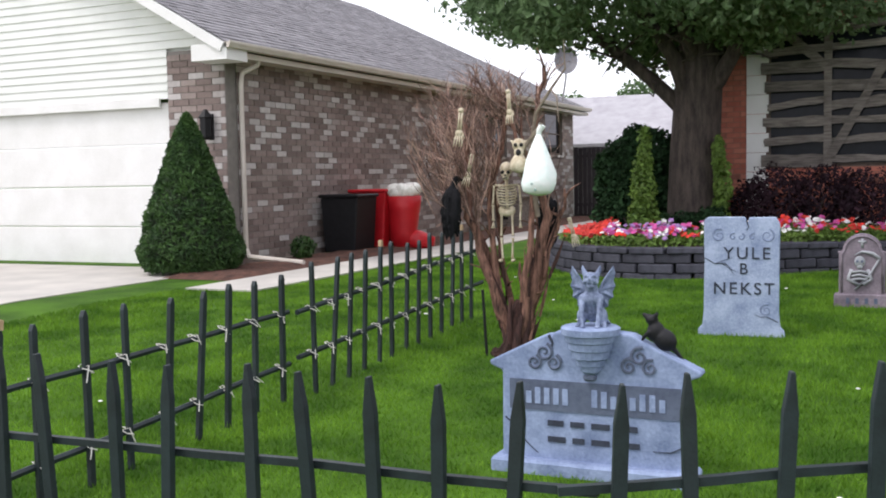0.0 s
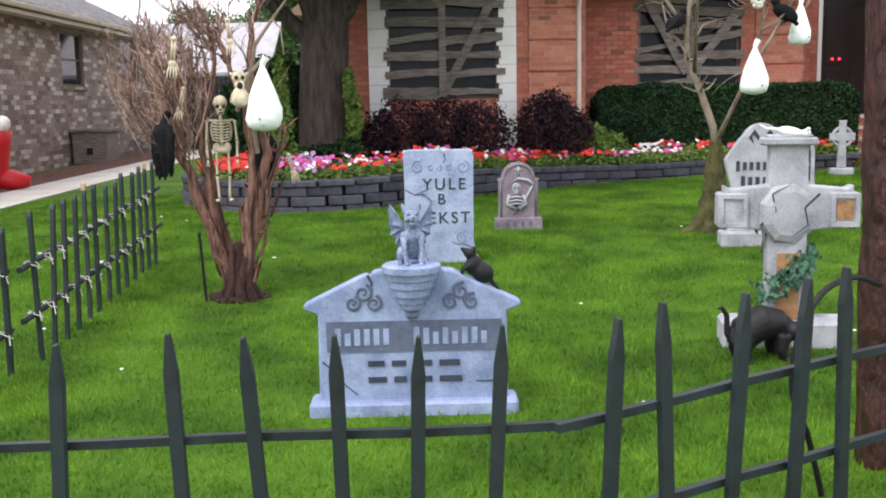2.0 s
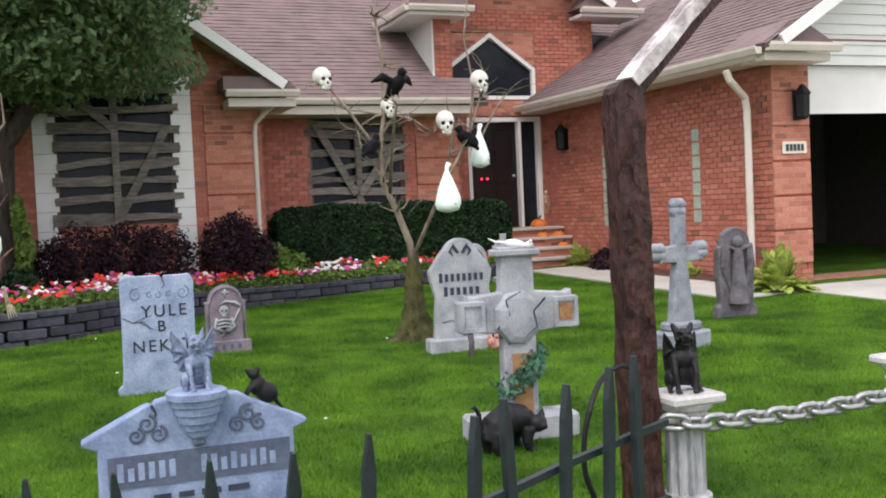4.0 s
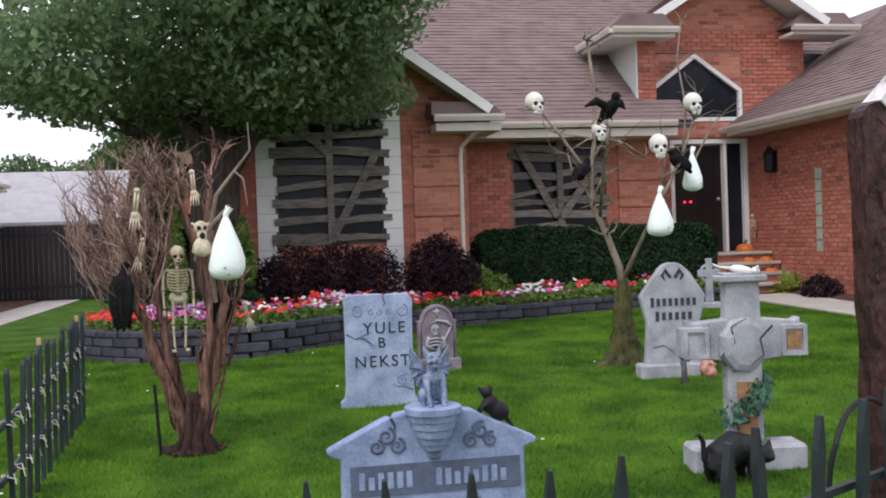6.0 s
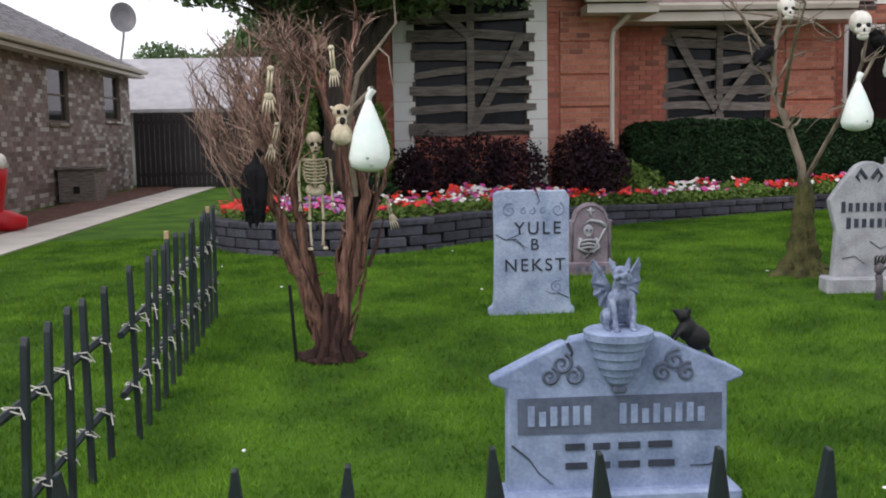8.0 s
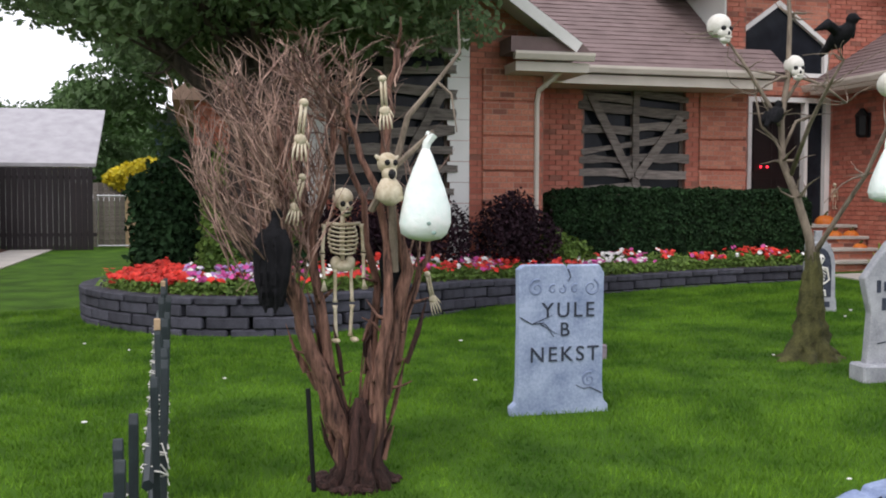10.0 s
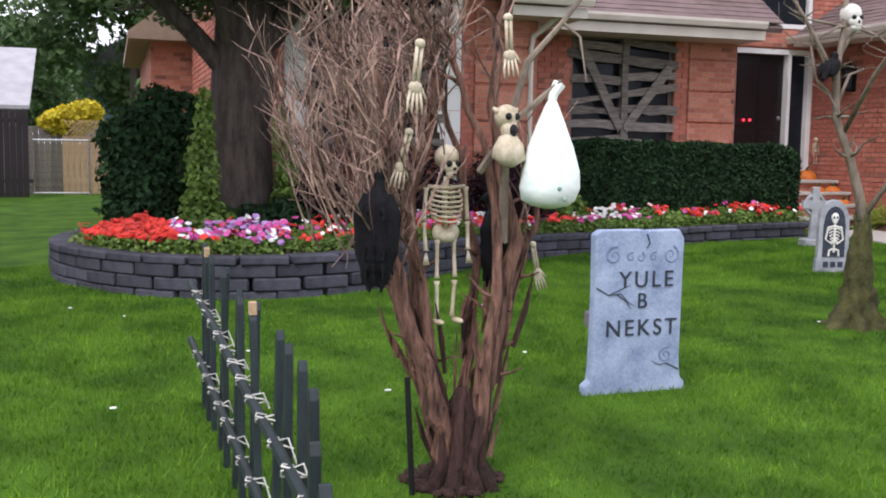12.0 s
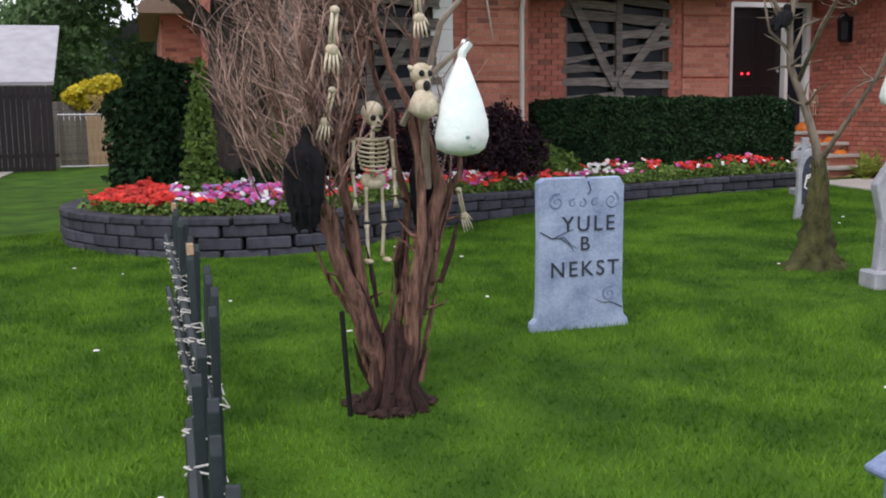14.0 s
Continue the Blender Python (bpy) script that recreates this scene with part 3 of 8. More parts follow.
# garage roof: gable to the street, slope facing the entry
upg = Vector((1, 0, 0.62)).normalized()
shingled("roof_garage_left", (8.08, 9.8, 3.12), (0, -1, 0), upg, 7.95, 5.0, SHINGLE, "brownish mauve shingle slope of the garage roof")
deck("roof_deck_garage", [(8.08, 9.8, 3.1), (8.08, 1.85, 3.1), (12.3, 1.85, 5.72), (12.3, 12.8, 5.72)], SHINGLE)
deck("roof_deck_garage_right", [(12.3, 1.85, 5.72), (12.3, 12.8, 5.72), (16.6, 12.8, 3.1), (16.6, 1.85, 3.1)], SHINGLE)
# entry gable roof
for sgn, nm in ((1, "roof_entry_right"), (-1, "roof_entry_left")):
    upv = Vector((-sgn, 0, 0.62)).normalized()
    ex = 8.14 + sgn * 1.8
    o = (ex, 8.45, 5.02) if sgn > 0 else (ex, 13.0, 5.02)
    shingled(nm, o, (0, sgn, 0), upv, 4.55, 2.1, SHINGLE, "brownish mauve shingles on the entry gable")
    deck("roof_deck_entry", [(ex, 8.45, 5.0), (ex, 13.0, 5.0), (8.14, 13.0, 6.12), (8.14, 8.45, 6.12)], WHITE_PAINT)


def gutter_run(name, a, b, label="beige aluminium gutter along the eave", depth=0.11, h=0.1, out=(0, -1, 0)):
    """A gutter with a rolled lip, and the soffit board below it."""
    a, b, out = Vector(a), Vector(b), Vector(out)
    bm = bmesh.new()
    prof = [(0.0, -h), (depth * 0.75, -h), (depth, -h * 0.35), (depth, 0.0), (depth * 0.86, 0.0), (depth * 0.86, -0.02), (0.0, -0.02)]
    ends = [[bm.verts.new(p + out * u + Vector((0, 0, v))) for u, v in prof] for p in (a, b)]
    for k in range(len(prof)):
        bm.faces.new((ends[0][k], ends[0][(k + 1) % len(prof)], ends[1][(k + 1) % len(prof)], ends[1][k]))
    bm.faces.new(ends[0])
    bm.faces.new(ends[1][::-1])
    bmesh.ops.recalc_face_normals(bm, faces=bm.faces[:])
    return solid(name, bm, GUTTER, label, "gutter", "structure")


gutter_run("gutter_main", (2.95, 7.42, 3.17), (6.42, 7.42, 3.17))
solid("soffit_main", boxed(2.72, 7.42, 2.92, 6.45, 8.14, 3.05), GUTTER, "beige soffit box under the main eave", "soffit", "structure")
gutter_run("gutter_wing", (2.12, 6.42, 3.22), (3.2, 6.42, 3.22))
solid("soffit_wing", boxed(2.16, 6.43, 2.98, 3.16, 7.4, 3.1), GUTTER, "beige soffit box at the wing's corner", "soffit", "structure")
solid("roof_return_wing", prismed([(2.1, 3.22), (3.22, 3.22), (3.0, 3.42), (2.1, 3.42)], 6.44, 7.6), SHINGLE, "small shingled return at the wing's eave", "roof", "structure")
gutter_run("gutter_garage", (8.06, 9.0, 3.12), (8.06, 1.95, 3.12), h=0.105, out=(-1, 0, 0))
solid("soffit_garage", boxed(8.12, 2.15, 2.96, 8.62, 9.0, 3.02), GUTTER, "beige soffit under the garage eave", "soffit", "structure")
gutter_run("gutter_garage_return", (8.1, 1.93, 3.14), (9.25, 1.93, 3.14), h=0.105)
solid("soffit_garage_return", boxed(8.14, 1.99, 2.93, 9.18, 2.46, 3.04), GUTTER, "beige boxed eave return on the garage corner", "soffit", "structure")
solid("roof_return_garage", prismed([(8.08, 3.14), (9.25, 3.14), (8.75, 3.42), (8.5, 3.42)], 1.95, 2.85), SHINGLE, "small shingled return on the garage corner", "roof", "structure")
for x0, x1, y0, z, nm in ((5.42, 6.62, 7.65, 4.74, "left"), (9.2, 10.55, 8.5, 4.92, "right")):
    gutter_run("gutter_entry_" + nm, (x0, y0, z), (x1, y0, z), h=0.1)
    solid("soffit_entry_" + nm, boxed(x0 + 0.05, y0 + 0.02, z - 0.16, x1 - 0.05, y0 + 0.75, z - 0.1), WHITE_PAINT, "white boxed eave return beside the entry gable", "soffit", "structure")
    solid("roof_return_entry_" + nm, prismed([(x0, z), (x1, z), (x1 - 0.25, z + 0.24), (x0 + 0.25, z + 0.24)], y0 + 0.03, y0 + (1.9 if nm == "left" else 0.8)), SHINGLE, "small shingled eave return", "roof", "structure")
gutter_run("gutter_entry_side", (5.42, 9.3, 4.74), (5.42, 7.56, 4.74), h=0.1, depth=0.08, out=(-1, 0, 0))
solid("soffit_entry_side", boxed(5.47, 8.42, 4.58, 6.0, 9.3, 4.64), WHITE_PAINT, "white soffit running back over the bay's cheek", "soffit", "structure")


def rake(name, a, b, y, label="white painted rake board", w=0.145, t=0.04):
    a, b = Vector((a[0], 0, a[1])), Vector((b[0], 0, b[1]))
    d = (b - a).normalized()
    n = Vector((-d.z, 0, d.x))
    if n.z > 0:
        n = -n
    o = [(p.x, p.z) for p in (a, b, b + n * w, a + n * w)]
    return solid(name, prismed(o, y - t, y), WHITE_PAINT, label, "trim", "structure")


rake("trim_wing_right", (3.04, 3.36), (1.06, 4.71), 6.4)
rake("trim_wing_left", (-0.92, 3.36), (1.06, 4.71), 6.4)
rake("trim_entry_right", (9.95, 5.02), (8.14, 6.14), 8.45)
rake("trim_entry_left", (6.33, 5.02), (8.14, 6.14), 8.45)
rake("trim_garage", (8.24, 3.22), (12.3, 5.74), 1.85)
rake("trim_garage_right", (16.36, 3.22), (12.3, 5.74), 1.85)
solid("wall_garage_gable", prismed([(8.6, 3.3), (15.0, 3.3), (15.0, 4.0), (12.3, 5.6), (8.9, 3.5)], 2.5, 2.65), SIDING, "white lap siding in the garage gable", "wall", "structure")
for k in range(19):
    z = 2.95 + k * 0.14
    a = 9.2 if z < 3.28 else 8.62 + max(0.0, z - 3.3) * 1.6
    bm = bmesh.new()
    prism(bm, [(a, z), (min(14.2, 24.6 - a), z), (min(14.2, 24.6 - a), z + 0.14), (a + (0.0 if z < 3.28 else 0.22), z + 0.14)], 2.455, 2.497)
    for v in bm.verts:
        if v.co.y < 2.46 and v.co.z > z + 0.1:
            v.co.y = 2.488
    solid("siding_board", bm, SIDING, "white lap siding board in the garage gable", "siding", "structure")
solid("wall_bay_cheek", prismed([(8.05, 3.58), (8.05, 4.7), (9.55, 4.7)], -6.028, -6.0, m=pose(0, 0, 0, 0, 0, 90)), SIDING, "white siding cheek of the bay beside the entrance", "wall", "structure")


settle(STOOD, -0.1, rise=0.02)

# ---- the neighbouring house ----
STOOD = mark()
wall_holes("wall_neighbour_side", 4.86, 22.4, -0.1, 3.35, [(15.1, 16.6, 1.8, 3.05), (19.7, 21.3, 1.9, 3.15)], GREY_BRICK, "mottled brown and grey brick side wall", pose(-7.75, 0, 0, 0, 0, 90))
wall_holes("wall_neighbour_front", -14.6, -7.76, -0.1, 3.35, [(-14.0, -8.86, -0.1, 3.34)], GREY_BRICK, "mottled brick pier beside a white garage door", pose(0, 4.6, 0))
solid("wall_neighbour_back", boxed(-20, 22.15, -0.1, -8.0, 22.4, 3.35), GREY_BRICK, "mottled brick back wall", "wall", "structure")
solid("wall_neighbour_gable", prismed([(-17, 3.35), (-7.8, 3.35), (-12.6, 6.1)], 4.65, 4.8), SIDING, "white siding in the neighbour's gable", "wall", "structure")
for k in range(16):
    z = 2.62 + k * 0.13
    x1 = -8.86 if z < 3.3 else -7.9 - (z - 3.3) * 1.75
    bm = bmesh.new()
    prism(bm, [(-14.6, z), (x1, z), (x1, z + 0.13), (-14.6, z + 0.13)], 4.575, 4.6)
    for v in bm.verts:
        if v.co.y < 4.59 and v.co.z > z + 0.1:
            v.co.y = 4.597
    solid("siding_board", bm, SIDING, "white lap siding board over the garage door", "siding", "structure")
gd = thing("garage_door", "closed white panelled garage door", "garage door")
gd["kind"] = "structure"
for k in range(4):
    part("panel", boxed(-14.0, 4.66, -0.06 + k * 0.66, -8.86, 4.72, 0.59 + k * 0.66, bevel=0.012), WHITE_PAINT, gd)
solid("trim_garage_neighbour", boxed(-14.1, 4.56, 2.5, -9.02, 4.61, 2.64), WHITE_PAINT, "white trim over the garage door", "trim", "structure")
upn = Vector((-1, 0, 0.56)).normalized()
shingled("roof_neighbour", (-7.4, 4.1, 3.36), (0, 1, 0), upn, 18.9, 5.9, GREY_SHINGLE, "grey asphalt shingle roof of the neighbouring house", clip=lambda s: (0.0, 18.9 - s * 0.87), course=0.16)
deck("roof_deck_neighbour", [(-7.4, 4.1, 3.34), (-7.4, 23.0, 3.34), (-12.6, 17.9, 6.25), (-12.6, 4.1, 6.25)], WHITE_PAINT)
deck("roof_deck_neighbour_back", [(-7.4, 23.0, 3.34), (-17.8, 23.0, 3.34), (-12.6, 17.9, 6.25)], GREY_SHINGLE)
deck("roof_deck_neighbour_left", [(-12.6, 4.1, 6.25), (-12.6, 17.9, 6.25), (-17.8, 23, 3.34), (-17.8, 4.1, 3.34)], GREY_SHINGLE)
gutter_run("gutter_neighbour", (-7.4, 4.1, 3.37), (-7.4, 23.0, 3.37), out=(1, 0, 0), label="grey brown gutter along the neighbour's eave")
solid("soffit_neighbour", boxed(-7.76, 4.15, 3.16, -7.41, 23.0, 3.24), GUTTER, "beige soffit under the neighbour's eave", "soffit", "structure")
rake("trim_neighbour", (-7.38, 3.34), (-12.6, 6.26), 4.1)
solid("trim_neighbour_return", boxed(-8.0, 4.1, 3.1, -7.36, 4.62, 3.34), WHITE_PAINT, "white boxed eave end", "trim", "structure")


def window(name, w, h, m, label, mullion=True):
    """A framed sash window in the x-z plane, facing -y, with its lower left corner at the origin."""
    ob = thing(name, label, "window")
    ob["kind"] = "structure"
    fr = bmesh.new()
    for x0, z0, x1, z1 in ((0, 0, 0.06, h), (w - 0.06, 0, w, h), (0.06, h - 0.06, w - 0.06, h), (0.06, 0, w - 0.06, 0.06)):
        box(fr, x0, 0.05, z0, x1, 0.12, z1)
    part("window_frame", fr, FRAME, ob)
    if mullion:
        part("mullion", boxed(0.06, 0.06, h / 2 - 0.02, w - 0.06, 0.1, h / 2 + 0.02), FRAME, ob)
    part("pane", boxed(0.06, 0.085, 0.06, w - 0.06, 0.09, h - 0.06), GLASS_DARK, ob)
    part("window_sill", boxed(-0.05, -0.06, -0.07, w + 0.05, 0.12, -0.002, bevel=0.01), GREY_BRICK, ob)
    # Near-black board painted as the unlit room.
    part("room_dark", boxed(0, 0.2, 0, w, 0.22, h), ROOM_SHADE, ob, "near-black board painted for the unlit room behind the glass")
    ob.matrix_world = m
    return ob


FRAME = mat("brown_window_frame", (0.14, 0.1, 0.08), (0.09, 0.065, 0.05), rough=0.5, bump=0.1)
# The darkness indoors is put into this near-black colour.
ROOM_SHADE = mat("dark_interior", (0.012, 0.012, 0.014), (0.008, 0.008, 0.01), rough=0.95, bump=0)
for k, (y0, y1, z0, z1) in enumerate(((15.1, 16.6, 1.8, 3.05), (19.7, 21.3, 1.9, 3.15))):
    window(f"window_{k + 1}", y1 - y0, z1 - z0, pose(-7.75, y0, z0, 0, 0, 90), "dark brown framed window in the brick side wall")


def downspout(name, pts, label, r=0.04, material=None):
    bm = bmesh.new()
    tube(bm, pts, r, 8)
    return solid(name, bm, material or GUTTER, label, "downspout", "structure")


downspout("downspout_neighbour", [(-7.45, 5.1, 3.25), (-7.5, 5.08, 3.1), (-7.66, 4.9, 2.98), (-7.68, 4.88, 2.8), (-7.68, 4.88, 0.25), (-7.6, 4.86, 0.12), (-6.45, 4.6, 0.07)], "beige downspout with a ground extension at the house corner")
downspout("downspout_wing", [(3.05, 6.55, 3.1), (2.98, 6.6, 3.02), (2.78, 6.88, 2.8), (2.76, 6.9, 2.65), (2.76, 6.9, 0.3)], "pale downspout at the wing's corner", 0.035)
downspout("downspout_garage", [(8.15, 2.6, 3.02), (8.2, 2.6, 2.9), (8.5, 2.68, 2.68), (8.53, 2.68, 2.5), (8.53, 2.68, 0.25)], "cream downspout on the garage wall", 0.05)

settle(STOOD, -0.25)

# ---- fence, shed and trees beyond ----
def board_fence(name, x0, x1, y, z1, material, label, w=0.14):
    ob = thing(name, label, "fence", (x0, y, 0))
    b = mesh_of("board", boxed(0, 0, -0.05, w - 0.008, 0.022, z1, bevel=0.003), material)
    r = rng(name)
    for k in range(int((x1 - x0) / w)):
        o = new("board", b)
        o.parent = ob
        o.matrix_local = pose(k * w, 0, r.uniform(-0.01, 0.01))
    for z in (0.35, z1 - 0.3):
        part("rail", boxed(0, 0.025, z, x1 - x0, 0.07, z + 0.09), material, ob)
    return ob


board_fence("board_fence", -7.7, -4.4, 21.5, 2.12, FENCE_BLACK, "tall black stained board fence between two yards")
board_fence("side_fence", -5.2, -3.3, 23.2, 1.75, BOARD, "grey weathered board fence beside the steel gate")
board_fence("gate_fence", -3.75, -1.4, 22.4, 1.5, RAW_WOOD, "tan wooden fence with a lattice top")
lat = thing("lattice", "tan lattice screen over the wooden fence", "lattice", (-3.6, 22.38, 1.5))
for k in range(14):
    for s in (-1, 1):
        part("lath", boxed(-0.3, 0, -0.012, 0.3, 0.012, 0.012, m=pose(0.1 + k * 0.11, 0.01 * s, 0.2, 0, s * 45, 0)), RAW_WOOD, lat)
gate = thing("wire_gate", "grey steel mesh gate beside the black fence", "gate", (-4.4, 21.6, 0))
for a, b in (((0, 0, 0.05), (0, 0, 1.42)), ((1.3, 0, 0.05), (1.3, 0, 1.42)), ((0, 0, 1.4), (1.3, 0, 1.4)), ((0, 0, 0.1), (1.3, 0, 0.1))):
    bm = bmesh.new()
    tube(bm, [a, b], 0.025, 8)
    part("rail", bm, CHAIN, gate)
shed = thing("shed", "low house with a pale grey roof beyond the fence", "shed", (0, 0, 0))
part("wall", boxed(-12, 24.2, -0.1, -4.85, 24.4, 2.35), SIDING, shed)
part("roof", prismed([(23.7, 2.3), (27.0, 4.05), (27.0, 3.95), (23.7, 2.2)], -12.5, -4.6, m=Matrix(((0, 1, 0, 0), (1, 0, 0, 0), (0, 0, 1, 0), (0, 0, 0, 1)))), PALE_ROOF, shed)
far = thing("far_house", "small bluish grey house far behind the trees", "house", (0, 0, 0))
part("wall", boxed(-3.6, 40, -0.1, 3, 44, 4.6), mat("blue_siding", (0.25, 0.32, 0.45), (0.2, 0.26, 0.38), bump=0.1), far)
part("roof", prismed([(-4, 4.6), (3.4, 4.6), (-0.3, 6.6)], 39.6, 44.4), GREY_SHINGLE, far)
annex = thing("house_annex", "brick rear wing of the house with a deep brown eave", "house wing")
part("wall", boxed(-1.95, 12.0, -0.1, 4, 18, 3.2), RED_BRICK, annex)
part("roof", prismed([(-2.3, 3.0), (-2.3, 3.12), (0.9, 5.6), (4, 5.6), (4, 3.0)], 11.6, 18.4), mat("brown_soffit", (0.3, 0.22, 0.16), (0.22, 0.16, 0.12), bump=0.2), annex)


def crown(name, blobs, count, size, material, seed, parent, droop=0.0, hollow=0.55):
    """Leaves scattered through overlapping lumps, denser toward their skins, ragged at the edge."""
    r = rng(seed)
    pts, nrm = [], []
    vol = [b[3] * b[4] * b[5] for b in blobs]
    total = sum(v ** 0.67 for v in vol)
    for b, v in zip(blobs, vol):
        for _ in range(int(count * v ** 0.67 / total)):
            d = Vector((r.gauss(0, 1), r.gauss(0, 1), r.gauss(0, 1))).normalized()
            q = hollow + (1 - hollow) * r.random() ** 0.6
            wob = 1 + 0.22 * noise.noise(d * 2.3 + Vector((b[0], b[1], b[2]))) + 0.12 * noise.noise(d * 6 + Vector((b[2], b[0], b[1])))
            p = Vector((b[0] + d.x * b[3] * q * wob, b[1] + d.y * b[4] * q * wob, b[2] + d.z * b[5] * q * wob - droop * r.random()))
            pts.append(p)
            nrm.append(d + Vector((0, 0, 0.3)))
    v, f = leaves(pts, nrm, size, r)
    return soup(name, v, f, material, parent=parent, kind="stuff")


def wander(p, d, length, steps, bend, r, up=0.0):
    pts = [Vector(p)]
    d = Vector(d).normalized()
    for _ in range(steps):
        d = (d + Vector((r.gauss(0, bend), r.gauss(0, bend), r.gauss(0, bend) + up))).normalized()
        pts.append(pts[-1] + d * length / steps)
    return pts


def big_tree():
    ob = thing("maple_tree", "large shade tree with a dark dense leafy crown", "tree", (-1.05, 6.2, 0.3))
    r = rng(11)
    bm = bmesh.new()
    tube(bm, [(-0.2, 0, -0.3), (-0.18, 0, 0.3), (-0.18, 0.02, 1.2), (-0.12, 0, 2.2), (-0.05, 0, 3.0)], [0.5, 0.39, 0.35, 0.33, 0.34], 16)
    part("trunk", bm, BARK, ob, smooth=True)
    for k, (dx, dy, dz, L, r0) in enumerate(((-0.75, -0.2, 0.9, 3.2, 0.13), (-0.6, -0.5, 1.0, 3.2, 0.14), (0.7, -0.4, 0.9, 3.0, 0.14), (0.2, 0.5, 1, 3.0, 0.13), (-0.2, -0.8, 0.8, 2.8, 0.11), (0.1, -0.1, 1, 3.6, 0.17), (-1, 0.3, 0.9, 3.0, 0.11))):
        pts = wander((-0.12, 0, 1.65 + 0.17 * k), (dx, dy, dz), L, 7, 0.12, r)
        bm = bmesh.new()
        tube(bm, pts, [r0 * (1 - 0.8 * i / 7) for i in range(8)], 8)
        for i in range(2, 8):
            for _ in range(2):
                q = wander(pts[i], (r.gauss(0, 1), r.gauss(0, 1), r.uniform(-0.3, 0.8)), r.uniform(0.6, 1.4), 4, 0.2, r)
                tube(bm, q, [0.03, 0.022, 0.016, 0.01, 0.005], 5)
        part("limb", bm, BARK, ob, smooth=True)
    blobs = []
    for k in range(64):
        a = r.uniform(0, 6.283)
        q = math.sqrt(r.random())
        x, y = 0.0 + 2.5 * q * math.cos(a), -1.1 + 2.2 * q * math.sin(a)
        z = 3.9 + r.uniform(-0.9, 3.0) * (1 - 0.35 * q * q) - 0.25 * max(0, -x - 1.2)
        s = r.uniform(0.7, 1.05)
        blobs.append((x, y, max(z, 3.25 - 0.25 * max(0, -x - 1)), s * 1.15, s, s * 0.7))
    for k in range(16):
        s = r.uniform(0.55, 0.8)
        blobs.append((r.uniform(-1.3, 0.7), r.uniform(-0.4, 1.6), r.uniform(2.75, 3.3), s * 1.1, s, s * 0.62))
    for k in range(12):
        s = r.uniform(0.6, 0.9)
        blobs.append((r.uniform(0.9, 2.5), r.uniform(-2.4, -0.9), r.uniform(3.6, 5.2), s * 1.1, s, s * 0.7))
    for k in range(10):
        s = r.uniform(0.5, 0.75)
        blobs.append((r.uniform(0.3, 2.0), r.uniform(-1.0, 0.2), r.uniform(3.2, 4.4), s * 1.1, s, s * 0.65))
    for k in range(7):
        s = r.uniform(0.38, 0.55)
        blobs.append((r.uniform(0.1, 1.5), r.uniform(-1.2, -0.3), r.uniform(2.75, 3.15), s * 1.2, s, s * 0.6))
    for k in range(16):
        s = r.uniform(0.3, 0.55)
        x = r.uniform(-2.6, -0.9)
        blobs.append((x, r.uniform(-2.4, -0.4), 2.75 + 0.22 * abs(x + 1.7) + r.uniform(0, 0.4), s * 1.2, s, s * 0.55))
    for k in range(14):
        s = r.uniform(0.18, 0.34)
        a = r.uniform(1.9, 4.4)
        blobs.append((2.95 * math.cos(a) + 0.1, -1.1 + 2.3 * math.sin(a), r.uniform(3.0, 4.4), s * 1.3, s, s * 0.7))
    for k in range(10):
        s = r.uniform(0.4, 0.6)
        blobs.append((r.uniform(0.2, 2.2), r.uniform(-1.6, 0.2), r.uniform(2.95, 3.5), s * 1.3, s, s * 0.55))
    crown("crown", blobs, 62000, 0.056, LEAF_DARK, 12, ob, hollow=0.3)


big_tree()


def shrub(name, label, at, blobs, count, size, material, seed, category="shrub", stem=True):
    ob = thing(name, label, category, at)
    if stem:
        bm = bmesh.new()
        r = rng(seed)
        for k in range(5):
            tube(bm, wander((r.uniform(-0.08, 0.08), r.uniform(-0.05, 0.05), -0.1), (r.uniform(-0.4, 0.4), r.uniform(-0.3, 0.3), 1), blobs[0][2] + blobs[0][5] * 0.6, 5, 0.1, r), [0.03, 0.025, 0.02, 0.015, 0.01, 0.006], 5)
        part("stem", bm, BARK, ob)
    crown("foliage", blobs, count, size, material, seed, ob)
    return ob


BZ = 0.42
shrub("purple_shrub", "dark purple barberry shrub under the boarded window", (0.45, 6.15, BZ), [(-0.55, 0, 0.45, 0.5, 0.4, 0.5), (0.05, 0.05, 0.45, 0.5, 0.4, 0.5), (0.55, 0, 0.42, 0.45, 0.4, 0.48), (-0.9, 0.1, 0.35, 0.35, 0.3, 0.4)], 9000, 0.03, LEAF_PURPLE, 21)
shrub("purple_shrub", "dark purple barberry shrub beside the brick column", (2.0, 6.35, BZ), [(-0.1, 0, 0.45, 0.42, 0.35, 0.5), (0.25, 0, 0.4, 0.4, 0.35, 0.45), (0.05, 0, 0.7, 0.3, 0.25, 0.35)], 6000, 0.03, LEAF_PURPLE, 22)
shrub("green_shrub", "loose yellow green shrub between flowers and hedge", (2.6, 6.6, 0.36), [(0, 0, 0.3, 0.35, 0.3, 0.32), (0.3, 0, 0.25, 0.3, 0.25, 0.25)], 2200, 0.035, LEAF_LIGHT, 23)
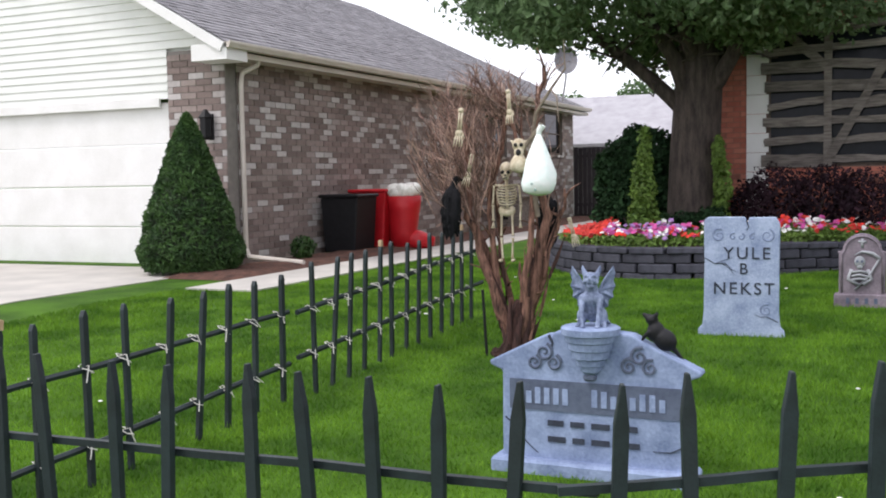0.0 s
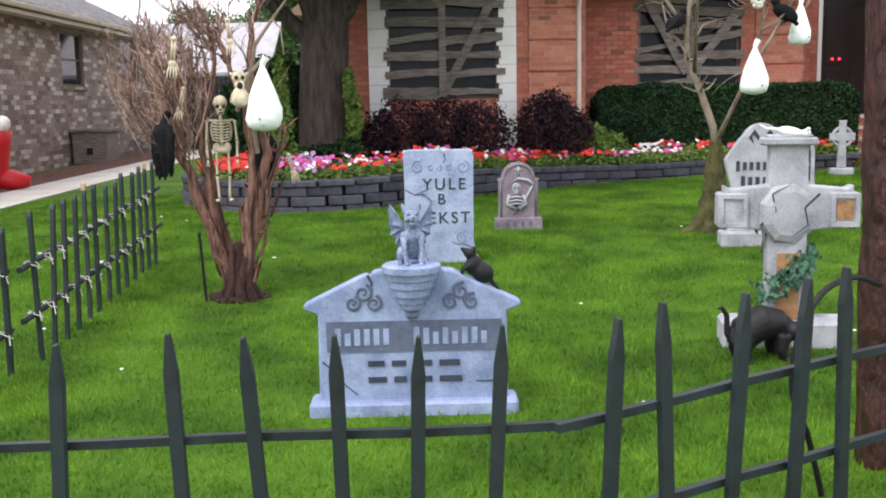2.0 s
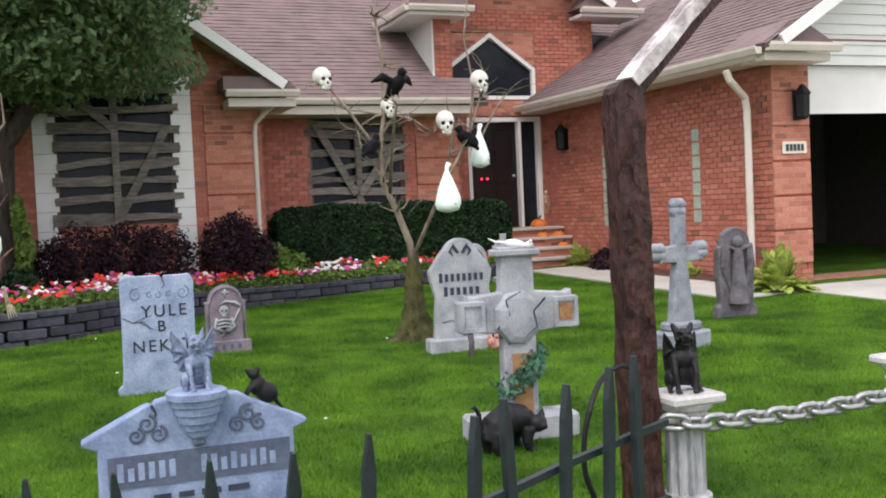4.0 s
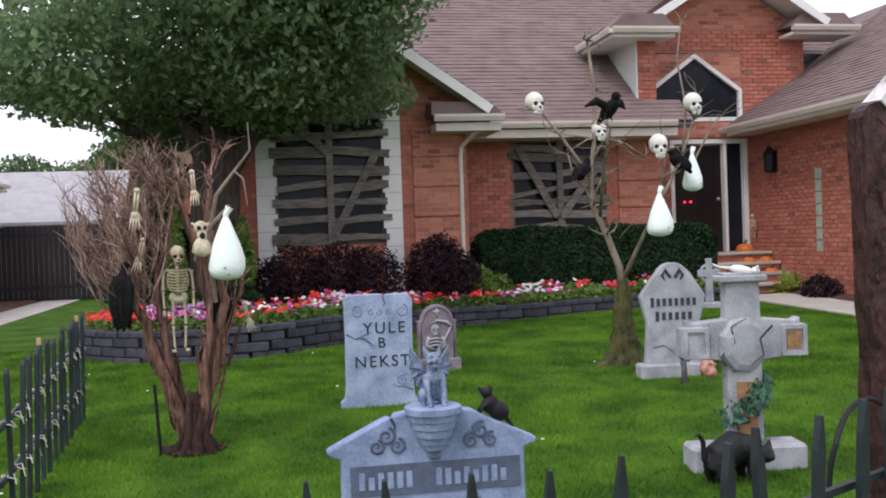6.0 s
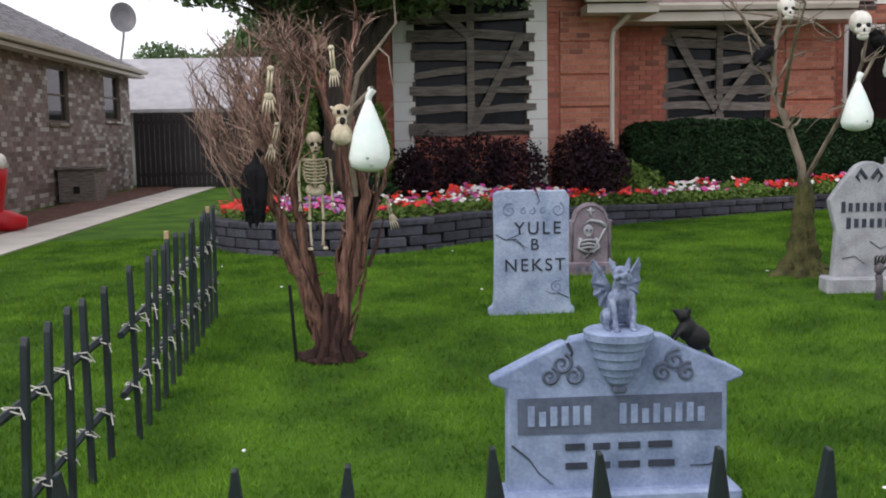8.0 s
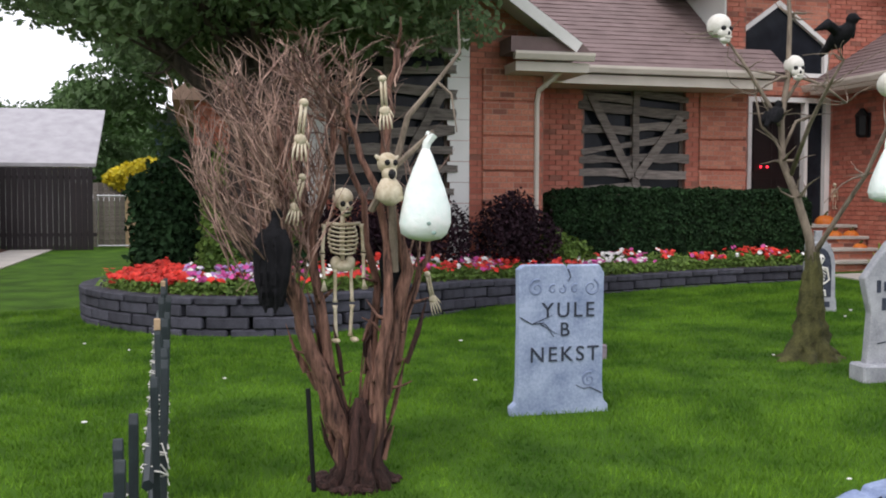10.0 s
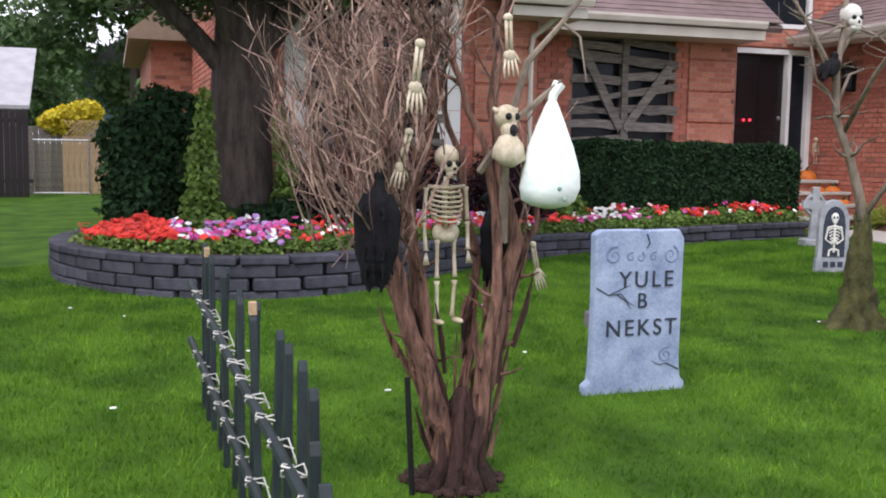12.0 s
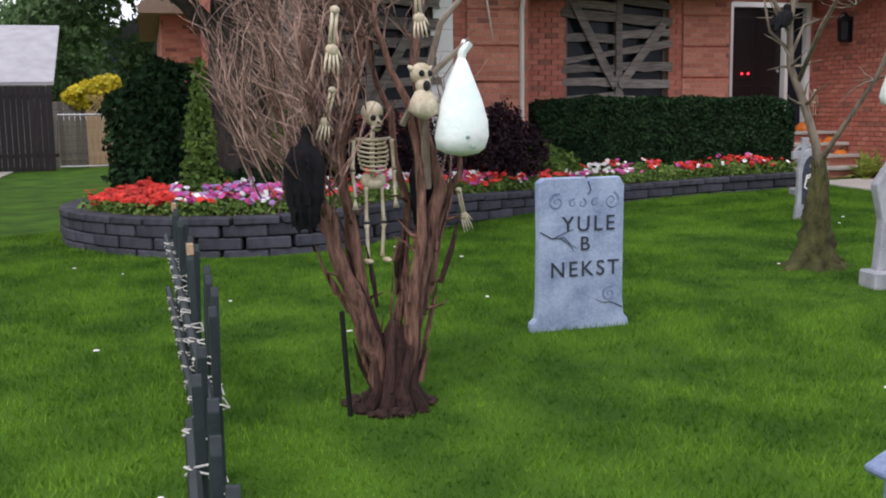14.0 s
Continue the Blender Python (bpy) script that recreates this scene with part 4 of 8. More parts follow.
shrub("broadleaf_shrub", "tall dark green rounded shrub at the end of the flower bed", (-2.12, 6.4, 0.3), [(0.0, 0, 0.75, 0.42, 0.4, 0.6), (0.35, 0.1, 0.6, 0.4, 0.4, 0.55), (-0.3, 0, 0.75, 0.3, 0.34, 0.42), (-0.1, -0.1, 1.2, 0.34, 0.3, 0.36), (0.28, 0, 1.3, 0.36, 0.32, 0.36), (-0.4, 0.05, 1.12, 0.22, 0.24, 0.24), (0.05, 0, 1.52, 0.24, 0.22, 0.2), (0.5, 0.1, 1.05, 0.26, 0.25, 0.3), (-0.2, -0.2, 0.35, 0.4, 0.3, 0.3), (0.62, 0.2, 0.5, 0.32, 0.3, 0.45)], 15000, 0.042, LEAF_HEDGE, 24)
shrub("climbing_plant", "light green climbing plant on the foot of the tree trunk", (-0.82, 5.85, 0.32), [(0, 0, 0.3, 0.16, 0.14, 0.35), (0.03, 0, 0.8, 0.12, 0.12, 0.4), (-0.02, 0, 1.2, 0.09, 0.1, 0.3)], 1800, 0.035, LEAF_LIGHT, 28)
shrub("columnar_shrub", "narrow light green columnar shrub in the flower bed", (-1.72, 5.2, 0.32), [(0, 0, 0.35, 0.22, 0.2, 0.35), (0, 0, 0.8, 0.17, 0.16, 0.45), (0.02, 0, 1.25, 0.1, 0.1, 0.4), (0.1, 0, 0.2, 0.35, 0.3, 0.25)], 3000, 0.035, LEAF_LIGHT, 25)
shrub("green_shrub", "dark green low shrub before the tree trunk", (-1.15, 5.3, 0.3), [(0, 0, 0.2, 0.4, 0.3, 0.28), (0.3, 0.1, 0.25, 0.3, 0.3, 0.3), (-0.3, 0, 0.2, 0.4, 0.3, 0.25)], 3600, 0.04, LEAF_HEDGE, 26)
shrub("yellow_shrub", "bright yellow leaved shrub beyond the fence", (-3.55, 23.4, 0.1), [(0, 0, 1.8, 0.6, 0.5, 0.45), (0.35, 0, 2.0, 0.45, 0.4, 0.35), (-0.4, 0, 1.75, 0.45, 0.4, 0.35)], 4500, 0.07, LEAF_YELLOW, 27)


def hedge():
    ob = thing("hedge", "clipped dark green boxwood hedge under the boarded window", "hedge", (2.85, 7.15, 0.3))
    r = rng(31)
    pts, nrm = [], []
    L, W, H = 4.0, 0.78, 1.2
    for _ in range(30000):
        f = r.random()
        if f < 0.5:
            p, n = (r.uniform(0, L), 0, r.uniform(0, H)), (0, -1, 0.2)
        elif f < 0.8:
            p, n = (r.uniform(0, L), r.uniform(0, W), H), (0, 0, 1)
        else:
            s = r.choice((0, 1))
            p, n = (s * L, r.uniform(0, W), r.uniform(0, H)), (2 * s - 1, 0, 0)
        p = Vector(p)
        b = 0.05 * noise.noise(p * 2.2) + 0.03 * noise.noise(p * 6)
        rx = max(0.0, 0.3 - min(p.x, L - p.x)) ** 2 * 1.6
        p += Vector(n) * (b - r.uniform(0, 0.07)) - Vector((0, 0, rx * 1.5 if p.z > H * 0.7 else 0))
        pts.append(p)
        nrm.append(n)
    v, f = leaves(pts, nrm, 0.028, r)
    soup("foliage", v, f, LEAF_HEDGE, parent=ob)
    # Added solid core; its near-black colour stands for shade between the leaves.
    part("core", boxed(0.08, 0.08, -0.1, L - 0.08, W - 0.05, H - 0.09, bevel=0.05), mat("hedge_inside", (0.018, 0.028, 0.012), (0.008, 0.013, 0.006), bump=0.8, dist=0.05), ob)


hedge()


def conifer():
    ob = thing("cone_spruce", "dense clipped conical spruce at the garage corner", "conifer", (-7.82, 3.4, 0.02))
    r = rng(41)
    pts, nrm = [], []
    H, R = 2.2, 0.8
    for _ in range(17000):
        z = H * r.random() ** 1.35
        a = r.uniform(0, 6.283)
        q = (1 - z / H) ** 0.72 * R * (1 + 0.1 * noise.noise(Vector((math.cos(a) * 2, math.sin(a) * 2, z * 3)))) * (1 if z > 0.25 else 0.8 + z * 0.8)
        rr = q * (1 - 0.3 * r.random() ** 2)
        pts.append(Vector((rr * math.cos(a), rr * math.sin(a), z + 0.05)))
        nrm.append((math.cos(a), math.sin(a), 0.4))
    v, f = leaves(pts, nrm, 0.045, r, aspect=0.35)
    soup("foliage", v, f, LEAF_CONE, parent=ob)
    # Cone put in behind the needles, coloured dark as the shade within.
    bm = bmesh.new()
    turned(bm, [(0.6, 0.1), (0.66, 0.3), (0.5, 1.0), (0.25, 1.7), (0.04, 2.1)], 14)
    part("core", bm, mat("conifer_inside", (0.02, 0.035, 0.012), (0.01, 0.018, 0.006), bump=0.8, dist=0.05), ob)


conifer()
shrub("small_bush", "small round bush in the mulch by the brick wall", (-7.35, 5.6, 0.05), [(0, 0, 0.16, 0.2, 0.2, 0.2)], 900, 0.03, LEAF_CONE, 42, stem=False)


def far_tree(x, y, h, w, seed, material):
    ob = thing("far_tree", "full green tree behind the far yards", "tree", (x, y, 0), group="trees beyond the yards")
    r = rng(seed)
    bm = bmesh.new()
    tube(bm, [(0, 0, -0.2), (0.1, 0, h * 0.4), (0, 0, h * 0.75)], [0.35, 0.25, 0.08], 8)
    part("trunk", bm, BARK, ob)
    blobs = [(r.gauss(0, w * 0.28), r.gauss(0, w * 0.28), h * r.uniform(0.3, 0.88), w * r.uniform(0.22, 0.36), w * r.uniform(0.22, 0.36), h * r.uniform(0.1, 0.17)) for _ in range(18)]
    crown("crown", blobs, 26000, 0.17, material, seed, ob, hollow=0.2)


far_tree(-1.7, 36, 9.2, 7.0, 51, LEAF_FAR)
far_tree(-9.5, 62, 8.5, 9.0, 52, LEAF_FAR)
far_tree(-19.0, 62, 7.0, 12.0, 53, LEAF_FAR)
far_tree(-31.0, 58, 7.0, 12.0, 54, LEAF_FAR)
far_tree(3.5, 36, 9.0, 8.0, 55, LEAF_FAR)


# ---- openings of the house ----
STOOD = mark()


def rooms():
    """Near-black rooms behind the openings, indoor shade put into their colour, so that no daylight shows through."""
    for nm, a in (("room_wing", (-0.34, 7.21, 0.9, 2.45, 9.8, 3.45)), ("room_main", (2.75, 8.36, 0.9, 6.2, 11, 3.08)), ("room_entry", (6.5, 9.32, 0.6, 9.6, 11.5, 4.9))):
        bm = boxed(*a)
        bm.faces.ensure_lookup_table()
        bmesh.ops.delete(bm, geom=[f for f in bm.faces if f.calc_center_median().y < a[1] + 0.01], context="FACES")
        solid(nm, bm, ROOM_SHADE, "room shell coloured near black for the shade indoors", "room", "structure")


rooms()
GLASS_SKY = mat("window_glass", (0.02, 0.023, 0.03), (0.012, 0.014, 0.018), rough=0.12, bump=0, spec=0.12)


def plank(w, h, t, r, sag=0.012):
    """A rough sawn board with uneven ends, centred on the origin, along x."""
    bm = bmesh.new()
    n = 4
    o = [(-w / 2 + w * k / n, -h / 2 + r.uniform(-sag, sag)) for k in range(n + 1)]
    o += [(w / 2 + r.uniform(-0.02, 0.02), 0)] + [(w / 2 - w * k / n, h / 2 + r.uniform(-sag, sag)) for k in range(n + 1)] + [(-w / 2 + r.uniform(-0.02, 0.02), 0.01)]
    prism(bm, o, -t / 2, t / 2)
    return bm


def boarded(name, x0, x1, z0, z1, y, label, seed, planks, braces, upright, frame_w=0.05, proud=0.0):
    ob = thing(name, label, "window", (0, y, 0))
    ob["kind"] = "structure"
    w, h = x1 - x0, z1 - z0
    fr = bmesh.new()
    for a in ((x0, z0, x0 + frame_w, z1), (x1 - frame_w, z0, x1, z1), (x0 + frame_w, z1 - frame_w, x1 - frame_w, z1), (x0 + frame_w, z0, x1 - frame_w, z0 + frame_w)):
        box(fr, a[0], 0.08, a[1], a[2], 0.14, a[3])
    part("window_frame", fr, FRAME, ob)
    part("mullion", boxed((x0 + x1) / 2 - 0.03, 0.09, z0 + frame_w, (x0 + x1) / 2 + 0.03, 0.13, z1 - frame_w), FRAME, ob)
    part("pane", boxed(x0 + frame_w, 0.105, z0 + frame_w, (x0 + x1) / 2 - 0.03, 0.112, z1 - frame_w), GLASS_SKY, ob)
    part("pane", boxed((x0 + x1) / 2 + 0.03, 0.105, z0 + frame_w, x1 - frame_w, 0.112, z1 - frame_w), GLASS_SKY, ob)
    r = rng(seed)
    for k in range(planks):
        z = z0 + h * (k + 0.45) / planks
        for half in (0, 1) if r.random() < 0.6 else (2,):
            ww = w * (r.uniform(0.5, 0.56) if half < 2 else r.uniform(1.04, 1.12))
            cx = (x0 + w * 0.25, x1 - w * 0.23, (x0 + x1) / 2)[half] + r.uniform(-0.03, 0.04)
            bm = plank(ww, h / planks * r.uniform(0.36, 0.68), 0.022, r, 0.018)
            bm.transform(pose(cx, -0.012 - proud - 0.006 * (half == 1), z + r.uniform(-0.035, 0.035), 0, r.gauss(0, 3.2), 0))
            part("board", bm, BOARD, ob)
    if upright:
        bm = plank(h * 1.0, 0.11, 0.02, r)
        bm.transform(pose((x0 + x1) / 2, -0.036 - proud, (z0 + z1) / 2, 0, 90, 0))
        part("board", bm, BOARD, ob)
    for (ax, az), (bx, bz) in braces:
        a, b = Vector((ax, 0, az)), Vector((bx, 0, bz))
        bm = plank((b - a).length, 0.12, 0.02, r)
        bm.transform(Matrix.Translation((a + b) / 2 + Vector((0, -0.06 - proud, 0))) @ Matrix.Rotation(-math.atan2(bz - az, bx - ax), 4, "Y"))
        part("board", bm, BOARD, ob)
    return ob


boarded("window_3", -0.25, 1.42, 1.35, 3.4, 6.95, "tall window boarded up with rough grey planks", 71, 8, [((0.62, 1.5), (1.3, 2.75)), ((0.55, 2.75), (-0.1, 3.35))], True, proud=0.04)
boarded("window_4", 3.75, 5.4, 1.35, 2.95, 8.1, "window boarded up with grey planks in a V", 72, 7, [((4.52, 1.62), (3.82, 2.85)), ((4.58, 1.62), (5.3, 2.55))], True)
for x0, x1, nm in ((1.42, 1.68, "right"), (-0.52, -0.25, "left")):
    bm = bmesh.new()
    r = rng(nm)
    for k in range(12):
        jut = 0.035 if k % 2 else 0.0
        a, b = (x0 - (0 if nm == "left" else jut) , x1 + (jut if nm == "left" else 0))
        box(bm, a, 6.915, 0.2 + k * 0.275, b, 6.948, 0.2 + (k + 1) * 0.275 - 0.006)
    solid("trim_quoin_" + nm, bm, WHITE_PAINT, "white painted quoin strip beside the boarded window", "trim", "structure")
# grooved brick pilasters
for x0, x1, y in ((1.86, 2.6, 6.95), (5.62, 6.4, 8.1)):
    for k in range(6):
        z = 0.35 + k * 0.46
        solid("trim_pilaster", boxed(x0, y - 0.045, z, x1, y - 0.002, z + 0.43, bevel=0.008), RED_BRICK, "raised brick panel of a pilaster", "pilaster", "structure")
for k in range(6):
    z = 0.3 + k * 0.46
    solid("trim_pilaster", boxed(8.57, 2.405, z, 9.18, 2.447, z + 0.43, bevel=0.008), RED_BRICK, "raised brick panel of the garage pier", "pilaster", "structure")


def front_door():
    ob = thing("door_1", "dark front door with white frame and narrow sidelight", "door", (0, 9.05, 0))
    ob["kind"] = "structure"
    fr = bmesh.new()
    for x0, x1, z0, z1 in ((7.0, 7.07, FLOOR, 2.93), (8.44, 8.53, FLOOR, 2.93), (7.07, 8.44, 2.85, 2.93), (8.05, 8.11, FLOOR, 2.85)):
        box(fr, x0, -0.03, z0, x1, 0.1, z1)
    part("door_frame", fr, WHITE_PAINT, ob)
    leaf = part("door_leaf", boxed(7.08, 0.09, FLOOR, 8.04, 0.14, 2.84), mat("dark_door", (0.016, 0.012, 0.013), (0.009, 0.007, 0.008), rough=0.35, bump=0.1), ob)
    for z0, z1 in ((0.15, 0.75), (0.85, 1.85)):
        for x0 in (7.17, 7.6):
            part("panel", boxed(x0, 0.075, FLOOR + z0, x0 + 0.34, 0.089, FLOOR + z1, bevel=0.006), leaf.data.materials[0], leaf)
    bm = bmesh.new()
    ball(bm, (7.96, 0.05, FLOOR + 0.98), 0.035)
    part("door_handle", bm, CHAIN, ob, "steel door knob")
    part("sidelight", boxed(8.12, 0.06, FLOOR, 8.43, 0.066, 2.84), GLASS_SKY, ob)
    for x in (7.28, 7.4):
        bm = bmesh.new()
        ball(bm, (x, 0.03, 1.78), 0.02)
        lamp = part("red_light", bm, mat("red_lamp", (0.9, 0.02, 0.03), rough=0.4, bump=0), ob, "small glowing red eye light")
        lamp.data.materials[0].node_tree.nodes["Principled BSDF"].inputs["Emission Color"].default_value = (1, 0.03, 0.05, 1)
        lamp.data.materials[0].node_tree.nodes["Principled BSDF"].inputs["Emission Strength"].default_value = 3
    # pointed window over the door
    tr = thing("window_5", "pointed transom window with white frame over the door", "window", (0, 9.05, 0))
    tr["kind"] = "structure"
    out = [(6.62, 3.27), (8.46, 3.27), (8.46, 3.86), (7.54, 4.52), (6.62, 3.86)]
    inn = [(6.69, 3.34), (8.39, 3.34), (8.39, 3.82), (7.54, 4.43), (6.69, 3.82)]
    bm = bmesh.new()
    for k in range(5):
        q = [out[k], out[(k + 1) % 5], inn[(k + 1) % 5], inn[k]]
        prism(bm, q, -0.03, 0.1)
    part("window_frame", bm, WHITE_PAINT, tr)
    part("pane", prismed(inn, 0.05, 0.056), GLASS_SKY, tr)
    for o in ([(6.62, 3.86), (7.54, 4.52), (6.62, 4.52)], [(8.46, 3.86), (8.46, 4.52), (7.54, 4.52)]):
        solid("wall_transom_corner", prismed(o, 9.052, 9.28), RED_BRICK, "brick beside the pointed window", "wall", "structure")


front_door()
solid("lintel_entry", boxed(6.6, 9.0, 2.96, 8.6, 9.048, 3.24), RED_BRICK, "brick band between door and transom", "lintel", "structure")


def steps():
    ob = thing("front_steps", "brick and concrete front steps with pumpkins on them", "steps", (0, 0, 0))
    for k in range(4):
        z0, z1 = (0.12 if k == 0 else 0.14 + k * 0.175), 0.14 + (k + 1) * 0.175
        part("riser", boxed(6.55, 7.45 + k * 0.3, z0 - 0.05, 8.56, 9.04, z1 - 0.05), RED_BRICK, ob)
        part("tread", boxed(6.5, 7.4 + k * 0.3, z1 - 0.049, 8.58, (9.045 if k == 3 else 7.4 + (k + 1) * 0.3 + 0.06), z1, bevel=0.008), CONCRETE, ob)


steps()


def glass_blocks(y, z0, n):
    ob = thing("window_glass_block", "vertical strip of pale green glass blocks", "window", (8.6, y, z0))
    ob["kind"] = "structure"
    m = GLASS_BLOCK
    for k in range(n):
        part("glass_block", boxed(-0.02, -0.095, k * 0.2, 0.02, 0.095, k * 0.2 + 0.19, bevel=0.012), m, ob)


GLASS_BLOCK = mat("glass_block", (0.42, 0.5, 0.42), (0.3, 0.38, 0.31), scale=8, rough=0.15, bump=0.6, fine=25)
glass_blocks(6.75, 0.95, 7)
glass_blocks(4.15, 1.0, 7)


def sconce(at, rz, label):
    ob = thing("wall_lantern", label, "wall lamp", at, rz)
    part("back_plate", boxed(-0.06, -0.02, -0.2, 0.06, 0, 0.2, bevel=0.008), BLACK, ob)
    bm = bmesh.new()
    turned(bm, [(0.05, -0.2), (0.09, -0.16), (0.1, 0.12), (0.12, 0.14), (0.03, 0.26)], 6, (0, -0.13, 0))
    part("lantern", bm, BLACK, ob)


sconce((8.597, 8.1, 2.55), -90, "black wall lantern on the brick beside the entrance")
sconce((8.95, 2.4, 2.54), 0, "black wall lantern on the garage pier")
sconce((-8.2, 4.59, 2.15), 0, "dark wall lantern on the neighbour's brick pier")


def plaque():
    ob = thing("house_plaque", "cream plaque with dark bars on the garage pier", "plaque", (8.9, 2.4, 1.98))
    part("plate", boxed(-0.2, -0.02, -0.08, 0.2, 0.0, 0.08, bevel=0.006), mat("cream_plate", (0.75, 0.7, 0.58), (0.62, 0.57, 0.47), rough=0.5, bump=0.1), ob)
    for k in range(5):
        part("bar", boxed(-0.15 + k * 0.062, -0.026, -0.045, -0.105 + k * 0.062, -0.021, 0.045), INK, ob)


plaque()


def garage_inside():
    # Garage shell whose dark colour stands for the dimness indoors.
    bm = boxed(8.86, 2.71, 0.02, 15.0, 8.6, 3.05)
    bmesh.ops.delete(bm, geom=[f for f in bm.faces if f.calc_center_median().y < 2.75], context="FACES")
    solid("room_garage", bm, mat("garage_wall", (0.09, 0.08, 0.075), (0.06, 0.055, 0.05), rough=0.9), "garage shell coloured dark for the shade behind the open doorway", "room", "structure")
    d = thing("garage_door_open", "white garage door panel rolled up in its opening", "garage door", (0, 2.55, 0))
    d["kind"] = "structure"
    part("panel", boxed(9.2, 0.0, 2.3, 14.2, 0.05, 2.95), WHITE_PAINT, d)
    b = thing("storage_barrel", "blue plastic barrel in the open garage", "barrel", (10.6, 5.2, 0.05))
    bm = bmesh.new()
    turned(bm, [(0.22, 0), (0.25, 0.1), (0.26, 0.4), (0.25, 0.7), (0.2, 0.76)], 16)
    part("drum", bm, mat("blue_plastic", (0.03, 0.08, 0.3), (0.02, 0.05, 0.2), rough=0.4, bump=0.1), b)
    bm = bmesh.new()
    turned(bm, [(0.21, 0.76), (0.21, 0.8), (0.05, 0.82)], 16)
    part("lid", bm, BLACK, b)
    b = thing("paper_notice", "white paper sheet hung in the garage doorway", "paper", (9.5, 3.0, 1.75))
    part("sheet", boxed(-0.13, 0, -0.25, 0.13, 0.004, 0.25), WHITE_PAINT, b)
    c = thing("cardboard_box", "brown cardboard box on the garage floor", "box", (9.5, 3.6, 0.05))
    part("carton", boxed(-0.2, -0.2, 0, 0.2, 0.2, 0.35, bevel=0.005), RAW_WOOD, c)


garage_inside()
settle(STOOD, -0.1, rise=0.02)


# ---- picket fences ----
def picket_mesh(name, h, w=0.042, t=0.03, tip=0.12, material=None):
    o = [(-w / 2, 0), (w / 2, 0), (w / 2 * 1.05, h - tip), (0.006, h), (-0.006, h), (-w / 2 * 1.05, h - tip)]
    return mesh_of(name, prismed(o, -t / 2, t / 2, bevel=0.003), material or DARK_PAINT)


PICKETS = [picket_mesh("picket", h) for h in (0.84, 0.87, 0.8, 0.9)]
STAKE = picket_mesh("picket", 0.9, 0.034, 0.028, 0.03)
STAKES = [STAKE, picket_mesh("picket", 0.96, 0.032, 0.026, 0.03), picket_mesh("picket", 0.86, 0.036, 0.026, 0.04)]
PALE_STAKE = picket_mesh("picket_tip", 0.05, 0.033, 0.027, 0.004, RAW_WOOD)


def fence_panel(label, a, b, rails, tips, spacing, seed, stakes=False, twine=False, skip=(), jit=0.02, places=()):
    """A fence run from a to b on the ground: pickets and rails; rails and tips are heights in the world at both ends."""
    a, b = Vector(a), Vector(b)
    L = (b - a).length
    d = (b - a).normalized()
    ang = math.atan2(d.y, d.x)
    ob = thing("picket_fence", label, "fence", (a.x, a.y, 0), math.degrees(ang), group="spiked picket fence round the yard")
    r = rng(seed)
    for z0, z1 in rails:
        bm = bmesh.new()
        n = 6
        pts = [(L * k / n, 0.032, z0 + (z1 - z0) * k / n + r.uniform(-0.006, 0.006)) for k in range(n + 1)]
        pts[0] = (-0.03, 0.032, z0)
        pts[-1] = (L + 0.03, 0.032, z1)
        tube(bm, pts, 0.019, 6 if stakes else 4)
        part("rail", bm, DARK_PAINT, ob)
    n = len(places) or int(L / spacing)
    for k in range(n):
        s = places[k] if places else spacing * (k + 0.5)
        if k in skip:
            continue
        me = r.choice(STAKES if stakes else PICKETS)
        h = max(v.co.z for v in me.vertices)
        top = tips[0] + (tips[1] - tips[0]) * s / L + r.uniform(-jit, jit)
        o = new("picket", me)
        o.parent = ob
        o.matrix_local = pose(s + r.uniform(-0.015, 0.015), 0, top - h, r.uniform(-2, 2), r.uniform(-3.5, 3.5) + (2 if stakes else 0), 0)
        if stakes and r.random() < 0.22:
            c = new("picket_tip", PALE_STAKE)
            c.parent = o
            c.matrix_local = pose(0, 0, h - 0.012)
            c["label"] = "bare wood tip"
        if twine:
            for z0, z1 in rails:
                z = z0 + (z1 - z0) * s / L
                bm = bmesh.new()
                pts = []
                for i in range(12):
                    t = i / 11 * 2 * math.pi * 1.6
                    pts.append((s + 0.022 * math.cos(t) + 0.006 * i * 0.3, 0.016 + 0.042 * math.sin(t), z + 0.022 * math.sin(t * 0.7 + 0.6) + r.uniform(-0.006, 0.006)))
                pts.append((s + r.uniform(-0.05, 0.05), -0.03, z - r.uniform(0.02, 0.06)))
                tube(bm, pts, 0.0034, 4)
                part("tie", bm, TWINE, ob, "frayed white twine tie")
    return ob


fence_panel("low dark spiked picket fence panel along the street edge", (-2.22, -5.4), (0.62, -5.44), [(0.3, 0.36), (0.0, 0.05)], (0.65, 0.675), 0.245, 81, jit=0.01,
            places=(0.18, 0.43, 0.71, 1.04, 1.24, 1.66, 1.91, 2.15, 2.36, 2.59))
fence_panel("low dark spiked picket fence panel ending near the arch post", (0.6, -5.53), (1.8, -5.0), [(0.385, 0.465), (0.07, 0.15)], (0.7, 0.8), 0.25, 82, jit=0.01, places=(0.12, 0.37, 0.606, 0.86, 1.1))
fence_panel("dark stake fence panel tied with white twine", (-2.19, -5.3), (-2.14, -2.78), [(0.37, 0.45), (-0.04, 0.11)], (0.67, 0.71), 0.25, 83, stakes=True, twine=True,
            places=(0.15, 0.46, 0.77, 1.03, 1.33, 1.59, 1.86, 2.13, 2.42))
fence_panel("dark stake fence panel tied with white twine at the lawn's side", (-2.07, -2.72), (-2.14, 0.56), [(0.45, 0.63), (0.155, 0.305)], (0.77, 0.86), 0.235, 84, stakes=True, twine=True, jit=0.03)


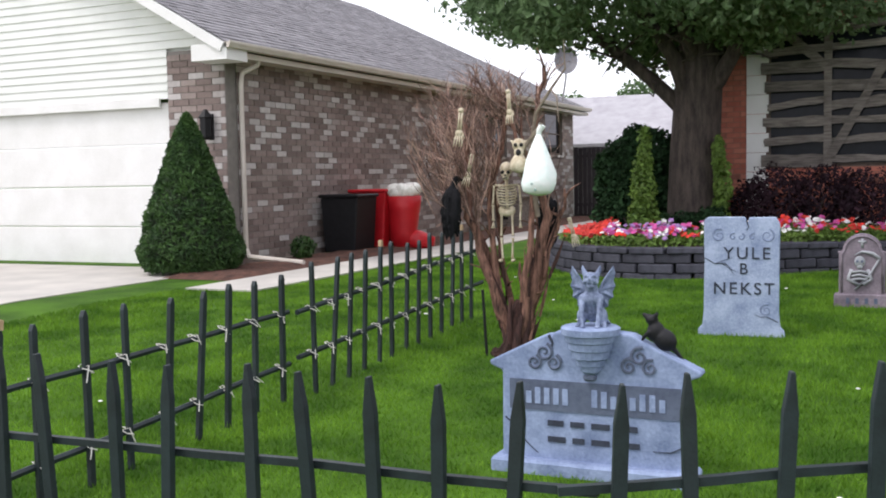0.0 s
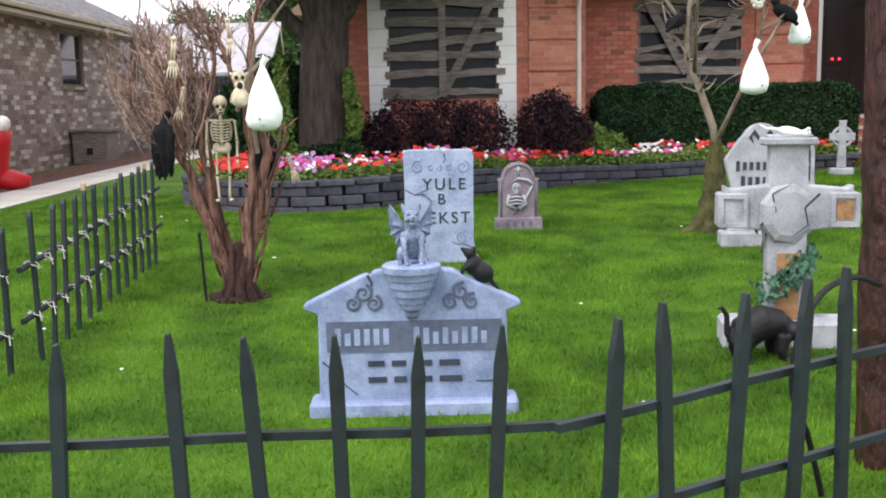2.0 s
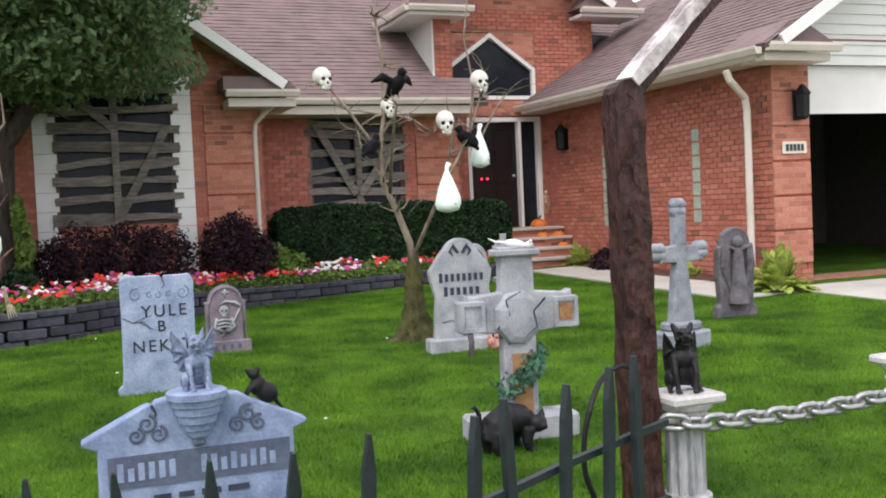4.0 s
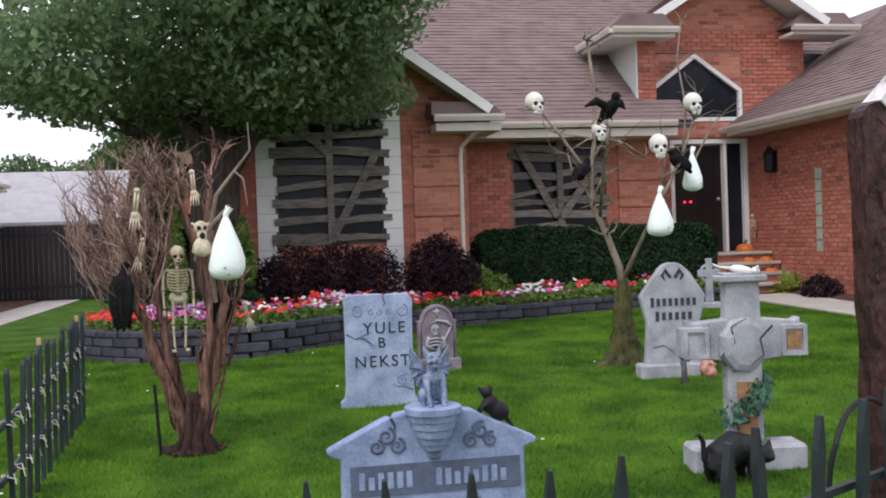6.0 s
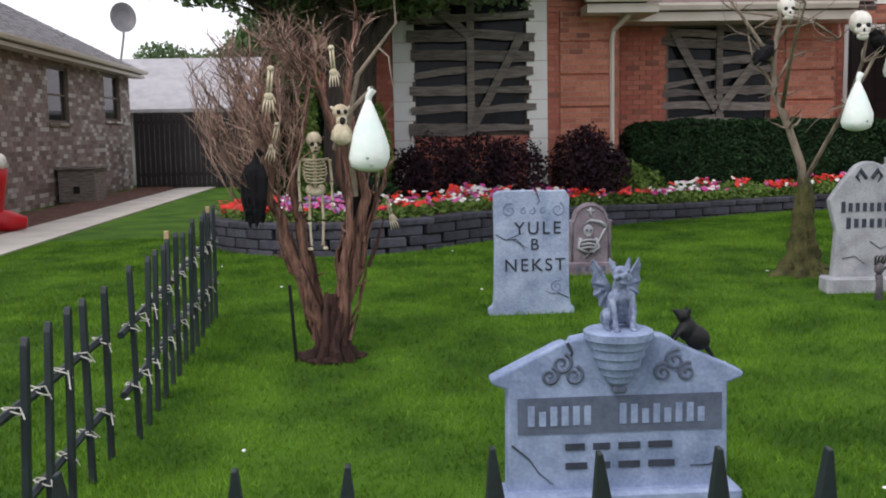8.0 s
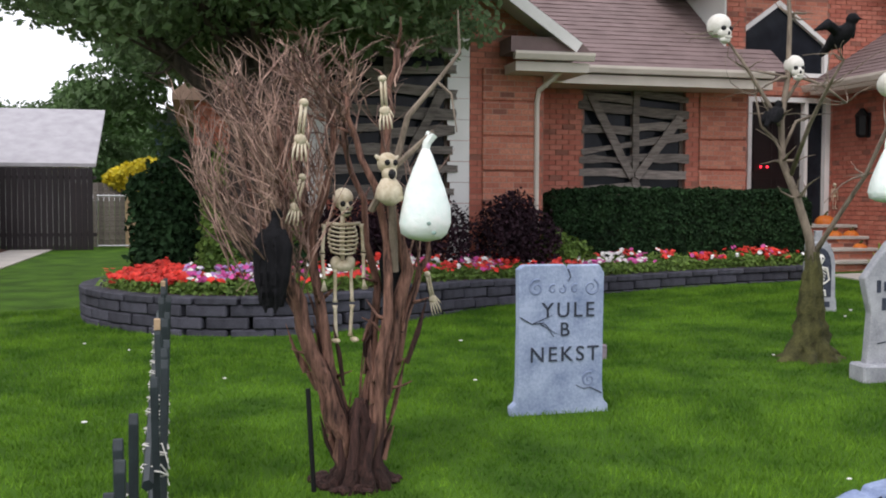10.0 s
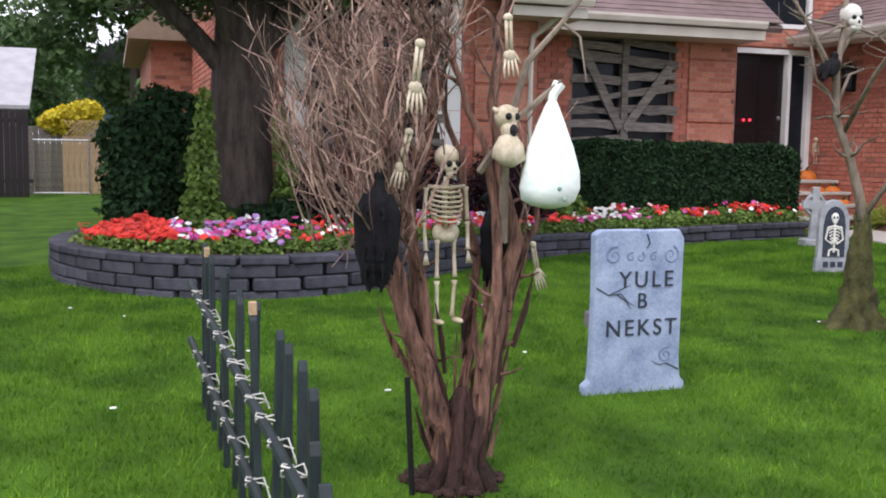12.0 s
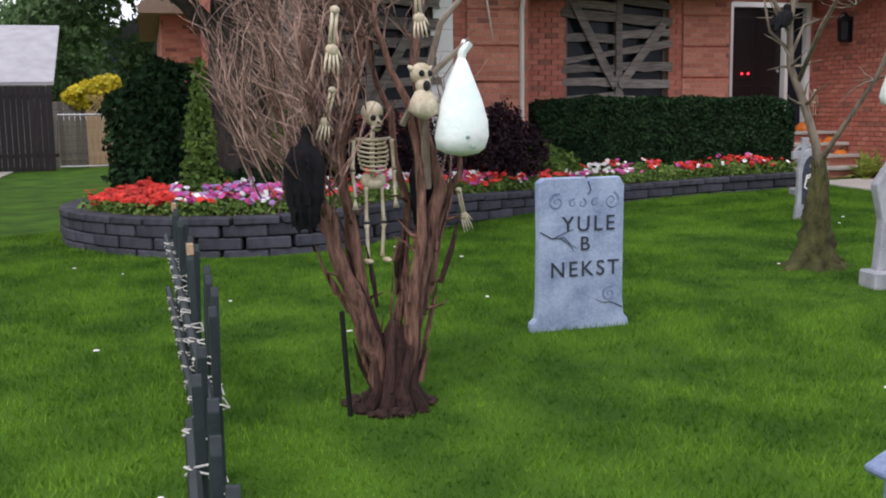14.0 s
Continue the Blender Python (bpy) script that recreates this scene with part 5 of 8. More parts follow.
# ---- gravestones ----
def arc(cx, cz, rx, rz, a0, a1, n):
    return [(cx + rx * math.cos(radians(a0 + (a1 - a0) * k / n)), cz + rz * math.sin(radians(a0 + (a1 - a0) * k / n))) for k in range(n + 1)]


def bar(ob, x, z, w, h, y, material, name="bar", tilt=0.0):
    part(name, boxed(-w / 2, y - 0.004, -h / 2, w / 2, y, h / 2, m=pose(x, 0, z, 0, tilt, 0)), material, ob)


def word(ob, text, x, z, size, y, material):
    """Carved letters in the built-in font, facing -y."""
    cu = bpy.data.curves.new("letters", "FONT")
    cu.body, cu.size, cu.align_x, cu.extrude, cu.offset, cu.space_character = text, size, "CENTER", 0.002, 0.0006, 1.25
    tmp = bpy.data.objects.new("letters", cu)
    me = bpy.data.meshes.new_from_object(tmp)
    bpy.data.objects.remove(tmp)
    me.materials.clear()
    me.materials.append(material)
    o = new("lettering", me)
    o.parent = ob
    o.matrix_local = pose(x, y - 0.003, z, 90, 0, 0)
    return o


def crack(ob, pts, y, w=0.007, name="crack"):
    """A dark crack, as a thin tapering groove fill just proud of the face."""
    bm = bmesh.new()
    n = len(pts)
    for k in range(n - 1):
        (x0, z0), (x1, z1) = pts[k], pts[k + 1]
        d = Vector((x1 - x0, z1 - z0)).normalized()
        s = Vector((-d.y, d.x))
        wa, wb = w * (1 - k / n) / 2, w * (1 - (k + 1) / n) / 2
        q = [(x0 + s.x * wa, z0 + s.y * wa), (x1 + s.x * wb, z1 + s.y * wb), (x1 - s.x * wb - 1e-4, z1 - s.y * wb - 1e-4), (x0 - s.x * wa, z0 - s.y * wa)]
        prism(bm, q, y - 0.004, y)
    part(name, bm, INK, ob)


def scroll(ob, cx, cz, r0, y, material, sgn=1, turns=1.5):
    bm = bmesh.new()
    pts = []
    for k in range(26):
        t = k / 25
        a = sgn * t * turns * 2 * math.pi + 1.2
        q = r0 * (1 - 0.85 * t)
        pts.append((cx + q * math.cos(a), y, cz + q * math.sin(a)))
    tube(bm, pts, [0.009 * (1 - 0.5 * k / 25) for k in range(26)], 5)
    part("scroll", bm, material, ob, "carved scroll")


FAINT_INK = mat("faint_grey_carving", (0.24, 0.29, 0.42), (0.13, 0.17, 0.28), scale=20, rough=0.9, bump=0.2)


def yule_stone():
    ob = thing("gravestone", "pale blue foam gravestone with dark hand-painted words", "gravestone", (0.295, 0.0, ground_z(0.3, 0) - 0.01), 2.0)
    r = rng(91)
    o = [(-0.335, 0.0), (0.33, 0.0), (0.325, 0.055), (0.295, 0.085), (0.285, 0.2), (0.288, 0.6), (0.292, 0.9), (0.26, 0.955), (0.06, 0.952), (0.05, 0.9), (0.035, 0.93), (0.025, 0.957), (-0.25, 0.957), (-0.288, 0.93), (-0.283, 0.6), (-0.29, 0.2), (-0.3, 0.09), (-0.335, 0.06)]
    part("slab", prismed(o, -0.035, 0.035, bevel=0.008), FOAM_BLUE, ob)
    y = -0.036
    word(ob, "YULE", 0.045, 0.625, 0.135, y, INK)
    word(ob, "B", 0.02, 0.505, 0.125, y, INK)
    word(ob, "NEKST", 0.02, 0.345, 0.135, y, INK)
    crack(ob, [(-0.28, 0.63), (-0.2, 0.585), (-0.12, 0.59), (-0.07, 0.54), (-0.03, 0.52)], y)
    crack(ob, [(-0.2, 0.585), (-0.11, 0.62), (-0.06, 0.64)], y, 0.005)
    crack(ob, [(-0.15, 0.59), (-0.09, 0.55), (-0.05, 0.5)], y, 0.005)
    crack(ob, [(0.28, 0.13), (0.2, 0.17), (0.15, 0.165), (0.1, 0.19)], y)
    crack(ob, [(0.04, 0.93), (0.06, 0.88), (0.04, 0.85)], y, 0.008)
    for cx, s in ((-0.17, 1), (0.2, -1)):
        scroll(ob, cx, 0.81, 0.055, y + 0.003, FAINT_INK, s)
    for k, x in enumerate((-0.06, 0.0, 0.09)):
        scroll(ob, x, 0.8, 0.03, y + 0.003, FAINT_INK, 1 - 2 * (k % 2), 1)
    scroll(ob, 0.19, 0.22, 0.05, y + 0.003, FAINT_INK, 1)


yule_stone()


def fused(ob, size, polish=2):
    """Melts a figure's lumps into one cast surface."""
    m = ob.modifiers.new("cast", "REMESH")
    m.mode, m.voxel_size, m.use_smooth_shade = "VOXEL", size, True
    s = ob.modifiers.new("polish", "SMOOTH")
    s.factor, s.iterations = 0.5, polish
    return ob


def gargoyle(name, label, at, s, material, rz=0.0, horns=True, wings=True, folded=False):
    """A seated winged beast, one cast piece."""
    bm = bmesh.new()
    ball(bm, (0, 0.02, 0.26), (0.13, 0.13, 0.2), 14, 12)
    ball(bm, (0, -0.05, 0.42), (0.135, 0.11, 0.13), 14, 10)
    for s1 in (-1, 1):
        ball(bm, (s1 * 0.06, -0.13, 0.42), (0.055, 0.03, 0.06), 10, 8)
    tube(bm, [(0, -0.02, 0.5), (0, -0.07, 0.62)], [0.1, 0.09], 12)
    ball(bm, (0, -0.08, 0.7), (0.115, 0.115, 0.1), 14, 12)
    # muzzle, open jaws, nose and brows
    ball(bm, (0, -0.18, 0.69), (0.075, 0.07, 0.035), 12, 8)
    ball(bm, (0, -0.155, 0.6), (0.06, 0.065, 0.022), 12, 8)
    ball(bm, (0, -0.245, 0.715), (0.03, 0.02, 0.02), 8, 6)
    for s1 in (-1, 1):
        tube(bm, [(s1 * 0.085, -0.13, 0.735), (s1 * 0.05, -0.19, 0.765), (s1 * 0.015, -0.2, 0.74)], [0.012, 0.026, 0.014], 8)
        ball(bm, (s1 * 0.085, -0.13, 0.66), (0.035, 0.05, 0.04), 8, 6)
        for x, z0, z1 in ((0.045, 0.665, 0.62), (0.018, 0.665, 0.64), (0.04, 0.61, 0.65)):
            tube(bm, [(s1 * x, -0.225, z0), (s1 * x, -0.23, z1)], [0.011, 0.003], 5)
        tube(bm, [(s1 * 0.085, -0.05, 0.76), (s1 * 0.12, -0.03, 0.84), (s1 * 0.13, -0.02, 0.9 if horns else 0.86)], [0.045, 0.03, 0.005], 8)
        ball(bm, (s1 * 0.105, -0.06, 0.76), (0.02, 0.03, 0.04), 8, 6)
        # forelegs with paws and toes
        ball(bm, (s1 * 0.125, -0.08, 0.4), (0.055, 0.06, 0.09), 10, 8)
        tube(bm, [(s1 * 0.125, -0.1, 0.38), (s1 * 0.13, -0.17, 0.24), (s1 * 0.11, -0.18, 0.12), (s1 * 0.105, -0.19, 0.04)], [0.05, 0.038, 0.032, 0.036], 10)
        for k in (-1, 0, 1):
            ball(bm, (s1 * 0.105 + k * 0.026, -0.235, 0.022), (0.017, 0.035, 0.02), 8, 6)
        # haunches
        ball(bm, (s1 * 0.15, 0.03, 0.14), (0.075, 0.125, 0.125), 12, 8)
        tube(bm, [(s1 * 0.17, -0.02, 0.06), (s1 * 0.19, -0.12, 0.025)], [0.045, 0.03], 8)
        for k in (-1, 0, 1):
            ball(bm, (s1 * 0.19 + k * 0.02, -0.15, 0.018), (0.014, 0.032, 0.016), 8, 6)
        if wings:
            if folded:
                o = [(0.06, 0.26), (0.11, 0.5), (0.15, 0.68), (0.2, 0.74), (0.215, 0.6), (0.22, 0.42), (0.2, 0.25), (0.16, 0.1), (0.1, 0.12)]
                ribs = ((0.2, 0.72), (0.21, 0.42), (0.16, 0.14))
            else:
                o = [(0.05, 0.32), (0.09, 0.5), (0.19, 0.68), (0.3, 0.88), (0.33, 0.76), (0.3, 0.66), (0.33, 0.58), (0.285, 0.5), (0.3, 0.42), (0.23, 0.38), (0.22, 0.28), (0.14, 0.25)]
                ribs = ((0.3, 0.87), (0.325, 0.58), (0.295, 0.42), (0.22, 0.28))
            o = [(s1 * x, z) for x, z in o]
            prism(bm, o if s1 > 0 else o[::-1], 0.09, 0.12)
            for x, z in ribs:
                tube(bm, [(s1 * 0.09, 0.085, 0.5), (s1 * (0.09 + x) / 2, 0.075, (0.5 + z) / 2 + 0.02), (s1 * x, 0.085, z)], [0.03, 0.022, 0.01], 8)
    tube(bm, [(0.05, 0.15, 0.08), (0.2, 0.18, 0.05), (0.26, 0.06, 0.04)], [0.045, 0.035, 0.012], 8)
    bm.transform(Matrix.Scale(s, 4))
    return fused(solid(name, bm, material, label, "statue", smooth=True, at=pose(*at, 0, 0, rz)), 0.0115 * s, 1)


def arth_stone():
    ob = thing("gravestone", "wide blue grey foam gravestone with corbel and gabled top", "gravestone", (0.11, -3.57, -0.17), 0.0)
    Z = 0.17
    o = [(-0.46, 0.0), (0.46, 0.0), (0.455, 0.51), (0.52, 0.535), (0.525, 0.555), (0.25, 0.685), (0.2, 0.715), (0.14, 0.722), (-0.12, 0.722), (-0.19, 0.71), (-0.2, 0.685), (-0.215, 0.7), (-0.25, 0.69), (-0.525, 0.555), (-0.52, 0.535), (-0.455, 0.51)]
    part("slab", prismed(o, -0.05, 0.05, bevel=0.01), FOAM_SLATE, ob)
    part("plinth", boxed(-0.505, -0.11, -0.03, 0.505, 0.08, 0.085, bevel=0.014), FOAM_SLATE, ob)
    y = -0.052
    band = part("band", boxed(-0.415, y - 0.004, 0.325, 0.43, y + 0.01, 0.475), SLATE_INK, ob, "dark name band")
    r = rng(92)
    x = -0.375
    for n, gap in ((6, 0.1), (8, 0)):
        for k in range(n):
            h = 0.085 if k in (0,) else r.choice((0.06, 0.06, 0.08))
            part("bar", boxed(x, y - 0.008, 0.358, x + 0.028, y - 0.0045, 0.358 + h), FOAM_SLATE, ob, "pale raised bar")
            x += 0.0465
        x += gap
    for z, w in ((0.265, (0.08, 0.07, 0.09, 0.1)), (0.185, (0.09, 0.06, 0.09, 0.11))):
        x = -0.22
        for k in w:
            bar(ob, x + k / 2, z, k, 0.028, y, INK)
            x += k + 0.035
    for s1 in (-1, 1):
        for dx, dz, q in ((0, 0.03, 0.045), (-0.05, -0.02, 0.04), (0.05, -0.02, 0.04)):
            scroll(ob, s1 * 0.235 + dx, 0.585 + dz, q, y - 0.002, SLATE_INK, s1)
    crack(ob, [(-0.21, 0.7), (-0.19, 0.66), (-0.2, 0.63)], y, 0.016)
    crack(ob, [(-0.44, 0.28), (-0.37, 0.22), (-0.33, 0.16), (-0.27, 0.11)], y)
    crack(ob, [(0.44, 0.2), (0.38, 0.17), (0.3, 0.17)], y)
    bm = bmesh.new()
    prof = [(0.03, 0.52), (0.05, 0.535), (0.055, 0.56), (0.07, 0.565), (0.075, 0.595), (0.09, 0.6), (0.095, 0.635), (0.105, 0.64), (0.11, 0.675), (0.12, 0.68), (0.125, 0.71), (0.14, 0.715), (0.142, 0.745), (0.13, 0.752)]
    turned(bm, prof, 20, (0.0, -0.05, 0))
    part("corbel", bm, FOAM_SLATE, ob)
    part("corbel_tip", boxed(-0.03, -0.085, 0.49, 0.03, -0.045, 0.52, bevel=0.008), SLATE_INK, ob)


arth_stone()
gargoyle("gargoyle_statue", "blue grey gargoyle figure seated on the gravestone's corbel", (0.115, -3.61, 0.578), 0.33, mat("washed_slate_foam", (0.3, 0.36, 0.5), (0.05, 0.07, 0.13), scale=16, rough=0.8, bump=0.8, fine=60), rz=8)


def bird(name, label, at, s, rz, material=None, hunched=False, category="bird figure", spread=False):
    bm = bmesh.new()
    tilt = Matrix.Rotation(radians(-60 if hunched else -35), 4, "X")
    ball(bm, (0, 0, 0.3), (0.15, 0.3, 0.15), 12, 10, tilt)
    ball(bm, (0, -0.2 if not hunched else -0.12, 0.55 if not hunched else 0.62), (0.09, 0.11, 0.1), 10, 8)
    tube(bm, [(0, -0.28 if not hunched else -0.2, 0.55 if not hunched else 0.6), (0, -0.42 if not hunched else -0.32, 0.51)], [0.035, 0.005], 6)
    tube(bm, [(0, 0.18, 0.18), (0, 0.36, 0.02 if not hunched else -0.12)], [0.09, 0.05], 6)
    for s1 in (-1, 1):
        if spread:
            tube(bm, [(s1 * 0.1, 0, 0.36), (s1 * 0.35, 0.03, 0.46), (s1 * 0.6, 0.12, 0.34)], [0.09, 0.1, 0.02], 6)
        else:
            ball(bm, (s1 * 0.14, 0.05, 0.28), (0.05, 0.3, 0.14), 8, 8, tilt)
        tube(bm, [(s1 * 0.06, 0, 0.14), (s1 * 0.07, 0, 0.0)], 0.018, 5)
    bm.transform(Matrix.Scale(s, 4))
    return fused(solid(name, bm, material or FEATHER, label, category, smooth=True, at=pose(*at, 0, 0, rz)), 0.022 * s)


bm = bmesh.new()
ball(bm, (0.06, 0, 0.06), (0.062, 0.04, 0.05), 14, 10, Matrix.Rotation(radians(25), 4, "Y"))
ball(bm, (0.01, 0, 0.085), (0.042, 0.034, 0.05), 12, 10)
ball(bm, (-0.02, 0, 0.135), (0.032, 0.025, 0.026), 12, 8)
tube(bm, [(-0.03, 0, 0.14), (-0.062, 0, 0.15), (-0.072, 0, 0.152)], [0.02, 0.01, 0.004], 8)
for s1 in (-1, 1):
    ball(bm, (-0.006, s1 * 0.017, 0.162), (0.012, 0.005, 0.015), 8, 6)
    tube(bm, [(-0.015, s1 * 0.018, 0.08), (-0.035, s1 * 0.018, 0.05), (-0.04, s1 * 0.018, 0.02)], [0.014, 0.009, 0.007], 6)
tube(bm, [(0.11, 0, 0.03), (0.16, 0.01, -0.01), (0.21, 0.0, -0.045)], [0.014, 0.008, 0.003], 6)
fused(solid("rat_figure", bm, BLACK, "small black sitting rat figure on the gravestone's sloping top", "rodent figure", smooth=True, at=pose(0.38, -3.57, 0.48, 0, 14, 5)), 0.006)


def rip_stone():
    ob = thing("gravestone", "small mauve gravestone with a carved reaper and arched top", "gravestone", (1.12, 1.8, ground_z(1.1, 1.8) - 0.01), 0.0)
    o = [(-0.23, 0), (0.23, 0), (0.23, 0.12), (0.2, 0.14), (0.2, 0.5), (0.215, 0.52)] + arc(0, 0.53, 0.17, 0.16, 0, 180, 10) + [(-0.215, 0.52), (-0.2, 0.5), (-0.2, 0.14), (-0.23, 0.12)]
    part("slab", prismed(o, -0.04, 0.04, bevel=0.008), FOAM_MAUVE, ob)
    y = -0.042
    part("plinth", boxed(-0.24, -0.07, 0.0, 0.24, 0.06, 0.13, bevel=0.01), FOAM_MAUVE, ob)
    border = bmesh.new()
    edge = [(-0.175, y, 0.14), (-0.175, y, 0.5)] + [(0.15 * math.cos(a), y, 0.53 + 0.135 * math.sin(a)) for a in (math.pi * (1 - k / 10) for k in range(11))] + [(0.175, y, 0.5), (0.175, y, 0.14)]
    tube(border, edge, 0.011, 6)
    part("border", border, FOAM_MAUVE, ob, "raised border", smooth=True)
    relief = bmesh.new()
    ball(relief, (-0.02, y, 0.43), (0.048, 0.03, 0.055), 12, 10)
    ball(relief, (-0.02, y - 0.005, 0.385), (0.028, 0.025, 0.025), 10, 8)
    for k in range(3):
        tube(relief, [(-0.09, y - 0.008, 0.33 - k * 0.035), (-0.02, y - 0.02, 0.345 - k * 0.035), (0.05, y - 0.008, 0.33 - k * 0.035)], 0.012, 6)
    for s1 in (-1, 1):
        tube(relief, [(-0.02 + s1 * 0.07, y - 0.004, 0.36), (-0.02 + s1 * 0.1, y - 0.006, 0.27), (-0.01 + s1 * 0.02, y - 0.018, 0.22)], 0.016, 6)
    tube(relief, [(-0.06, y - 0.012, 0.17), (0.06, y - 0.012, 0.3), (0.15, y - 0.01, 0.47)], 0.01, 6)
    tube(relief, [(0.15, y - 0.01, 0.46), (0.09, y - 0.01, 0.51), (0.0, y - 0.01, 0.525), (-0.07, y - 0.01, 0.49)], [0.016, 0.017, 0.012, 0.003], 6)
    tube(relief, [(0.0, y, 0.56), (0.0, y, 0.645)], 0.013, 5)
    tube(relief, [(-0.035, y, 0.615), (0.035, y, 0.615)], 0.011, 5)
    part("relief", relief, FOAM_GREY, ob, "paler carved reaper relief with a scythe", smooth=True)
    for s1 in (-1, 1):
        bm = bmesh.new()
        ball(bm, (-0.02 + s1 * 0.019, y - 0.026, 0.435), (0.012, 0.006, 0.014), 8, 6)
        part("eye_socket", bm, SLATE_INK, ob)
    for k in range(4):
        bar(ob, -0.12 + k * 0.08, 0.07, 0.03, 0.05, y - 0.031, SLATE_INK)


rip_stone()


def shouldered_stone():
    ob = thing("gravestone", "tall grey shouldered gravestone with dark bars and carved wings", "gravestone", (3.11, 0.4, ground_z(3.1, 0.4) - 0.01), -6)
    o = [(-0.29, 0), (0.29, 0), (0.27, 0.2), (0.25, 0.5), (0.3, 0.7), (0.31, 0.76), (0.2, 0.92)] + arc(0, 0.9, 0.17, 0.17, 25, 155, 8) + [(-0.2, 0.92), (-0.31, 0.76), (-0.3, 0.7), (-0.25, 0.5), (-0.27, 0.2)]
    part("slab", prismed(o, -0.045, 0.045, bevel=0.012), FOAM_GREY, ob)
    part("plinth", boxed(-0.34, -0.12, -0.03, 0.34, 0.1, 0.13, bevel=0.015), FOAM_GREY, ob)
    y = -0.047
    for z, n, w in ((0.7, 8, 0.045), (0.57, 6, 0.05)):
        for k in range(n):
            bar(ob, (k - (n - 1) / 2) * (w + 0.012), z, w * 0.7, 0.07 if k else 0.09, y, INK)
    for s1 in (-1, 1):
        bm = bmesh.new()
        tube(bm, [(s1 * 0.02, y, 0.93), (s1 * 0.07, y, 1.0), (s1 * 0.1, y, 0.95), (s1 * 0.07, y, 0.9)], [0.015, 0.02, 0.015, 0.004], 6)
        part("wing", bm, INK, ob, "dark carved wing")
    crack(ob, [(0.02, 0.42), (0.1, 0.36), (0.2, 0.4), (0.25, 0.38)], y)
    crack(ob, [(-0.2, 0.28), (-0.1, 0.3), (-0.02, 0.24)], y)


shouldered_stone()


def zombie_hand(at, rz, label, s=1.0, material=None):
    bm = bmesh.new()
    tube(bm, [(0, 0, -0.04), (0.01, 0, 0.12), (0, 0, 0.2)], [0.035, 0.026, 0.03], 8)
    ball(bm, (0, 0, 0.25), (0.045, 0.03, 0.05), 8, 6)
    for k in range(4):
        x = -0.036 + k * 0.024
        tube(bm, [(x, 0, 0.28), (x * 1.4, -0.02, 0.34), (x * 1.6, -0.06, 0.36)], [0.011, 0.01, 0.005], 5)
    tube(bm, [(0.04, 0, 0.24), (0.075, -0.02, 0.28)], [0.012, 0.006], 5)
    bm.transform(Matrix.Scale(s, 4))
    return solid("hand_prop", bm, material or FOAM_DARK, label, "hand prop", smooth=True, at=pose(*at, 0, 0, rz))


zombie_hand((3.02, -0.02, ground_z(3, 0)), 10, "dark rubber hand prop rising from the lawn")


def skeleton_stone():
    ob = thing("gravestone", "small grey gravestone with a painted pale skeleton", "gravestone", (4.7, 3.75, ground_z(4.7, 3.75) - 0.01), -14)
    o = [(-0.19, 0), (0.19, 0), (0.18, 0.14), (0.17, 0.16), (0.165, 0.55)] + arc(0, 0.56, 0.16, 0.22, 0, 180, 10) + [(-0.165, 0.55), (-0.17, 0.16), (-0.18, 0.14)]
    part("slab", prismed(o, -0.035, 0.035, bevel=0.008), FOAM_GREY, ob)
    y = -0.037
    part("niche", prismed([(-0.12, 0.17), (0.12, 0.17), (0.12, 0.52)] + arc(0, 0.53, 0.115, 0.18, 0, 180, 8) + [(-0.12, 0.52)], y - 0.004, y + 0.01), INK, ob, "dark painted niche")
    bm = bmesh.new()
    ball(bm, (0, y - 0.006, 0.59), (0.042, 0.016, 0.05), 12, 10)
    ball(bm, (0, y - 0.008, 0.545), (0.024, 0.014, 0.022), 10, 8)
    tube(bm, [(0, y - 0.006, 0.52), (0, y - 0.006, 0.22)], 0.012, 6)
    for k in range(5):
        z = 0.475 - k * 0.032
        w = 0.062 - 0.006 * k
        tube(bm, [(-w, y - 0.006, z - 0.022), (-w * 0.6, y - 0.01, z), (0, y - 0.01, z - 0.004), (w * 0.6, y - 0.01, z), (w, y - 0.006, z - 0.022)], 0.0075, 5)
    for s1 in (-1, 1):
        tube(bm, [(0, y - 0.006, 0.5), (s1 * 0.07, y - 0.006, 0.485), (s1 * 0.095, y - 0.006, 0.36), (s1 * 0.03, y - 0.012, 0.31), (s1 * -0.02, y - 0.012, 0.37)], [0.01, 0.013, 0.011, 0.01, 0.006], 5)
        tube(bm, [(0, y - 0.006, 0.26), (s1 * 0.05, y - 0.006, 0.24), (s1 * 0.055, y - 0.006, 0.18)], 0.011, 5)
    part("relief", bm, SKULL_WHITE, ob, "pale raised skeleton relief")
    for s1 in (-1, 1):
        bm = bmesh.new()
        ball(bm, (s1 * 0.017, y - 0.019, 0.592), (0.012, 0.005, 0.014), 8, 6)
        part("eye_socket", bm, INK, ob)
    for k in range(3):
        bar(ob, -0.08 + k * 0.08, 0.09, 0.055, 0.06, y, INK)


skeleton_stone()


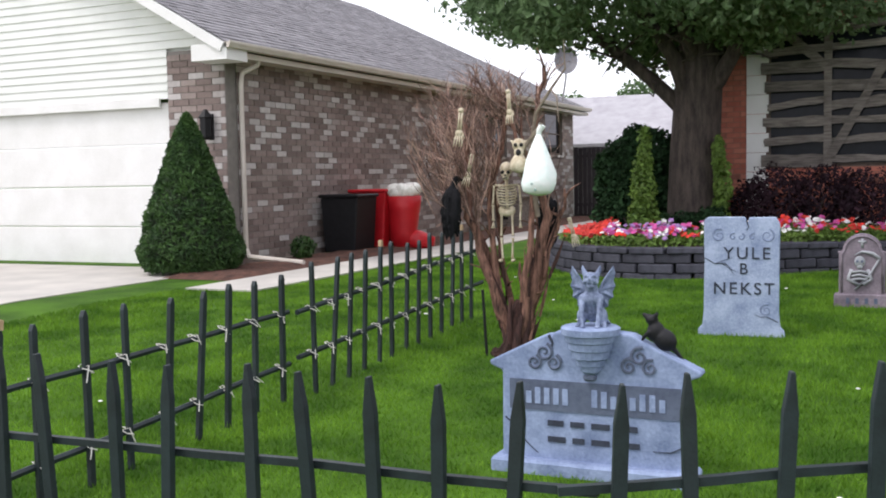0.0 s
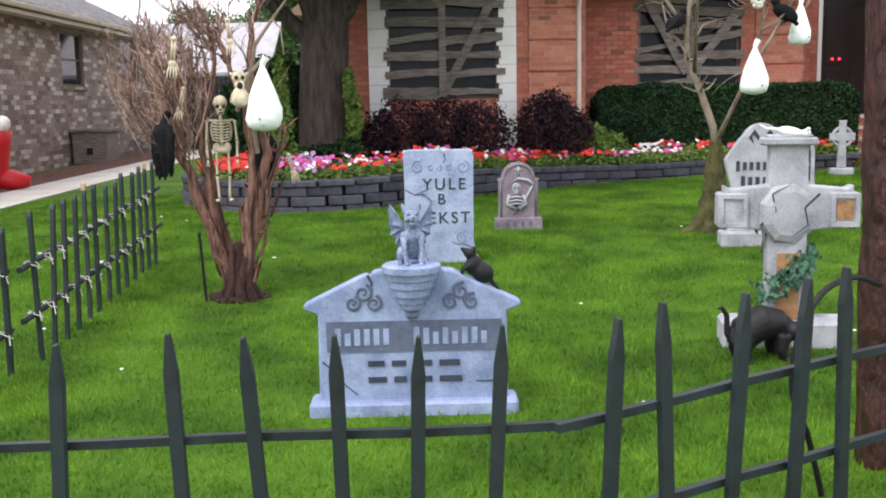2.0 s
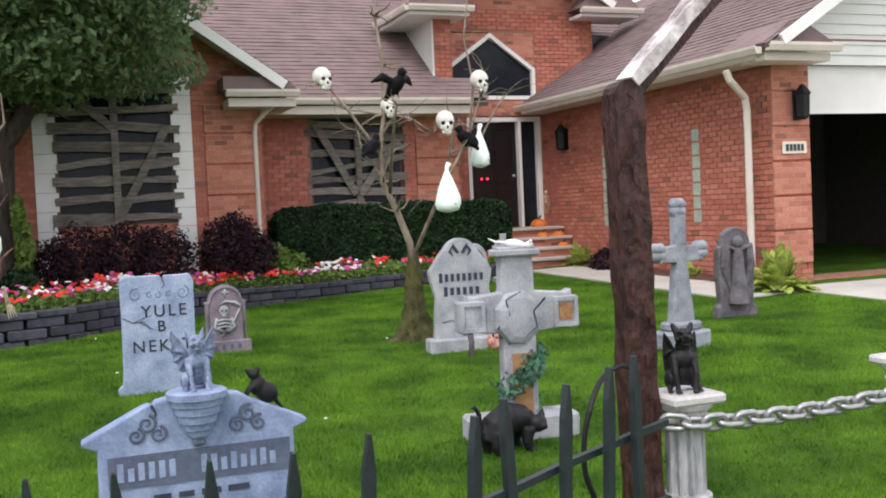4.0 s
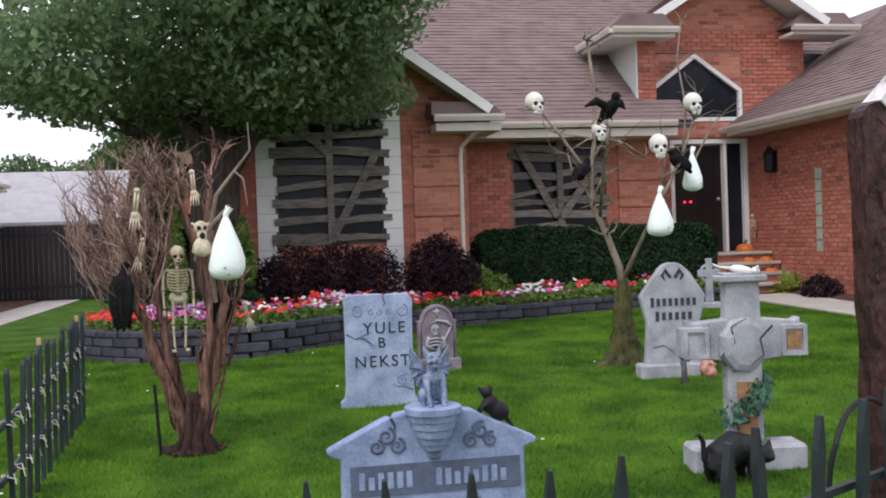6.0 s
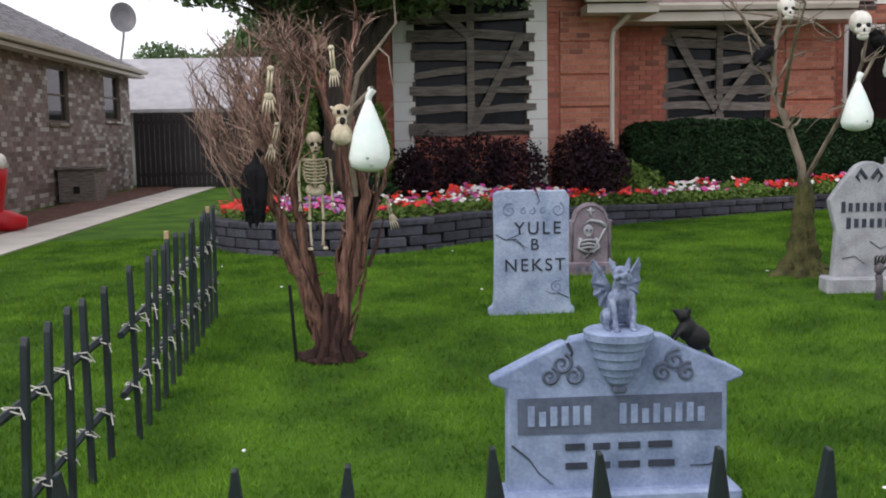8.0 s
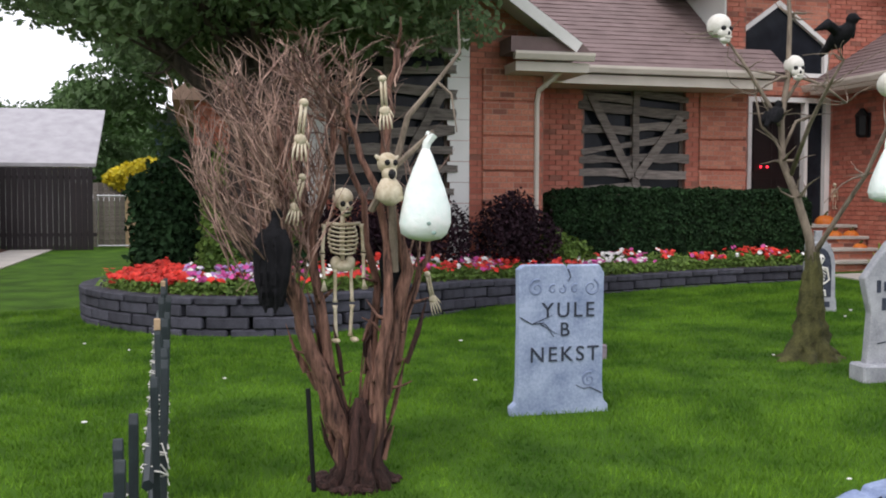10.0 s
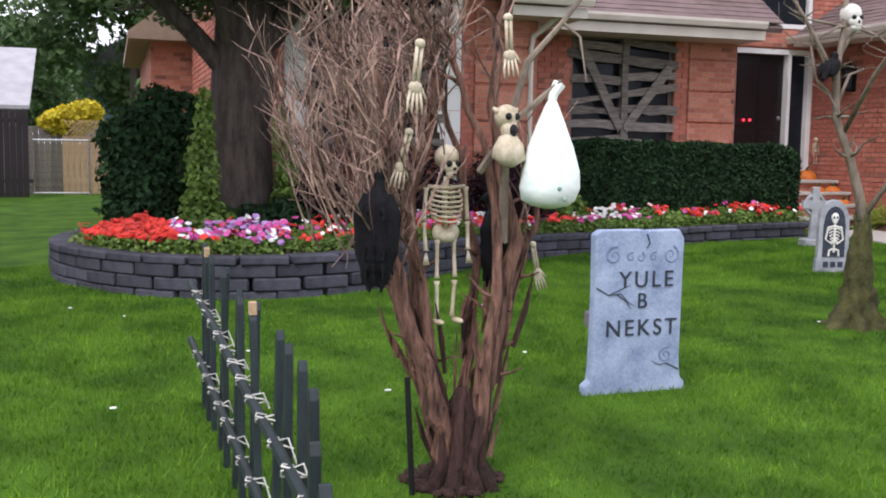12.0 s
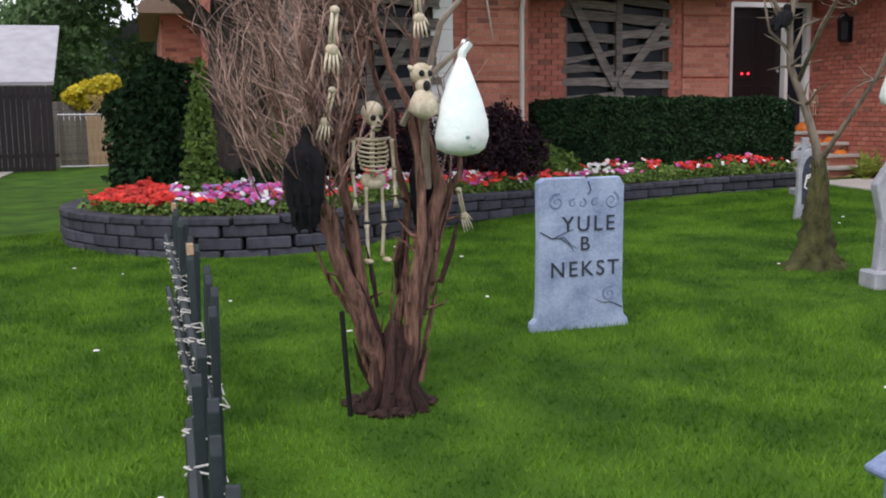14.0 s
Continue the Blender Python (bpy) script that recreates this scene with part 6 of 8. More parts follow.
def cross(name, label, at, h, arm, w, t, material, rz=0.0, ring=0.0, arm_z=0.66, plinth=(0.3, 0.16, 0.14), flare=1.25):
    ob = thing(name, label, "cross", at, rz)
    az = h * arm_z
    o = [(-w * flare / 2, 0.1), (w * flare / 2, 0.1), (w / 2, az - w * 0.6), (arm * 0.9, az - w * 0.5), (arm, az - w * 0.6), (arm, az + w * 0.6), (arm * 0.9, az + w * 0.5), (w / 2, az + w * 0.6), (w / 2 * 0.95, h - w * 0.2), (w * 0.6, h), (-w * 0.6, h), (-w / 2 * 0.95, h - w * 0.2), (-w / 2, az + w * 0.6), (-arm * 0.9, az + w * 0.5), (-arm, az + w * 0.6), (-arm, az - w * 0.6), (-arm * 0.9, az - w * 0.5), (-w / 2, az - w * 0.6)]
    part("shaft", prismed(o, -t / 2, t / 2, bevel=0.01), material, ob)
    if ring:
        bm = bmesh.new()
        pts = arc(0, az, ring, ring, 0, 360, 24)
        tube(bm, [(x, 0, z) for x, z in pts], t * 0.38, 8, cap=False)
        part("ring", bm, material, ob)
    px, py, pz = plinth
    part("plinth", boxed(-px, -py, -0.06, px, py, pz, bevel=0.02), material, ob)
    return ob


big = cross("gravestone_cross", "large cracked grey foam cross with ivy round its shaft", (2.27, -2.6, ground_z(2.2, -2.6) - 0.01), 1.23, 0.36, 0.22, 0.12, FOAM_GREY, rz=-8, arm_z=0.66, plinth=(0.36, 0.13, 0.16), flare=1.0)
bm = bmesh.new()
turned(bm, [(0.13, -0.05), (0.17, -0.035), (0.18, 0.0), (0.17, 0.035), (0.13, 0.05)], 9)
bm.transform(pose(0, -0.045, 0.78, 90, 0, 15))
part("boss", bm, FOAM_GREY, big, "round cracked boss")
for s1 in (-1, 1):
    part("arm_block", boxed(s1 * 0.31 - 0.085, -0.075, 0.7, s1 * 0.31 + 0.085, 0.07, 0.9, bevel=0.012), FOAM_GREY, big, "square arm end")
    rim = bmesh.new()
    for x0, z0, x1, z1 in ((-0.08, 0.0, -0.055, 0.19), (0.055, 0.0, 0.08, 0.19), (-0.055, 0.165, 0.055, 0.19), (-0.055, 0.0, 0.055, 0.025)):
        box(rim, s1 * 0.31 + x0, -0.09, 0.705 + z0, s1 * 0.31 + x1, -0.0745, 0.705 + z1)
    part("rim", rim, FOAM_GREY, big, "raised rim round the arm end")
part("cap", boxed(-0.15, -0.09, 1.17, 0.15, 0.08, 1.215, bevel=0.01), FOAM_GREY, big)
part("picture", boxed(0.265, -0.08, 0.745, 0.355, -0.0752, 0.855), mat("ochre_print", (0.42, 0.24, 0.1), (0.2, 0.1, 0.05), scale=20, bump=0.2), big, "brown printed picture")
part("panel", boxed(-0.055, -0.068, 0.16, 0.07, -0.061, 0.55), mat("rust_print", (0.42, 0.23, 0.1), (0.22, 0.12, 0.06), scale=14, bump=0.3), big, "rust brown panel")
crack(big, [(-0.16, 0.72), (-0.08, 0.8), (-0.1, 0.9), (0.0, 0.95)], -0.115, 0.014)
crack(big, [(0.16, 0.9), (0.08, 0.82), (0.1, 0.72), (0.02, 0.66)], -0.115, 0.014)


def ivy():
    r = rng(95)
    ob = thing("ivy_garland", "trailing green plastic ivy wound round the cross", "garland", (2.27, -2.6, ground_z(2.2, -2.6)))
    bm = bmesh.new()
    line = [Vector((0.095 * math.cos(t * 9), -0.02 + 0.085 * math.sin(t * 9), 0.12 + 0.55 * t)) for t in (k / 40 for k in range(41))]
    tube(bm, line, 0.006, 5)
    part("vine", bm, LEAF_CONE, ob)
    pts, nrm = [], []
    for p in line:
        for _ in range(10):
            pts.append(p + Vector((r.gauss(0, 0.045), r.gauss(-0.03, 0.03), r.gauss(0, 0.04))))
            nrm.append((r.gauss(0, 0.5), -1, 0.4))
    v, f = leaves(pts, nrm, 0.025, r, 0.5, 0.75)
    soup("leaf", v, f, mat("ivy_leaf", (0.06, 0.17, 0.1), (0.02, 0.06, 0.035), bump=0, island=0.4, rough=0.5), parent=ob)


ivy()
bm = bmesh.new()
ball(bm, (0, 0, 0.05), (0.13, 0.06, 0.05), 10, 8)
ball(bm, (-0.14, 0, 0.07), (0.045, 0.04, 0.04), 8, 6)
tube(bm, [(0.1, 0, 0.05), (0.22, 0.03, 0.04), (0.3, 0.0, 0.06)], [0.02, 0.012, 0.004], 6)
for s1 in (-1, 1):
    ball(bm, (-0.15, s1 * 0.03, 0.11), 0.018, 6, 5)
solid("rodent_figure", bm, WHITE_PAINT, "white rodent figure lying on top of the cross", "rodent figure", smooth=True, at=pose(2.27, -2.62, ground_z(2.2, -2.6) + 1.205, 0, -12, 150) @ Matrix.Scale(0.6, 4))
bm = bmesh.new()
tube(bm, [(-0.17, 0, 0.1), (-0.12, 0, 0.2), (0.0, 0, 0.26), (0.1, 0, 0.24), (0.17, -0.02, 0.2)], [0.085, 0.115, 0.12, 0.1, 0.07], 16)
for x in (-0.14, 0.12):
    for s1 in (-1, 1):
        tube(bm, [(x, s1 * 0.06, 0.17), (x - 0.02, s1 * 0.075, 0.08), (x + 0.01, s1 * 0.075, 0.0)], [0.06, 0.04, 0.03], 10)
        ball(bm, (x + 0.02, s1 * 0.075 - 0.015, 0.01), (0.04, 0.03, 0.022), 8, 6)
ball(bm, (0.2, -0.07, 0.2), (0.072, 0.07, 0.066), 14, 10)
ball(bm, (0.21, -0.13, 0.185), (0.035, 0.03, 0.028), 10, 8)
for s1 in (-1, 1):
    tube(bm, [(0.2 + 0.042 * s1, -0.065, 0.25), (0.2 + 0.055 * s1, -0.065, 0.31)], [0.03, 0.004], 6)
tube(bm, [(-0.2, 0, 0.13), (-0.25, 0, 0.2), (-0.255, 0, 0.32), (-0.29, 0, 0.375), (-0.33, 0, 0.36)], [0.03, 0.024, 0.02, 0.017, 0.008], 8)
fused(solid("cat_figure", bm, BLACK, "black arched cat figure with a hooked tail beside the cross", "cat figure", smooth=True, at=pose(2.05, -2.9, ground_z(2, -2.9) - 0.01, 0, 0, 10) @ Matrix.Scale(0.85, 4)), 0.011)
bm = bmesh.new()
ball(bm, (0, 0, 0.09), (0.075, 0.07, 0.1), 14, 12)
ball(bm, (0, -0.05, 0.045), (0.045, 0.04, 0.045), 10, 8)
for s1 in (-1, 1):
    ball(bm, (s1 * 0.075, 0, 0.08), (0.014, 0.03, 0.035), 8, 6)
    ball(bm, (s1 * 0.03, -0.06, 0.125), (0.022, 0.018, 0.012), 8, 6)
for v in bm.verts:
    v.co *= 1 + 0.08 * noise.noise(v.co * 30)
solid("rubber_mask", bm, mat("flesh_rubber", (0.5, 0.3, 0.24), (0.3, 0.05, 0.04), scale=22, rough=0.55, bump=0.5), "flesh and red rubber monster mask leaning on the gravestone's plinth", "mask", smooth=True, at=pose(3.36, 0.2, ground_z(3.3, 0.2) - 0.02, -15, 12, 20))
slim = cross("gravestone_cross", "slender grey cross gravestone leaning on the lawn", (4.8, -0.72, ground_z(4.8, -0.72) - 0.01), 1.22, 0.27, 0.13, 0.09, FOAM_STEEL, rz=12, arm_z=0.7, plinth=(0.24, 0.15, 0.16), flare=2.4)
for fx, fz in ((0, 1.27), (-0.27, 0.875), (0.27, 0.875)):
    bm = bmesh.new()
    for a in range(4):
        t = a * math.pi / 2 + 0.78
        ball(bm, (fx + 0.045 * math.cos(t), 0, fz + 0.045 * math.sin(t)), (0.055, 0.06, 0.055), 10, 8)
    part("finial", bm, FOAM_STEEL, slim, "lobed finial", smooth=True)
part("step", boxed(-0.17, -0.11, 0.16, 0.17, 0.11, 0.24, bevel=0.02), FOAM_STEEL, slim)
cross("gravestone_cross", "small grey ringed cross by the flower bed", (6.03, 5.75, ground_z(6.0, 5.75) - 0.01), 0.76, 0.17, 0.1, 0.06, FOAM_GREY, rz=-10, ring=0.13, arm_z=0.7, plinth=(0.16, 0.1, 0.1))


def angel_stone():
    ob = thing("gravestone", "charcoal angel gravestone with folded wings beside the path", "gravestone", (6.25, 0.4, ground_z(6.2, 0.4) - 0.01), -8)
    o = [(-0.24, 0), (0.24, 0), (0.23, 0.12), (0.19, 0.15), (0.21, 0.55), (0.2, 0.75)] + arc(0, 0.76, 0.17, 0.2, 0, 180, 10) + [(-0.2, 0.75), (-0.21, 0.55), (-0.19, 0.15), (-0.23, 0.12)]
    part("slab", prismed(o, -0.06, 0.06, bevel=0.015), FOAM_DARK, ob)
    bm = bmesh.new()
    for s1 in (-1, 1):
        tube(bm, [(s1 * 0.03, -0.08, 0.72), (s1 * 0.13, -0.085, 0.76), (s1 * 0.15, -0.08, 0.55), (s1 * 0.07, -0.07, 0.25)], [0.03, 0.05, 0.05, 0.01], 8)
    ball(bm, (0, -0.09, 0.8), (0.06, 0.05, 0.07), 10, 8)
    tube(bm, [(0, -0.08, 0.74), (0, -0.09, 0.5), (0, -0.08, 0.16)], [0.05, 0.07, 0.12], 10)
    part("figure", bm, FOAM_DARK, ob, "carved winged figure")


angel_stone()


# ---- arch, columns and chain ----
def timber(bm, a, b, w, d, seed):
    r = rng(seed)
    a, b = Vector(a), Vector(b)
    n = max(2, int((b - a).length / 0.12))
    ax = (b - a).normalized()
    s = Vector((0, 1, 0))
    u = ax.cross(s).normalized()
    rings = []
    for k in range(n + 1):
        p = a.lerp(b, k / n)
        q = [(-1, -1), (1, -1), (1, 1), (-1, 1)]
        rings.append([bm.verts.new(p + u * (w / 2 * i + r.uniform(-0.008, 0.008)) + s * (d / 2 * j + r.uniform(-0.008, 0.008))) for i, j in q])
    for x, y in zip(rings, rings[1:]):
        for i in range(4):
            bm.faces.new((x[i], x[(i + 1) % 4], y[(i + 1) % 4], y[i]))
    bm.faces.new(rings[0][::-1])
    bm.faces.new(rings[-1])
    bmesh.ops.recalc_face_normals(bm, faces=bm.faces[:])


def arch():
    ob = thing("garden_arch", "dark brown weathered timber arch at the yard's entrance", "arch", (-0.08, -4.4, 0))
    line = [(2.13, -0.3), (2.09, 1.86), (2.68, 2.44), (3.75, 2.42), (4.4, 1.84), (4.4, -0.3)]
    for k, (p, q) in enumerate(zip(line, line[1:])):
        bm = bmesh.new()
        timber(bm, (p[0], 0, p[1]), (q[0], 0, q[1]), 0.155 if k in (0, 4) else 0.09, 0.12, 100 + k)
        part("post" if k in (0, 4) else "beam", bm, RUST, ob)
    # the paint still clings to the upper side of the first slope
    bm = bmesh.new()
    timber(bm, (2.115, -0.006, 1.925), (2.6, -0.006, 2.4), 0.06, 0.13, 131)
    part("peeling_paint", bm, mat("peeling_white_paint", (0.78, 0.74, 0.74), (0.1, 0.05, 0.045), scale=5, rough=0.5, bump=0.8, fine=25, dist=0.02), ob, "white paint peeling off the sloping beam")
    for k, (x, z) in enumerate(((2.09, 1.86), (2.68, 2.44), (3.75, 2.42), (4.4, 1.84))):
        bm = bmesh.new()
        tube(bm, [(x, -0.057, z), (x, 0.057, z)], 0.074 if k in (0, 3) else 0.05, 14)
        part("joint", bm, RUST, ob)
    r = rng(103)
    for k in range(9):
        bm = bmesh.new()
        ball(bm, (2.11 + r.uniform(-0.06, 0.06), -0.08, 0.3 + k * 0.17), (r.uniform(0.01, 0.02), 0.008, r.uniform(0.02, 0.06)), 6, 5)
        part("knot", bm, RUST, ob)


arch()


def column(at, label):
    ob = thing("fluted_column", label, "column", at, group="columns of the entrance")
    bm = bmesh.new()
    n = 40
    rings = []
    for z in (0.0, 0.14, 0.15, 0.5):
        rad = 0.12 if z < 0.15 else 0.086
        rings.append([bm.verts.new(((rad + (0.008 if i % 4 < 2 else -0.01) * (z >= 0.15)) * math.cos(2 * math.pi * i / n), (rad + (0.008 if i % 4 < 2 else -0.01) * (z >= 0.15)) * math.sin(2 * math.pi * i / n), z)) for i in range(n)])
    for a, b in zip(rings, rings[1:]):
        for i in range(n):
            bm.faces.new((a[i], a[(i + 1) % n], b[(i + 1) % n], b[i]))
    part("shaft", bm, COLUMN_SHADED, ob, "fluted shaft with shade and lit stripes in its colour")
    bm = bmesh.new()
    turned(bm, [(0.1, 0.49), (0.122, 0.5), (0.125, 0.515), (0.11, 0.525), (0.108, 0.54), (0.13, 0.56), (0.142, 0.585)], 28)
    part("capital", bm, COLUMN, ob)
    part("abacus", boxed(-0.145, -0.145, 0.585, 0.145, 0.145, 0.632, bevel=0.012), COLUMN, ob)


# Shaft plaster: shadow painted as dark grey, lit stripes as pale streaks.
COLUMN_SHADED = mat("grey_streaked_plaster", (0.5, 0.5, 0.52), (0.1, 0.105, 0.12), scale=9, rough=0.75, bump=0.5, stretch=(3, 3, 0.35))
COLUMN = mat("grey_white_plaster", (0.62, 0.6, 0.58), (0.36, 0.35, 0.35), scale=7, rough=0.75, bump=0.4)
column((2.27, -4.42, -0.17), "short fluted white column carrying a black gargoyle")
column((3.68, -4.42, -0.13), "short fluted white column at the chain's other end")
gargoyle("gargoyle_statue", "black gargoyle statue crouching on the fluted column", (2.27, -4.42, 0.465), 0.38, RESIN_BLACK, rz=-20, horns=False, folded=True)
gargoyle("gargoyle_statue", "black gargoyle statue crouching on the other column", (3.68, -4.42, 0.505), 0.38, RESIN_BLACK, rz=-15, horns=False, folded=True)


def chain():
    ob = thing("steel_chain", "heavy grey plastic chain strung between the columns", "chain")
    bm0 = bmesh.new()
    pts = arc(0, 0, 0.042, 0.036, 0, 360, 14)[:-1]
    pts = [(x + (0.02 if x > 0 else -0.02), 0, z) for x, z in pts]
    tube(bm0, pts + [pts[0]], 0.0155, 8, cap=False)
    me = mesh_of("link", bm0, CHAIN, True)
    line = [Vector((2.1 + 1.52 * t, -4.5 - 0.08 * math.sin(min(t * 8, 1) * 1.57), 0.35 - 0.14 * t * (1 - t) + 0.02 * t)) for t in (k / 17 for k in range(18))]
    for k, (a, b) in enumerate(zip(line, line[1:])):
        o = new("link", me)
        o.parent = ob
        d = (b - a).normalized()
        o.matrix_world = Matrix.Translation((a + b) / 2) @ d.to_track_quat("X", "Z").to_matrix().to_4x4() @ Matrix.Rotation(radians(90 * (k % 2) + 20), 4, "X")


chain()
bm = bmesh.new()
loop = curve_points([(1.97, 0.6), (1.82, 0.65), (1.66, 0.61), (1.56, 0.47), (1.54, 0.25), (1.62, 0.05), (1.7, -0.2)], 36)[0]
tube(bm, [(p.x, -4.5 - 0.26 * min((1.97 - p.x) / 0.4, 1.0), p.y) for p in loop], 0.012, 8)
solid("black_hose", bm, BLACK, "thin black cable looped from the arch post to the lawn", "cable")


# ---- bare bush hung with props ----
def dead_bush():
    X, Y = -1.17, -1.15
    ob = thing("bare_bush", "bare multi-stemmed bush with stripped reddish bark and dry twigs", "bush", (X, Y, ground_z(X, Y)))
    r = rng(121)
    bm = bmesh.new()
    for k in range(9):
        a = k / 9 * 6.283
        q = 0.085
        h = r.uniform(0.26, 0.46)
        tube(bm, [(q * 1.9 * math.cos(a), q * 1.9 * math.sin(a), -0.05), (q * math.cos(a), q * math.sin(a), 0.1), (q * 1.5 * math.cos(a + 0.3), q * 1.2 * math.sin(a + 0.3), h)], [0.05, 0.034, 0.012], 7)
    tube(bm, [(0, 0, -0.05), (0, 0, 0.1), (0, 0, 0.3), (0.01, 0, 0.42)], [0.14, 0.1, 0.085, 0.03], 12)
    part("trunk", bm, ROOT, ob, "thick shaggy dark base", smooth=True)
    stems = [[(-0.04, 0, 0.05), (-0.12, -0.03, 0.35), (-0.23, -0.05, 0.66), (-0.36, -0.08, 1.05), (-0.36, -0.05, 1.4), (-0.4, -0.02, 1.75)],
             [(-0.02, 0.05, 0.12), (-0.16, 0.1, 0.7), (-0.24, 0.15, 1.3), (-0.32, 0.2, 1.8)],
             [(0.04, 0, 0.05), (0.08, 0, 0.35), (0.17, 0.0, 0.7), (0.22, 0.0, 1.05), (0.15, 0.03, 1.5), (0.14, 0.05, 1.85), (0.2, 0.1, 2.15)],
             [(0.03, -0.05, 0.1), (0.1, -0.08, 0.62), (0.14, -0.05, 1.2), (0.02, 0, 1.6), (-0.06, 0.0, 1.9)],
             [(0.0, 0.06, 0.12), (0.12, 0.15, 0.75), (0.04, 0.2, 1.4), (-0.05, 0.22, 1.8)],
             [(-0.04, -0.04, 0.1), (-0.17, -0.04, 0.7), (-0.22, 0.02, 1.25), (-0.12, 0.05, 1.7), (-0.14, 0.08, 1.95)],
             [(0.06, 0.02, 0.12), (0.24, 0.04, 0.8), (0.33, 0.05, 1.05), (0.36, 0.04, 1.25)],
             [(-0.06, 0.05, 0.12), (-0.25, 0.05, 0.72), (-0.42, 0.05, 1.12), (-0.55, 0.05, 1.5)]]
    tips = []
    for k, s in enumerate(stems):
        bm = bmesh.new()
        n = len(s)
        fine = [Vector(s[0])]
        for a, b in zip(s, s[1:]):
            for q in (0.34, 0.67, 1):
                fine.append(Vector(a).lerp(Vector(b), q) + Vector((r.gauss(0, 0.012), r.gauss(0, 0.012), 0)))
        r0 = (0.054, 0.03, 0.05, 0.032, 0.029, 0.032, 0.03, 0.03)[k]
        tube(bm, fine, [r0 * (1 - 0.72 * i / len(fine)) for i in range(len(fine))], 8)
        for i in range(2, len(fine), 2):
            q = wander(fine[i], (r.gauss(0, 1), r.gauss(0, 1), 0.8), r.uniform(0.08, 0.22), 3, 0.2, r)
            tube(bm, q, [0.012, 0.009, 0.006, 0.003], 5)
        part("stem", bm, RED_BARK, ob, smooth=True)
        tips += fine[len(fine) // 2:]
    # loose strips of bark hanging round the foot and lower stems
    for k in range(70):
        s = r.choice(stems)
        f = r.uniform(0.02, 0.5)
        p = Vector(s[0]).lerp(Vector(s[1]), min(f * 2, 1.0)) if f < 0.5 else Vector(s[1])
        a = r.uniform(0, 6.283)
        q = r.uniform(0.03, 0.075) * (1.3 - f)
        p = p + Vector((q * math.cos(a), q * math.sin(a), r.uniform(-0.1, 0.05)))
        up = (Vector(s[1]) - Vector(s[0])).normalized()
        e = p + up * r.uniform(0.12, 0.34) + Vector((r.gauss(0, 0.02), r.gauss(0, 0.02), 0))
        bm = bmesh.new()
        tube(bm, [p, p.lerp(e, 0.5) + Vector((r.gauss(0, 0.01), r.gauss(0, 0.01), 0)), e], [r.uniform(0.006, 0.014), r.uniform(0.006, 0.016), 0.002], 5)
        part("bark_strip", bm, RED_BARK if k % 3 else ROOT, ob)
    # side branches and twig fans
    verts, faces = [], []

    def add_twig(pts, r0):
        for k, p in enumerate(pts):
            d = (pts[min(k + 1, len(pts) - 1)] - pts[max(k - 1, 0)]).normalized()
            s1 = d.orthogonal().normalized()
            s2 = d.cross(s1)
            q = r0 * (1 - 0.75 * k / (len(pts) - 1))
            i = len(verts)
            verts.extend([p + s1 * q, p - s1 * q * 0.5 + s2 * q * 0.87, p - s1 * q * 0.5 - s2 * q * 0.87])
            if k:
                faces.extend([(i - 3 + a, i - 3 + (a + 1) % 3, i + (a + 1) % 3, i + a) for a in range(3)])

    def fan(p, lean, length, r0, sub, low=0.1):
        """A long dry branch with finer twigs along it, all sweeping upward."""
        pts = wander(p, lean, length, 9, 0.1, r, low)
        add_twig(pts, r0)
        for i in range(2, 10):
            for _ in range(sub):
                d = (pts[i] - pts[i - 1]).normalized() * 0.8 + Vector((r.gauss(-0.05, 0.45), r.gauss(0, 0.45), r.uniform(0, 0.45)))
                q = wander(pts[i], d, r.uniform(0.1, 0.36), 4, 0.16, r, 0.05)
                add_twig(q, r.uniform(0.0028, 0.0055))

    left_tips = [p for p in tips if p.x < 0.0]
    for k in range(52):
        p = r.choice(left_tips)
        out = r.random()
        fan(p, Vector((-1.15 * out + 0.12, r.uniform(-0.5, 0.5), r.uniform(0.75, 1.2))), r.uniform(0.45, 0.95) * (1.0 if p.z < 1.5 else 0.75), r.uniform(0.006, 0.012), 2)
    for k in range(14):
        p = r.choice(tips)
        fan(p, Vector((r.uniform(-0.1, 0.4), r.uniform(-0.4, 0.2), r.uniform(0.9, 1.3))), r.uniform(0.35, 0.7), r.uniform(0.006, 0.01), 1)
    # dry tangle low on the left side
    for k in range(46):
        p = Vector((r.uniform(-0.62, -0.2), r.uniform(-0.25, 0.25), r.uniform(1.0, 1.45)))
        fan(p, Vector((r.uniform(-0.9, 0.1), r.uniform(-0.4, 0.4), r.uniform(0.5, 1.1))), r.uniform(0.3, 0.7), r.uniform(0.004, 0.007), 1)
    for k in range(7):
        p = r.choice(left_tips)
        add_twig(wander(p, (r.uniform(-1.2, -0.5), r.uniform(-0.4, 0.2), r.uniform(-0.3, 0.2)), r.uniform(0.3, 0.55), 6, 0.2, r, -0.02), 0.006)
    top = 2.18
    for v in verts:
        if v.z > 1.75:
            v.z = 1.75 + (v.z - 1.75) * 0.6
        if v.x < -0.75:
            v.x = -0.75 + (v.x + 0.75) * 0.6
        if v.z > top:
            v.z = top + (v.z - top) * 0.3
    soup("twig_mass", verts, faces, TWIG, parent=ob)
    # curved pale shoot to the right
    bm = bmesh.new()
    tube(bm, [(0.17, -0.02, 1.05), (0.14, -0.1, 1.5), (0.21, -0.15, 1.8), (0.34, -0.2, 1.96), (0.45, -0.2, 2.1), (0.44, -0.2, 2.3)], [0.022, 0.018, 0.014, 0.011, 0.008, 0.003], 6)
